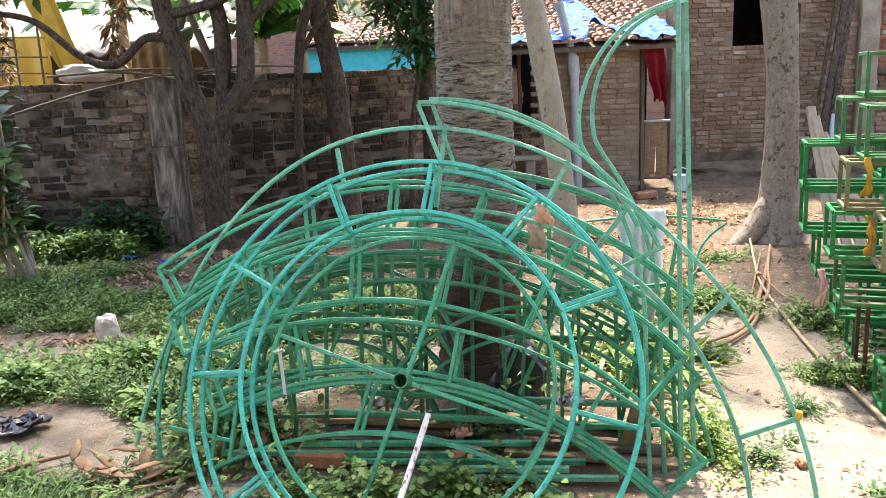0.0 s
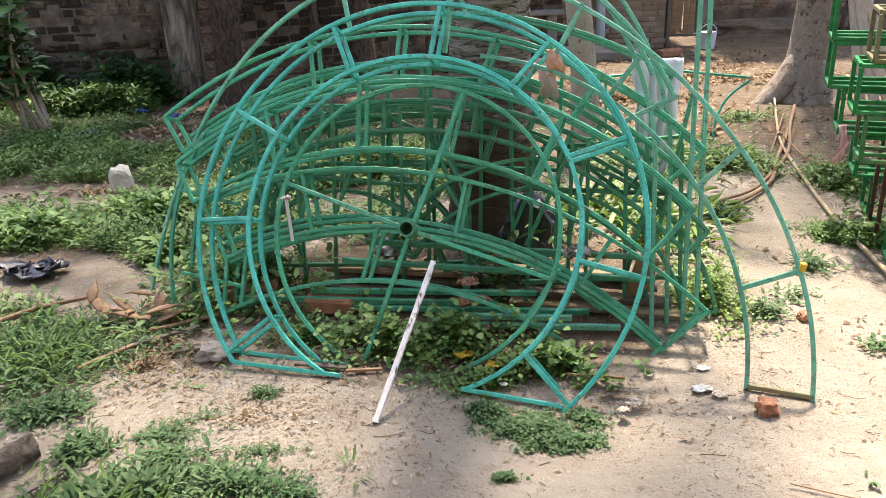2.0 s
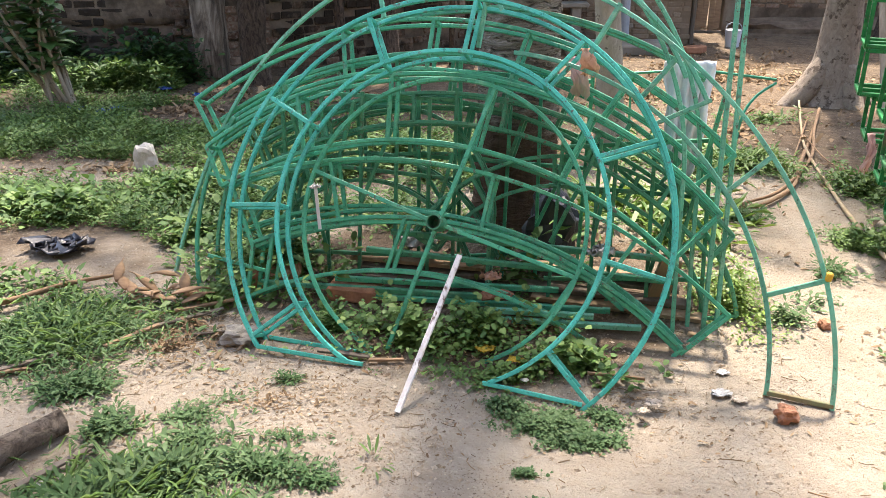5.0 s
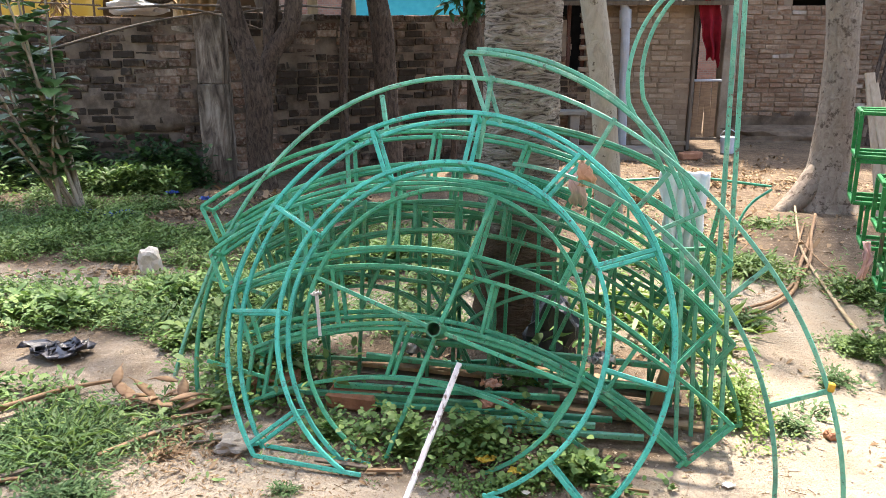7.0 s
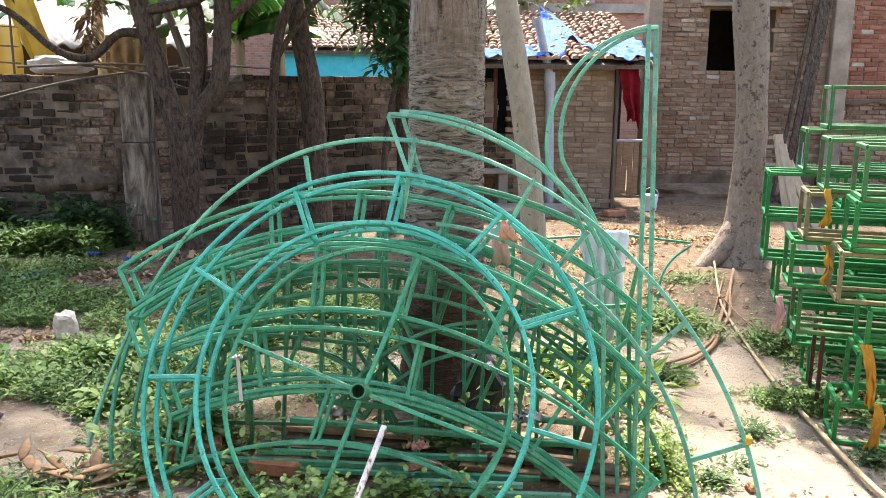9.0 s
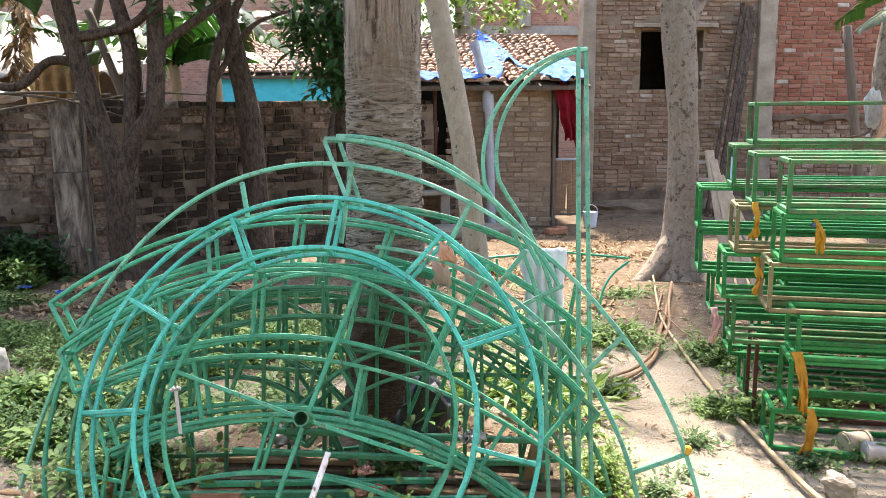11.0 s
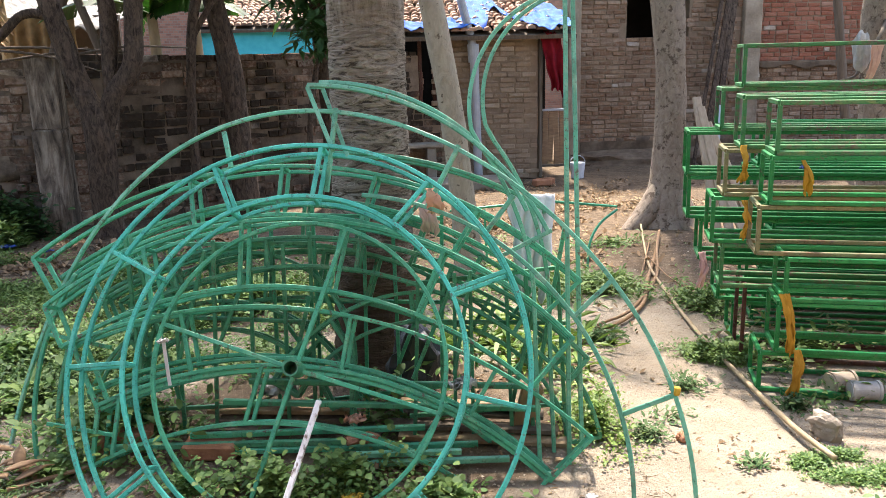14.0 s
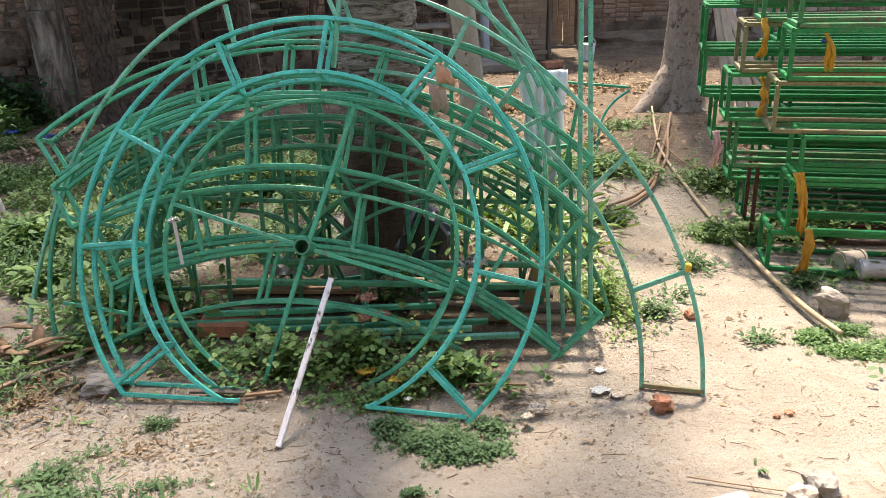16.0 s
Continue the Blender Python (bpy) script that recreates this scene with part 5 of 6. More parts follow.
# stones, bricks, slabs
rock("stone_block", "broken pale concrete block on the sand", "stone", 1.90, 2.73, 0.045, 0.043, 0.075, 0.062, MAT_STONE, 3, 0.5, "", 0.6, 0.35)
rock("stone", "pale stone in the weeds, sunshine mixed into its colour", "stone", -2.16, 4.78, 0.07, 0.075, 0.07, 0.11, MAT_PALESTONE, 7, 0.4, "", 0.5, 0.3)
rock("brick_piece", "orange piece of broken brick", "brick", 0.965, 2.165, 0.02, 0.038, 0.034, 0.03, MAT_REDSTONE, 13)
rock("brick_piece", "red brick fragment on the sand", "brick", 1.33, 2.80, 0.015, 0.025, 0.03, 0.022, MAT_REDSTONE, 12)
rock("stone_slab", "pale square stone at the sand's edge", "stone", 0.97, 1.64, 0.01, 0.075, 0.07, 0.03, MAT_PALESTONE, 15, 0.1, "", 0.8, 0.15)
rock("stone", "grey stone among weeds", "stone", 1.25, 1.70, 0.02, 0.05, 0.045, 0.035, MAT_CEMENT, 17)
rock("stone", "rough pale stone beside the herbs", "stone", 1.17, 1.66, 0.02, 0.045, 0.04, 0.035, MAT_STONE, 27, 0.4)
rock("brick_piece", "small brown stone chip on the sand", "brick", 1.36, 2.07, 0.006, 0.018, 0.014, 0.01, MAT_REDSTONE, 31)
rock("brick_piece", "small brown stone chip on the sand", "brick", 1.31, 2.06, 0.005, 0.013, 0.011, 0.009, MAT_REDSTONE, 33)
bar("twig", "thin dry stick by the pale stone", "twig", [(0.90, 1.80, 0.012), (1.02, 1.75, 0.010), (1.16, 1.69, 0.012)], [0.0025, 0.0022, 0.0018], MAT_FIBRE, 6, 0.2, 10, 5)
rock("stone", "small grey stone by the ring's foot", "stone", -0.93, 2.6, 0.02, 0.075, 0.06, 0.035, MAT_CEMENT, 19)
for i, (x, y, t) in enumerate(((-0.92, 3.12, 0.2), (-0.55, 2.98, -0.2))):
    bm = bmesh.new()
    add_box(bm, Matrix.Translation((x, y, 0.035)) @ Matrix.Rotation(t, 4, "Z"), 0.22, 0.11, 0.07, 0.01)
    for v in bm.verts:
        v.co += noise.noise_vector(v.co * 9) * 0.008
    tagged(part("loose_brick", bm, MAT_REDSTONE), "loose red brick under the heap", "brick", "loose bricks")

# straight tubes and boards lying under the heap
for i, (a, b, m) in enumerate((((-0.95, 3.0, 0.06), (0.0, 2.9, 0.06), MAT_BACK), ((-0.6, 2.95, 0.035), (0.5, 2.84, 0.035), MAT_GREEN), ((0.02, 2.78, 0.06), (0.42, 2.74, 0.06), MAT_PALE), ((0.06, 2.76, 0.03), (0.6, 2.71, 0.03), MAT_PALE), ((-0.63, 2.99, 0.09), (0.3, 2.93, 0.08), MAT_GREEN),
                               ((-0.5, 3.05, 0.2), (0.75, 2.83, 0.17), MAT_BACK), ((-0.4, 3.1, 0.26), (0.7, 2.9, 0.24), MAT_BACK))):
    board("steel_tube", "loose green square steel tube under the heap", "steel tube", a, b, 0.022, 0.022, m, group="loose tubes")
for i, (a, b) in enumerate((((0.2, 3.02, 0.012), (0.86, 2.84, 0.012)), ((0.15, 3.08, 0.04), (0.84, 2.9, 0.04)), ((0.25, 3.12, 0.07), (0.8, 2.98, 0.07)), ((0.2, 3.15, 0.10), (0.78, 3.0, 0.10)), ((-0.6, 3.2, 0.02), (0.1, 3.1, 0.02)), ((-0.55, 3.22, 0.05), (0.05, 3.12, 0.05)), ((-0.6, 3.26, 0.08), (0.0, 3.15, 0.08)))):
    board("plank", "weathered brown plank under the heap", "plank", a, b, 0.07, 0.02, MAT_OLDWOOD if i % 3 else MAT_PLANK, group="planks under the heap")
bm = bmesh.new()
add_box(bm, Matrix.Translation((0.72, 2.93, 0.13)) @ Matrix.Rotation(0.3, 4, "X") @ Matrix.Rotation(0.15, 4, "Y"), 0.09, 0.02, 0.22, 0.004)
tagged(part("board_piece", bm, MAT_PLANK), "reddish brown board leaning among the tubes", "board")

# cloths and litter on the heap
hang("towel", "washed grey-white cloth hung over a low frame", 0.70, 0.90, 3.22, 0.52, 0.96, MAT_WHITECLOTH, 4, 0.02, 2, 0.35)
hang("rag", "peach cloth tied to the ring frame", 0.32, 0.36, 2.86, 0.97, 1.06, MAT_PEACH, 1, 0.004, 4, -0.8, dx=0.02)
hang("rag", "dusty pink rag hanging behind the ring", 0.30, 0.37, 3.12, 0.84, 0.99, MAT_PINK, 1, 0.006, 6, 0.1, dx=0.03)
board("tied_cloth", "white strip of cloth tied to a spoke", "cloth", (-0.631, 2.73, 0.578), (-0.626, 2.735, 0.41), 0.012, 0.004, MAT_WHITECLOTH, (0, 1, 0))
crumple("cloth_knot", "white knot of cloth on the spoked ring", "cloth", -0.63, 2.71, 0.58, 0.019, MAT_LITTER, 9, 1.4)
rock("plastic_bag", "black plastic bag behind the rings", "bag", 0.30, 3.35, 0.19, 0.12, 0.09, 0.18, MAT_BLACKBAG, 23)
crumple("litter", "white plastic film caught in the heap", "litter", 0.44, 2.86, 0.27, 0.05, MAT_LITTER, 24, 1.2, group="litter")
crumple("litter", "pale packet among the tubes", "litter", -0.30, 3.25, 0.14, 0.09, MAT_LITTER, 25, 1.2, group="litter")
crumple("litter", "white and red packet on the ground", "litter", 0.02, 2.9, 0.14, 0.04, MAT_PEACH, 26, 1.3, group="litter")
crumple("litter", "red plastic scrap under the heap", "litter", 0.05, 2.82, 0.10, 0.06, MAT_REDSTONE, 27, 0.5, group="litter")
for i, (x, y, r, m) in enumerate(((0.84, 2.44, 0.05, 0), (0.80, 2.31, 0.08, 0), (0.85, 2.27, 0.06, 2), (0.56, 2.24, 0.07, 2), (0.14, 2.36, 0.035, 0), (0.22, 2.44, 0.03, 0), (0.52, 2.19, 0.05, 2), (-2.72, 4.4, 0.08, 2), (-1.27, 1.75, 0.05, 0), (-1.36, 2.25, 0.03, 2), (-1.62, 1.95, 0.05, 0), (0.99, 3.02, 0.04, 0))):
    crumple("litter", "torn white plastic litter on the earth" if m == 0 else "crumpled bluish plastic litter", "litter", x, y, 0.004, r * 0.42, (MAT_LITTER, MAT_LITTER, MAT_STONE)[m], 30 + i * 7, 0.02, group="litter")
crumple("yellow_wrapper", "yellow plastic strip in the weeds", "litter", 0.0, 2.52, 0.03, 0.035, MAT_YELLOWSHEET, 50, 0.6)
crumple("yellow_wrapper", "yellow wrapper by the ring's foot", "litter", 0.11, 2.47, 0.02, 0.03, MAT_YELLOWSHEET, 51, 0.3)
crumple("black_film", "torn dark blue-black plastic on sand", "litter", -2.06, 3.44, 0.02, 0.15, MAT_BLACKBAG, 53, 0.5)
for x, y, r in ((-3.3, 6.25, 0.09), (-3.0, 6.2, 0.11), (-2.92, 7.1, 0.06), (-2.52, 6.85, 0.06)):
    crumple("blue_litter", "crumpled deep blue plastic in the grass", "litter", x, y, 0.04, r, MAT_BLUERAG, 60 + int(x * 10), 0.6, group="blue litter")

# cloth strips and tins at the stack
hang("yellow_strip", "mustard cloth strip tied to the box frames", 1.885, 1.93, 3.12, 0.215, 0.49, MAT_YELLOW, 2, 0.010, 12, 0.2, dx=0.045)
hang("yellow_strip", "mustard cloth strip hanging to the ground", 1.937, 1.972, 3.07, 0.03, 0.245, MAT_YELLOW, 2, 0.010, 13, -0.3, dx=-0.01)
hang("yellow_strip", "mustard cloth strip inside the stack", 2.045, 2.06, 3.30, 0.905, 1.055, MAT_YELLOW, 1, 0.005, 14, -2.0, dx=0.035)
hang("yellow_strip", "mustard cloth strip behind the end posts", 1.868, 1.888, 3.51, 0.93, 1.10, MAT_YELLOW, 2, 0.008, 15, -0.2)
hang("yellow_strip", "mustard cloth strip low in the stack", 1.888, 1.908, 3.50, 0.66, 0.84, MAT_YELLOW, 2, 0.008, 16, -0.2)
hang("pink_strip", "faded pink rag tied to a box frame", 1.725, 1.76, 3.60, 0.40, 0.575, MAT_PINK, 2, 0.010, 17, 0.2)
crumple("blue_knot", "bright blue plastic knot in the stack", "litter", 2.097, 3.36, 1.0, 0.02, MAT_BLUERAG, 71, 1.4)


def tin(label, x, y, z, r, h, turn, mat):
    """A lidded tin lying on its side."""
    w = thing("paint_tin", label, "tin", (x, y, z), "tins at the stack")
    m = Matrix.Translation((x, y, z)) @ Matrix.Rotation(turn, 4, "Z") @ Matrix.Rotation(radians(90), 4, "Y")
    body = None
    for nm, r0, h0, at in (("body", r, h, 0.0), ("rim", r * 1.07, 0.012, -h / 2), ("rim", r * 1.07, 0.012, h / 2), ("base", r * 0.93, 0.008, -h / 2 - 0.008)):
        bm = bmesh.new()
        bmesh.ops.create_cone(bm, cap_ends=True, segments=28, radius1=r0, radius2=r0 * (0.94 if nm == "body" else 1.0), depth=h0, matrix=m @ Matrix.Translation((0, 0, at)))
        made = part(nm, bm, mat, body or w)
        body = body or made


tin("dull grey-white metal tin lying under the stack", 2.27, 3.03, 0.047, 0.044, 0.11, -0.2, MAT_LITTER)
tin("whitish cement-crusted tin under the stack", 2.22, 3.13, 0.051, 0.048, 0.10, 0.1, MAT_STONE)
board("white_rod", "white plastic rod behind the tins", "rod", (2.34, 3.0, 0.06), (2.7, 2.88, 0.06), 0.03, 0.03, MAT_LITTER)
board("ground_tube", "green steel tube lying before the stack", "steel tube", (1.95, 3.16, 0.014), (3.2, 2.66, 0.014), 0.028, 0.028, MAT_RACK)

# planks against the pale tree
for i, (x, y, zt, dx) in enumerate(((3.10, 6.52, 1.16, -0.02), (3.15, 6.48, 1.08, -0.05), (3.22, 6.5, 0.98, -0.10), (3.28, 6.46, 0.94, -0.12), (3.18, 6.44, 0.92, -0.1))):
    board("plank", "pale split plank leaning on the pale tree", "plank", (x - dx * 1.6, y - 0.25, 0.0), (x + dx, y + 0.2, zt), 0.075, 0.03, MAT_PALEWOOD, (0, 1, 0), "planks by the tree")

# house side: leaning boards and pole
for i, (x0, x1, z) in enumerate(((5.25, 5.58, 3.0), (5.38, 5.68, 2.95), (5.5, 5.75, 2.9))):
    board("leaning_board", "dark weathered board leaning on the house wall", "board", (x0 - 0.36, 10.75, 0.0), (x1, 11.38, z), 0.09 if i else 0.05, 0.03, MAT_DARKBARK, (0, 1, 0), "boards on the house")
bar("leaning_pole", "grey post standing by the red brick wall", "post", [(6.1, 9.0, 0.0), (5.99, 9.0, 0.7), (5.7, 9.0, 2.45)], [0.055, 0.055, 0.05], MAT_OLDWOOD, 10, 0.1)
board("pvc_offcut", "pale plastic pipe leaning by the boards", "pipe", (5.15, 10.6, 0.0), (5.45, 11.2, 1.45), 0.07, 0.05, MAT_PVC, (0, 1, 0))
rock("hung_sack", "white sack hung on a dead branch", "sack", 4.0, 5.86, 1.52, 0.07, 0.05, 0.15, MAT_LITTER, 21, 0.0, "", 0.3, 0.4)
hang("hung_cloth", "pale pink cloth hung on a branch", 4.03, 4.13, 5.78, 1.24, 1.56, MAT_PEACH, 1, 0.01, 22, 0.75, dx=-0.09)
bar("dead_branch", "bare grey branch on the rough trunk", "branch", [(4.42, 6.2, 1.75), (4.2, 5.95, 1.62), (3.98, 5.85, 1.35), (3.8, 5.8, 1.3)], [0.02, 0.015, 0.012, 0.007], MAT_OLDWOOD, 7, 0.3)


# ---- shed fittings ----
def shed_door():
    w = thing("plank_door", "low door of bright weathered planks in the shed doorway", "door", (2.75, SHED_Y + 0.25, 0))
    for i in range(5):
        bm = bmesh.new()
        add_box(bm, Matrix.Translation((2.60 + 0.075 * i, SHED_Y + 0.28, 0.47 + 0.03 * (i % 3))) @ Matrix.Rotation(0.03 * (i % 3 - 1), 4, "Y"), 0.07, 0.02, 0.70 + 0.05 * (i % 2), 0.003)
        part("plank", bm, MAT_FIBRE, w)
    for z, m in ((0.86, MAT_PVC), (0.12, MAT_OLDWOOD)):
        bm = bmesh.new()
        add_box(bm, Matrix.Translation((2.76, SHED_Y + 0.27, z)), 0.42, 0.04, 0.03, 0.004)
        part("rail", bm, m, w)
    upright("door_post", 2.54, SHED_Y + 0.02, 0.0, 1.8, 0.05, 0.08, MAT_OLDWOOD, "dark wooden post of the shed doorway", "", "door post")


shed_door()
hang("red_cloth", "crimson cloth hung over the shed door", 2.50, 2.78, SHED_Y - 0.08, 1.12, 1.84, MAT_RED, 1.7, 0.05, 31, 0.45, dx=0.10)
crumple("crimson_rag", "bunched crimson cloth under the eaves", "cloth", 2.62, SHED_Y - 0.12, 1.8, 0.13, MAT_RED, 33, 0.8)


def vent_pipe():
    w = thing("vent_pipe", "grey plastic vent pipe up the shed front", "pipe", (1.68, SHED_Y - 0.12, 0))
    for nm, a, b, r in (("pipe", (1.70, SHED_Y - 0.12, 0.0), (1.66, SHED_Y - 0.12, 1.62), 0.055), ("socket", (1.66, SHED_Y - 0.12, 1.5), (1.65, SHED_Y - 0.12, 1.72), 0.072), ("upper_pipe", (1.65, SHED_Y - 0.12, 1.7), (1.49, SHED_Y - 0.12, 2.32), 0.052), ("cap", (1.495, SHED_Y - 0.12, 2.30), (1.475, SHED_Y - 0.12, 2.37), 0.06)):
        bm = bmesh.new()
        limb(bm, [lerp(Vector(a), Vector(b), i / 6) for i in range(7)], [r] * 7, 16)
        part(nm, bm, MAT_PVC, w, smooth=False)


vent_pipe()
for x in (0.75, 1.0, 1.18):
    upright("shed_post", x, SHED_Y + 0.1, 0.95, 1.82, 0.05, 0.05, MAT_DARKRUST, "rusty post in the shed's open side", "", "post")
bm = bmesh.new()
add_box(bm, Matrix.Translation((1.5, 9.55, 0.06)), 1.15, 0.55, 0.12, 0.02)
tagged(part("stone_step", bm, MAT_CEMENT), "flat cement slab before the shed", "slab")
bm = bmesh.new()
add_box(bm, Matrix.Translation((0.85, SHED_Y - 0.2, 0.5)), 0.75, 0.28, 0.05, 0.01)
add_box(bm, Matrix.Translation((0.62, SHED_Y - 0.2, 0.24)), 0.12, 0.2, 0.48, 0.01)
add_box(bm, Matrix.Translation((1.08, SHED_Y - 0.2, 0.24)), 0.12, 0.2, 0.48, 0.01)
tagged(part("stone_bench", bm, MAT_CEMENT), "low cement ledge along the shed", "ledge")
for x, y in ((2.38, 9.45), (2.44, 9.52)):
    bm = bmesh.new()
    add_box(bm, Matrix.Translation((x, y, 0.05)) @ Matrix.Rotation(0.3, 4, "Z"), 0.22, 0.11, 0.08, 0.01)
    tagged(part("loose_brick", bm, MAT_REDSTONE), "loose brick near the shed door", "brick", "loose bricks")


def bucket():
    w = thing("bucket", "small pale plastic bucket with a handle by the shed", "bucket", (3.0, 10.05, 0))
    bm = bmesh.new()
    bmesh.ops.create_cone(bm, cap_ends=True, segments=20, radius1=0.08, radius2=0.1, depth=0.2, matrix=Matrix.Translation((3.0, 10.05, 0.1)))
    part("body", bm, MAT_WHITECLOTH, w)
    bm = bmesh.new()
    limb(bm, [(3.0 + 0.1 * math.cos(a * math.pi / 8), 10.05, 0.2 + 0.09 * math.sin(a * math.pi / 8)) for a in range(9)], [0.006] * 9, 6)
    part("handle", bm, MAT_PVC, w)


bucket()
rock("rubble", "low bank of crumbled earth at the house foot", "earth", 4.6, 11.3, 0.02, 1.4, 0.3, 0.22, MAT_PLASTER, 41)


# ---- beyond the boundary wall ----
def shelter_lattice():
    w = thing("lattice_fence", "thin bamboo lattice above the boundary wall", "fence", (-4.6, 8.7, 0))
    for i in range(10):
        bm = bmesh.new()
        x = -6.6 + 0.26 * i
        limb(bm, [(x, 8.7, 0.0), (x + 0.02, 8.7, 1.2), (x + 0.03, 8.7, 2.25)], [0.012] * 3, 6)
        part("upright", bm, MAT_OLDWOOD, w)
    for z in (1.78, 1.95, 2.15):
        bm = bmesh.new()
        limb(bm, [(-6.8, 8.68, z), (-5.2, 8.68, z + 0.02), (-4.15, 8.68, z - 0.03)], [0.008] * 3, 6)
        part("rail", bm, MAT_OLDWOOD, w)


shelter_lattice()
hang("yellow_sheet", "translucent yellow plastic sheet behind the lattice", -6.6, -4.45, 9.4, 1.3, 2.2, MAT_YELLOWFILM, 7, 0.06, 43)
hang("yellow_banner", "bright yellow cloth hanging from the shelter", -4.55, -4.2, 9.0, 1.75, 2.75, MAT_YELLOWSHEET, 1, 0.04, 44, 0.2, dx=0.35)
rock("sack", "white filled sack on the wall", "sack", -3.6, 8.35, 1.74, 0.32, 0.14, 0.10, MAT_LITTER, 45)
hang("sacking", "brown sacking hung under the shelter roof", -3.6, -2.9, 9.6, 1.6, 2.1, MAT_SACKING, 5, 0.05, 46)
for i, (a, b) in enumerate((((-3.1, 9.3, 1.6), (-2.6, 9.3, 3.2)), ((-2.4, 8.9, 1.5), (-2.75, 8.9, 2.6)), ((-2.3, 9.0, 1.5), (-2.45, 9.0, 2.5)))):
    bar("bamboo_pole", "leaning bamboo pole beyond the wall", "pole", [a, lerp(Vector(a), Vector(b), 0.5), b], [0.045, 0.045, 0.04], MAT_OLDWOOD, 8, 0.08, group="bamboo poles")
for i, (x0, z0, x1, z1) in enumerate(((-4.4, 1.3, -2.3, 1.72), (-3.8, 1.7, -1.8, 1.66), (-3.2, 1.72, -2.2, 1.5), (-2.5, 1.64, -1.4, 1.70))):
    bar("loose_cane", "thin dry cane lying along the wall top", "cane", [(x0, 7.88, z0), ((x0 + x1) / 2, 7.86, (z0 + z1) / 2 + 0.05), (x1, 7.92, z1)], [0.012, 0.012, 0.008], MAT_OLDWOOD, 6, 0.1, group="loose canes")


def dry_bunch(x, y, z1, z0, seed):
    rnd = random.Random(seed)
    spots = [(x + rnd.uniform(-0.08, 0.08), y, lerp(z0, z1, i / 11), 0.10, 16) for i in range(12)]
    w = thing("dry_bunch", "hanging bunch of dry brown banana leaves", "dry leaves", (x, y, z0))
    leaf_cloud("dry_leaves", spots, MAT_DRYLEAF, w, 0.16, 0.3, seed, 0.9)


dry_bunch(-4.75, 8.9, 2.7, 1.75, 3)
dry_bunch(-3.45, 8.9, 2.9, 1.85, 4)


def banana_plant(x, y, leaves, label, z=1.9):
    """A soft stem and long ribbed leaves torn along the veins."""
    w = thing("banana_plant", label, "banana plant", (x, y, 0))
    bm = bmesh.new()
    limb(bm, smooth_path([(x, y, 0), (x + 0.03, y, 1.0), (x, y, z)], 12), [0.1 - 0.004 * i for i in range(13)], 12, 0.1)
    part("stem", bm, MAT_BAMBOO, w, smooth=True)
    for k, (ang, length, rise, width) in enumerate(leaves):
        rnd = random.Random(k * 7 + int(x * 10))
        c, s = math.cos(radians(ang)), math.sin(radians(ang))
        verts, faces = [], []
        n = 44

        def rib(f):
            return Vector((x + c * length * f, y + s * length * f, z + rise * f - (rise + 0.55) * f * f * length * 0.55))

        for side in (-1, 1):
            hang = rnd.uniform(0.25, 0.5)
            for i in range(n):
                f0, f1 = i / n, (i + rnd.choice((1.02,) * 14 + (0.6,))) / n
                wd = width * math.sin(min(1.0, f0 * 1.0 + 0.07) * 2.95) ** 0.6 * rnd.uniform(0.86, 1.0)
                if i % 9 == 0:
                    hang = rnd.uniform(0.15, 0.9)
                a, b = rib(f0), rib(f1)
                q = len(verts)
                for u in (0.0, 0.5, 1.0):
                    o = Vector((-s * side * wd * u + c * wd * u * 0.35, c * side * wd * u + s * wd * u * 0.35, wd * (0.25 * u - hang * 1.3 * u * u)))
                    verts += [tuple(a + o), tuple(b + o)]
                faces += [(q, q + 1, q + 3, q + 2), (q + 2, q + 3, q + 5, q + 4)]
        bm = bmesh.new()
        limb(bm, [rib(f / 12) for f in range(13)], [0.016 - 0.001 * f for f in range(13)], 6)
        leaf = part("leaf", raw(verts, faces, "leaf"), MAT_BANANA, w, smooth=True)
        part("midrib", bm, MAT_LEAF_BRIGHT, leaf, smooth=True)


banana_plant(-2.0, 9.3, [(15, 1.35, 1.7, 0.27), (-20, 1.1, 0.7, 0.24), (60, 1.4, 2.0, 0.27), (165, 1.3, 1.7, 0.27), (200, 1.1, 0.6, 0.24), (-75, 0.9, 1.3, 0.24), (110, 1.5, 2.0, 0.27), (-35, 1.3, 2.1, 0.26)], "banana plant with torn leaves beyond the wall", 2.1)
banana_plant(-1.75, 10.4, [(5, 1.1, 1.0, 0.22), (170, 1.3, 1.0, 0.22), (-60, 1.1, 0.8, 0.22), (240, 1.2, 0.8, 0.22), (90, 1.2, 1.3, 0.2)], "second banana plant beyond the wall", 2.5)
banana_plant(-3.9, 10.2, [(0, 1.1, 0.6, 0.22), (180, 1.2, 0.6, 0.22), (-80, 1.2, 0.7, 0.22), (-40, 1.0, 0.3, 0.2)], "banana plant beside the shelter", 2.5)
banana_plant(4.7, 5.4, [(185, 1.25, 0.55, 0.13), (130, 1.2, 0.9, 0.2), (250, 1.2, 0.9, 0.2)], "banana plant at the yard's edge", 2.25)


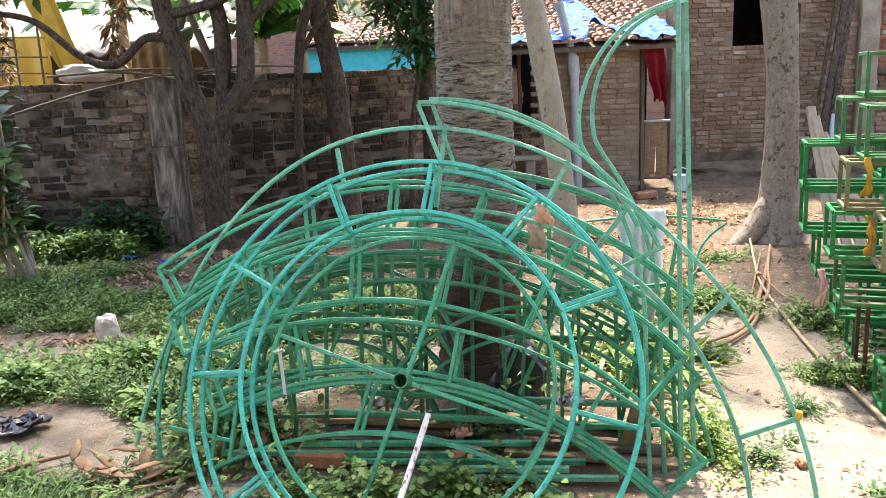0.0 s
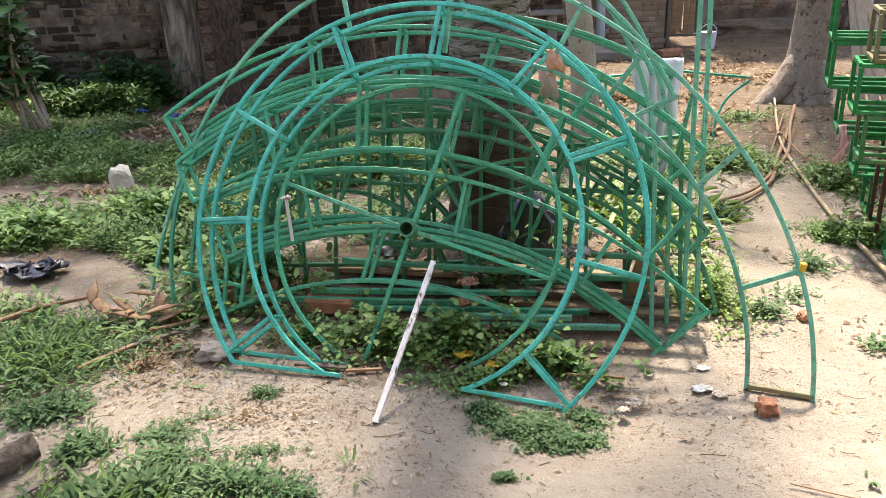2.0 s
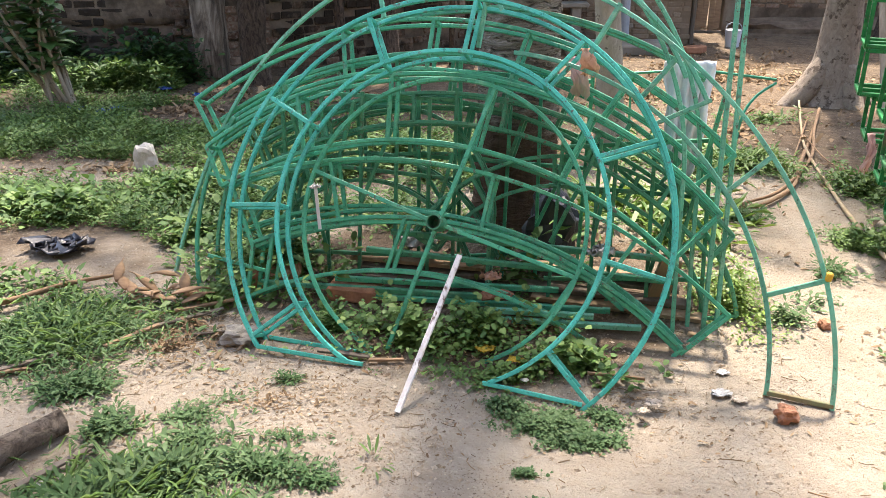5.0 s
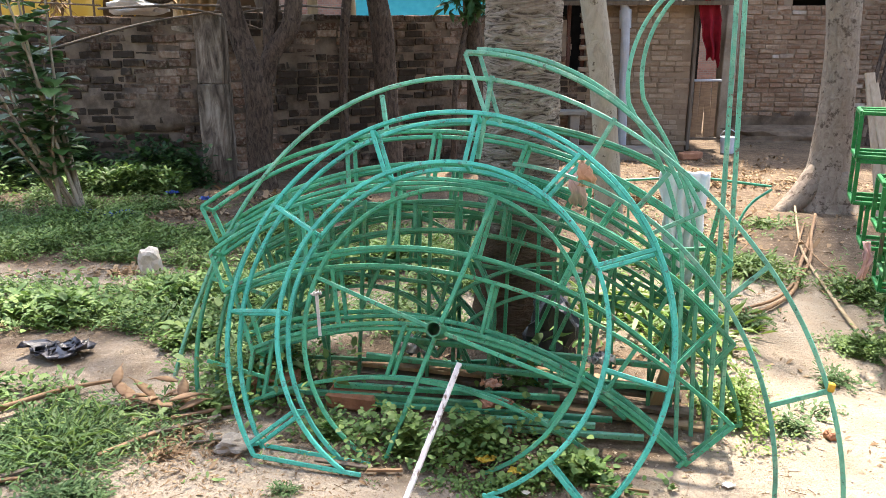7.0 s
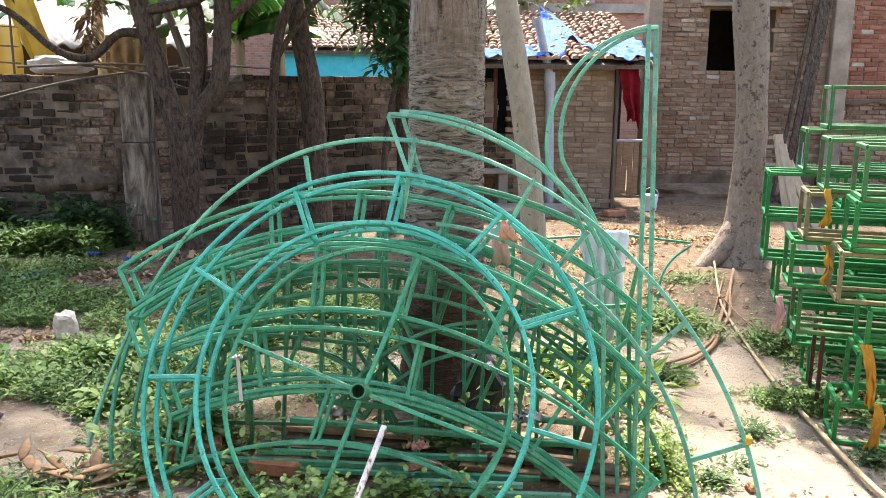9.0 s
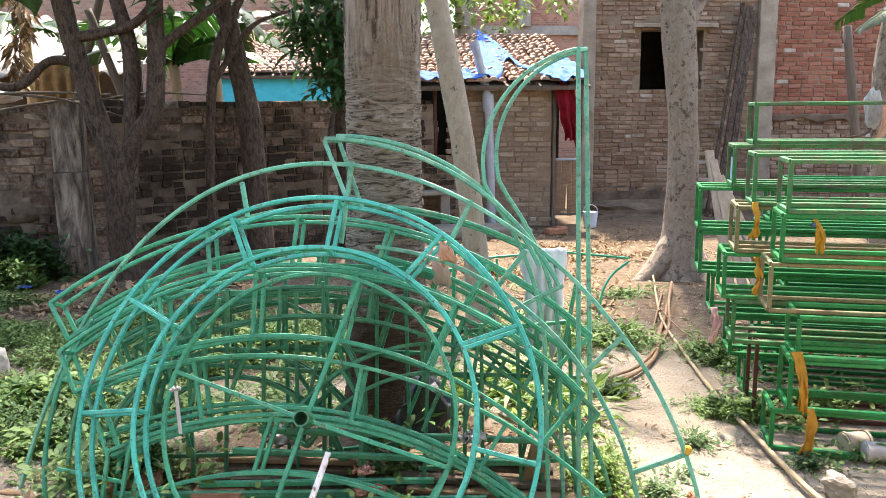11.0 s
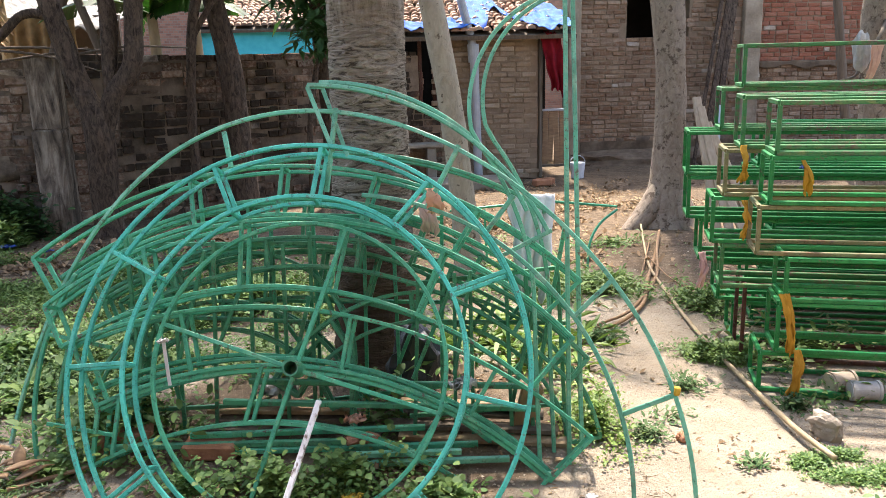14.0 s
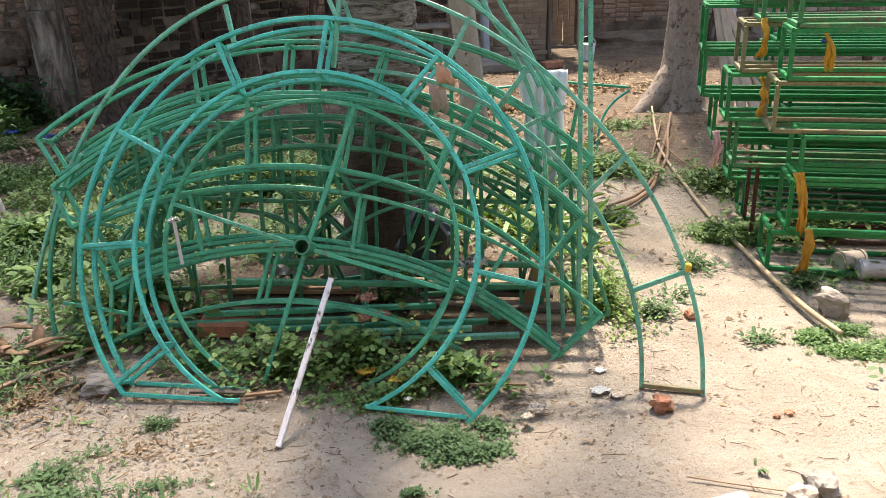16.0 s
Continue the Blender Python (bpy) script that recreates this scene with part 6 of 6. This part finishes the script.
def shrub():
    """Milkweed: several bare stems with rosettes of broad leaves."""
    w = thing("shrub", "tall milkweed shrub with broad grey-green leaves", "shrub", (-3.5, 6.4, 0))
    rnd = random.Random(5)
    verts, faces = [], []
    for k in range(12):
        a = rnd.uniform(0, 6.28)
        top = Vector((-3.72 + rnd.uniform(-0.65, 0.4), 6.35 + rnd.uniform(-0.4, 0.35), rnd.uniform(0.8, 2.0)))
        base = Vector((-3.5 + rnd.uniform(-0.15, 0.12), 6.4 + rnd.uniform(-0.1, 0.1), 0))
        pts = smooth_path([base, lerp(base, top, 0.5) + Vector((0.05 * math.cos(a), 0.05 * math.sin(a), 0)), top], 14)
        bm = bmesh.new()
        limb(bm, pts, [0.018 - 0.0008 * i for i in range(15)], 7)
        part("stem", bm, MAT_TANTREE, w, smooth=True)
        for i in range(4, 15):
            p = pts[i]
            for q in range(5 if i == 14 else rnd.choice((2, 3, 3))):
                b = rnd.uniform(0, 6.28)
                fwd = Vector((math.cos(b), math.sin(b), rnd.uniform(-0.1, 0.7))).normalized()
                side = fwd.cross(Vector((0, 0, 1))).normalized()
                up = side.cross(fwd)
                l = rnd.uniform(0.10, 0.20)
                wd = l * 0.42
                kk = len(verts)
                for t in (0.0, 0.3, 0.65, 1.0):
                    ww = wd * (0.25, 0.85, 1.0, 0.0)[(0.0, 0.3, 0.65, 1.0).index(t)]
                    c = p + fwd * (l * t + 0.02) - up * (0.25 * l * t * t)
                    verts += [tuple(c - side * ww + up * ww * 0.3), tuple(c), tuple(c + side * ww + up * ww * 0.3)]
                for r in range(3):
                    m = kk + r * 3
                    faces += [(m, m + 1, m + 4, m + 3), (m + 1, m + 2, m + 5, m + 4)]
    part("leaves", raw(verts, faces, "leaves"), MAT_LEAF_SHRUB, w, smooth=True)


shrub()

# ---- low plants ----


def field(name, label, patches, mat, seed, keep=None, category="weeds", clump=1.0):
    """Small plants as single leaves. A patch: x, y, rx, ry, plants, leaves each, leaf length, height, width ratio."""
    rg = np.random.default_rng(seed)
    P, F, S, L, W = [], [], [], [], []
    for x, y, rx, ry, count, per, leaf, height, wide in patches:
        a, r = rg.uniform(0, 6.283, count), np.minimum(np.abs(rg.normal(0, 0.72, count)), 1.7)
        px, py = x + rx * r * np.cos(a), y + ry * r * np.sin(a)
        stray = rg.normal(0, 0.2, count)
        ok = np.array([clump * noise.noise(Vector((u * 2.2, v * 2.2, seed))) + 0.5 * noise.noise(Vector((u * 7, v * 7, seed))) + 0.35 * noise.noise(Vector((u * 19, v * 19, seed))) > -0.02 + 0.35 * (q - 0.5) + g and (keep is None or keep(u, v)) for u, v, q, g in zip(px, py, r, stray)], bool)
        px, py = px[ok], py[ok]
        n = len(px)
        if n == 0:
            continue
        size = rg.uniform(0.55, 1.3, n)
        gz = np.array([ground_z(u, v) for u, v in zip(px, py)])
        for _ in range(per):
            b = rg.uniform(0, 6.283, n)
            h = rg.uniform(0.0, 1.0, n) ** 1.8 * height * size
            sp = leaf * 1.1 * rg.uniform(0, 1, n)
            P.append(np.stack([px + np.cos(b) * sp, py + np.sin(b) * sp, gz + h], 1))
            el = rg.uniform(-0.3, 0.9, n)
            F.append(np.stack([np.cos(b) * np.cos(el), np.sin(b) * np.cos(el), np.sin(el)], 1))
            t = rg.uniform(-0.5, 0.5, n)
            S.append(np.stack([-np.sin(b), np.cos(b), t], 1))
            l = leaf * size * rg.uniform(0.6, 1.2, n)
            L.append(l)
            W.append(l * wide * 0.5)
    P, F, S, L, W = (np.concatenate(q) for q in (P, F, S, L, W))
    L, W = L[:, None], W[:, None]
    up = np.array([0, 0, 0.12])
    leaf6 = np.stack([P, P + F * L * 0.28 + S * W * 0.85 + up * W, P + F * L * 0.66 + S * W * 0.8 + up * W, P + F * L - [0, 0, 0.15] * L,
                      P + F * L * 0.66 - S * W * 0.8 + up * W, P + F * L * 0.28 - S * W * 0.85 + up * W], 1)
    n = len(P)
    me = bpy.data.meshes.new(name)
    me.vertices.add(n * 6)
    me.vertices.foreach_set("co", leaf6.reshape(-1).astype(np.float32))
    me.loops.add(n * 6)
    me.loops.foreach_set("vertex_index", np.arange(n * 6, dtype=np.int32))
    me.polygons.add(n)
    me.polygons.foreach_set("loop_start", np.arange(0, n * 6, 6, dtype=np.int32))
    me.update(calc_edges=True)
    me.validate()
    return tagged(part(name, me, mat), label, category, kind="stuff")


def open_ground(x, y):
    """Where plants grow at the side of the yard: not on the bare sand tongue nor in the rubbish."""
    if ((x + 2.15) / 0.55) ** 2 + ((y - 3.42) / 0.34) ** 2 < 1 or (x < -2.1 and 3.1 < y < 3.7):
        return False
    if ((x + 2.75) / 0.95) ** 2 + ((y - 4.74) / 0.24) ** 2 < 1 or ((x + 2.3) / 0.5) ** 2 + ((y - 6.2) / 0.45) ** 2 < 1:
        return False
    return not (x > -2.9 and y > 6.7)


field("grass", "green herbs and grass over the side of the yard",
      [(-2.9, 5.6, 2.6, 2.1, 38000, 6, 0.036, 0.08, 0.34), (-4.6, 5.2, 1.8, 2.2, 12000, 6, 0.045, 0.10, 0.34), (-1.3, 4.2, 1.1, 0.95, 12000, 7, 0.034, 0.08, 0.4), (-0.6, 5.0, 1.2, 1.0, 5000, 6, 0.055, 0.12, 0.3),
       (-2.6, 2.95, 0.9, 0.3, 3000, 6, 0.05, 0.08, 0.4), (-3.4, 7.3, 1.4, 0.45, 3000, 7, 0.07, 0.2, 0.3)], MAT_LEAF_WEED, 3, open_ground, "grass")
field("broad_weeds", "broad-leaved weeds at the yard's side",
      [(-2.3, 4.0, 0.55, 0.3, 700, 7, 0.055, 0.09, 0.65), (-1.75, 4.2, 0.45, 0.35, 600, 8, 0.05, 0.11, 0.55), (-3.3, 7.5, 0.9, 0.3, 260, 8, 0.10, 0.25, 0.5), (-1.5, 3.6, 0.3, 0.3, 200, 8, 0.06, 0.10, 0.5)], MAT_LEAF_WEED, 5, open_ground, "weeds")
field("wall_foot_weeds", "dark climbing weeds over the foot of the boundary wall", [(-4.2, 7.72, 1.1, 0.13, 1500, 9, 0.07, 0.42, 0.6), (-3.1, 7.62, 0.35, 0.14, 420, 9, 0.07, 0.35, 0.6), (-5.4, 7.6, 0.9, 0.2, 700, 9, 0.08, 0.5, 0.6)], MAT_LEAF_DARK, 6)
field("creeping_herbs", "low creeping green herbs on the sand",
      [(-1.72, 2.66, 0.46, 0.30, 3600, 8, 0.034, 0.04, 0.24), (-1.3, 2.25, 0.14, 0.13, 200, 7, 0.024, 0.03, 0.4), (-0.95, 2.18, 0.14, 0.06, 220, 6, 0.02, 0.02, 0.35),
       (-0.68, 2.33, 0.05, 0.03, 50, 6, 0.022, 0.025, 0.25),
       (1.12, 1.82, 0.10, 0.06, 160, 7, 0.025, 0.04, 0.5), (1.35, 3.0, 0.12, 0.08, 70, 6, 0.03, 0.04, 0.4), (1.2, 2.85, 0.14, 0.12, 130, 6, 0.03, 0.05, 0.4), (1.55, 3.3, 0.1, 0.1, 70, 6, 0.035, 0.05, 0.3), (1.5, 2.55, 0.06, 0.05, 30, 5, 0.03, 0.03, 0.4),
       (1.95, 3.02, 0.16, 0.1, 160, 6, 0.03, 0.05, 0.4), (1.35, 4.0, 0.25, 0.2, 160, 6, 0.04, 0.06, 0.3), (1.85, 2.1, 0.06, 0.1, 60, 6, 0.035, 0.07, 0.5)], MAT_LEAF_GROUND, 7)
field("sprawling_herbs", "grey-green sprawling herbs with narrow leaves on trodden sand",
      [(-0.92, 1.80, 0.24, 0.14, 900, 8, 0.042, 0.035, 0.26), (-1.1, 1.66, 0.24, 0.14, 700, 8, 0.048, 0.04, 0.26), (-0.66, 1.84, 0.18, 0.09, 650, 8, 0.026, 0.025, 0.32), (-0.9, 1.98, 0.14, 0.05, 260, 7, 0.02, 0.02, 0.35),
       (-0.75, 1.62, 0.2, 0.08, 420, 8, 0.028, 0.03, 0.35), (-0.48, 1.80, 0.10, 0.04, 130, 7, 0.02, 0.02, 0.35), (-0.62, 2.0, 0.16, 0.04, 90, 6, 0.016, 0.014, 0.4), (-1.0, 2.1, 0.16, 0.07, 240, 7, 0.02, 0.02, 0.35),
       (-1.2, 2.02, 0.08, 0.12, 240, 7, 0.03, 0.035, 0.35), (-1.42, 2.25, 0.15, 0.12, 420, 7, 0.03, 0.03, 0.35), (-0.3, 1.62, 0.1, 0.03, 60, 6, 0.016, 0.014, 0.4)], MAT_LEAF_GROUND, 8, None, "weeds", 0.35)
field("long_blades", "single long grass blades in the sand",
      [(-1.0, 1.72, 0.36, 0.2, 420, 5, 0.075, 0.03, 0.1), (-1.6, 2.6, 0.4, 0.3, 500, 5, 0.09, 0.04, 0.1), (-0.33, 1.9, 0.012, 0.012, 4, 4, 0.05, 0.03, 0.16), (0.55, 1.66, 0.02, 0.02, 5, 4, 0.05, 0.03, 0.16)], MAT_LEAF_WEED, 10, None, "grass", 0.3)
field("yellow_mat", "yellow-green mat of tiny leaves under the pole's end",
      [(1.72, 2.55, 0.085, 0.06, 2600, 6, 0.011, 0.012, 0.7), (1.80, 2.42, 0.10, 0.07, 3200, 6, 0.011, 0.012, 0.7), (1.95, 2.42, 0.14, 0.07, 3000, 6, 0.011, 0.012, 0.7), (1.86, 2.58, 0.08, 0.06, 1300, 6, 0.011, 0.012, 0.7)], MAT_LEAF_WEED, 14, None, "weeds", 0.1)
field("small_mat", "dense low mat of tiny dark leaves at the ring's foot",
      [(0.24, 2.16, 0.17, 0.075, 3600, 7, 0.013, 0.02, 0.7), (0.30, 2.08, 0.11, 0.045, 1500, 7, 0.013, 0.018, 0.7), (0.40, 2.2, 0.07, 0.05, 500, 7, 0.013, 0.02, 0.7), (0.08, 2.24, 0.08, 0.04, 500, 7, 0.014, 0.02, 0.7),
       (0.12, 1.885, 0.04, 0.02, 170, 7, 0.011, 0.014, 0.7), (0.205, 1.70, 0.055, 0.045, 420, 7, 0.013, 0.018, 0.75), (0.10, 1.68, 0.025, 0.04, 60, 6, 0.011, 0.012, 0.7)], MAT_LEAF_GROUND, 12, None, "weeds", 0.15)
field("heap_weeds", "heart-leaved weeds growing under the heap",
      [(-0.28, 2.62, 0.36, 0.15, 700, 8, 0.028, 0.13, 0.8), (0.0, 2.62, 0.28, 0.14, 520, 8, 0.028, 0.12, 0.8), (0.34, 2.48, 0.3, 0.12, 260, 8, 0.034, 0.07, 0.75), (-0.6, 2.72, 0.25, 0.12, 180, 8, 0.03, 0.06, 0.6), (0.1, 2.4, 0.3, 0.1, 380, 7, 0.02, 0.03, 0.6), (0.15, 3.15, 0.4, 0.2, 40, 9, 0.06, 0.22, 0.5),
       (-0.9, 3.2, 0.4, 0.3, 420, 9, 0.05, 0.18, 0.5), (-1.15, 2.92, 0.12, 0.08, 70, 8, 0.04, 0.06, 0.5)], MAT_LEAF_WEED, 9)
field("yellow_weeds", "sunlit yellow-green weeds beside the heap",
      [(1.02, 2.98, 0.16, 0.30, 620, 10, 0.02, 0.12, 0.6), (0.86, 3.7, 0.3, 0.3, 160, 8, 0.06, 0.16, 0.3), (0.8, 3.95, 0.4, 0.25, 260, 7, 0.17, 0.12, 0.14)], MAT_LEAF_BRIGHT, 11)
field("back_grass", "tufts of grass on the sand further back",
      [(1.86, 3.66, 0.16, 0.13, 1500, 8, 0.022, 0.04, 0.55), (1.98, 3.6, 0.1, 0.12, 600, 8, 0.022, 0.04, 0.55), (1.75, 4.95, 0.5, 0.25, 700, 7, 0.05, 0.09, 0.25), (2.2, 4.5, 0.25, 0.4, 500, 7, 0.05, 0.09, 0.3), (1.2, 4.9, 0.4, 0.5, 500, 6, 0.09, 0.16, 0.16), (2.35, 3.6, 0.5, 0.3, 400, 7, 0.05, 0.08, 0.4), (2.2, 6.2, 0.4, 0.3, 130, 6, 0.05, 0.06, 0.3),
       (2.5, 3.05, 0.5, 0.12, 260, 7, 0.04, 0.08, 0.4)], MAT_LEAF_WEED, 13)
field("dry_leaf_litter", "fallen dry leaves and chips over the earth",
      [(2.4, 8.2, 1.8, 1.5, 8500, 1, 0.05, 0.02, 0.5), (1.4, 7.2, 1.2, 0.8, 3200, 1, 0.05, 0.02, 0.5), (-1.9, 7.1, 0.9, 0.5, 500, 1, 0.10, 0.02, 0.4), (-2.35, 4.75, 0.6, 0.22, 300, 2, 0.05, 0.02, 0.45), (-2.4, 6.4, 0.5, 0.4, 700, 1, 0.07, 0.02, 0.4), (1.9, 5.9, 0.9, 0.8, 500, 1, 0.08, 0.01, 0.4), (-1.2, 2.7, 0.4, 0.25, 420, 1, 0.04, 0.01, 0.35),
       (0.5, 2.3, 1.1, 0.6, 800, 1, 0.02, 0.006, 0.35), (-0.7, 2.2, 0.7, 0.4, 1500, 1, 0.018, 0.008, 0.4), (-1.2, 2.55, 0.35, 0.25, 900, 1, 0.03, 0.015, 0.3), (3.2, 4.9, 1.1, 0.8, 2200, 1, 0.07, 0.02, 0.4), (1.5, 2.6, 0.8, 0.9, 420, 1, 0.028, 0.006, 0.35), (0.1, 2.75, 0.8, 0.3, 450, 1, 0.04, 0.015, 0.4), (0.6, 3.6, 1.0, 0.6, 350, 1, 0.06, 0.01, 0.4), (-3.6, 4.0, 1.6, 1.6, 400, 1, 0.06, 0.03, 0.4)], MAT_DRYLEAF, 15, None, "leaf litter")


def scatter_twigs():
    """Dry twigs and straws lying on the sand."""
    rnd = random.Random(77)
    verts, faces = [], []
    for x, y, rx, ry, n in ((1.2, 2.5, 0.9, 0.9, 150), (0.5, 1.9, 1.2, 0.4, 90), (-0.7, 2.3, 0.9, 0.5, 260), (2.0, 5.3, 0.8, 1.3, 200), (-2.4, 4.75, 0.7, 0.3, 80), (0.6, 2.35, 0.5, 0.2, 60), (-1.3, 2.6, 0.4, 0.4, 90)):
        for _ in range(n):
            a, l, w = rnd.uniform(0, 6.283), rnd.uniform(0.012, 0.03) + 0.06 * rnd.random() ** 4, rnd.uniform(0.0006, 0.0014)
            px, py = x + rnd.uniform(-rx, rx), y + rnd.uniform(-ry, ry)
            z = ground_z(px, py) + 0.003
            d, s = Vector((math.cos(a), math.sin(a), rnd.uniform(-0.02, 0.12))), Vector((-math.sin(a), math.cos(a), 0))
            k = len(verts)
            bend = s * l * rnd.uniform(-0.15, 0.15)
            for f in (0.0, 0.5, 1.0):
                c = Vector((px, py, z)) + d * l * f + bend * (1 - abs(2 * f - 1))
                verts += [tuple(c - s * w), tuple(c + s * w), tuple(c + Vector((0, 0, 2 * w)))]
            for r in (0, 3):
                for q in range(3):
                    faces.append((k + r + q, k + r + (q + 1) % 3, k + r + 3 + (q + 1) % 3, k + r + 3 + q))
    tagged(part("twigs", raw(verts, faces, "twigs"), MAT_DRYLEAF), "dry twigs and straw scattered on the sand", "twigs", kind="stuff")


def scatter_pebbles():
    """Grit and crumbs of earth."""
    rnd = random.Random(78)
    verts, faces = [], []
    for x, y, rx, ry, n in ((0.6, 2.2, 1.2, 0.6, 1500), (-0.8, 2.2, 0.7, 0.5, 2600), (1.6, 3.2, 0.7, 1.0, 700), (0.6, 2.45, 0.5, 0.2, 400), (-2.1, 3.5, 0.6, 0.4, 300), (2.0, 5.2, 0.9, 1.3, 500)):
        for _ in range(n):
            px, py = x + rx * rnd.uniform(-1, 1), y + ry * rnd.uniform(-1, 1)
            r = 0.0022 + 0.009 * rnd.random() ** 5
            z = ground_z(px, py)
            k = len(verts)
            for dx, dy, dz in ((1, 0, 0.2), (0.2, 1, 0), (-1, 0.1, 0.2), (-0.1, -1, 0), (0.1, 0, 0.9)):
                verts.append((px + r * (dx + rnd.uniform(-0.3, 0.3)), py + r * (dy + rnd.uniform(-0.3, 0.3)), z + r * (dz + 0.1)))
            for q in range(4):
                faces.append((k + q, k + (q + 1) % 4, k + 4))
    tagged(part("grit", raw(verts, faces, "grit"), MAT_GRIT), "small clods and pebbles on the sand", "grit", kind="stuff")


scatter_twigs()
scatter_pebbles()


def palm_crown():
    """The trunk's crown, out of view, added high over the heap to dapple the sand: long feathered fronds."""
    palm = [o for o in scene.objects if o.get("label", "").startswith("thick grey palm")][0]
    rnd = random.Random(8)
    verts, faces = [], []
    for k in range(14):
        a = rnd.uniform(0, 6.283)
        l = rnd.uniform(1.9, 2.9)
        rise = rnd.uniform(0.1, 1.1)
        for i in range(46):
            f = 0.08 + 0.92 * i / 45
            c = Vector((0.18 + math.cos(a) * l * f, 3.85 + math.sin(a) * l * f, 8.3 + rise * f * 1.4 - 1.3 * f * f))
            d = Vector((math.cos(a), math.sin(a), 0))
            s = Vector((-math.sin(a), math.cos(a), 0))
            for q in (-1, 1):
                t = (d * 0.45 + s * q + Vector((0, 0, rnd.uniform(-0.7, 0.0)))).normalized()
                ll = 0.6 * math.sin(min(1, f + 0.15) * 2.9) + 0.08
                n = len(verts)
                w = d * 0.023
                verts += [tuple(c - w), tuple(c + w), tuple(c + t * ll * 0.6 + w), tuple(c + t * ll), tuple(c + t * ll * 0.6 - w)]
                faces += [(n, n + 1, n + 2, n + 4), (n + 4, n + 2, n + 3)]
    part("crown", raw(verts, faces, "crown"), MAT_LEAF_DARK, palm)
    bm = bmesh.new()
    limb(bm, [(0.205, 3.85, 7.9), (0.21, 3.85, 8.4)], [0.125, 0.10], 20)
    part("crown_shaft", bm, MAT_PALM, palm, smooth=True)


palm_crown()

# ---- bricks of the walls, last ----
HOLES = ((0.29, 2.79), (0.89, 2.78), (2.03, 2.84), (1.91, 1.97))
lay_bricks(wall_boundary, (-11, 8.0), (-2.86, 8.0), 0.56, 1.64, MAT_BRICK_OLD, "old", 0.083, 0.225, 0.1, near=lambda s, z: s > 4.2 and z > 0.9, jit=1.7, halves=0.4, proud=0.016)
lay_bricks(wall_boundary, (-11, 8.0), (-2.86, 8.0), 0.30, 0.56, MAT_BRICK_OLD, "old", 0.083, 0.225, 0.1, jit=1.8, halves=0.45, proud=0.012)
lay_bricks(wall_back, (-2.62, 8.12), (1.0, 10.3), 0.0, 1.62, MAT_BRICK_OLD, "old2", 0.083, 0.225, 0.1, near=lambda s, z: s < 2.2 and z > 0.4, jit=1.7, halves=0.4, proud=0.016)
lay_bricks(wall_house, (3.42, HOUSE_Y), (5.88, HOUSE_Y), 0.30, 4.2, MAT_BRICK_TAN, "tan", 0.065, 0.19, 0.1, halves=0.2, proud=0.016, near=lambda s, z: 0.3 < z < 2.6, jit=0.9,
           skip=lambda s, z: (0.66 < s < 1.68 and 1.77 < z < 2.645) or min(math.hypot(s - a, z - b) for a, b in HOLES) < 0.06)
lay_bricks(wall_house_red, (6.12, HOUSE_Y + 0.05), (12, HOUSE_Y + 0.05), 1.40, 4.2, MAT_BRICK_RED, "red", 0.065, 0.19, 0.1, near=lambda s, z: s < 2.4 and z < 2.9, proud=0.014, jit=0.7, halves=0.15)
lay_bricks(wall_house_red, (6.12, HOUSE_Y + 0.05), (12, HOUSE_Y + 0.05), 0.0, 1.34, MAT_BRICK_TAN, "redlow", 0.065, 0.19, 0.1, proud=0.02, jit=1.0, halves=0.3)
lay_bricks(wall_shed, (1.22, SHED_Y), (2.5, SHED_Y), 0.0, 1.8, MAT_BRICK_SHED, "shed", 0.065, 0.19, 0.1, near=lambda s, z: True, jit=0.8, proud=0.010, halves=0.15)
lay_bricks(wall_shed_low, (0.3, SHED_Y), (1.22, SHED_Y), 0.0, 0.95, MAT_BRICK_OLD, "shedlow", 0.08, 0.23, 0.1, near=lambda s, z: True, jit=0.35)
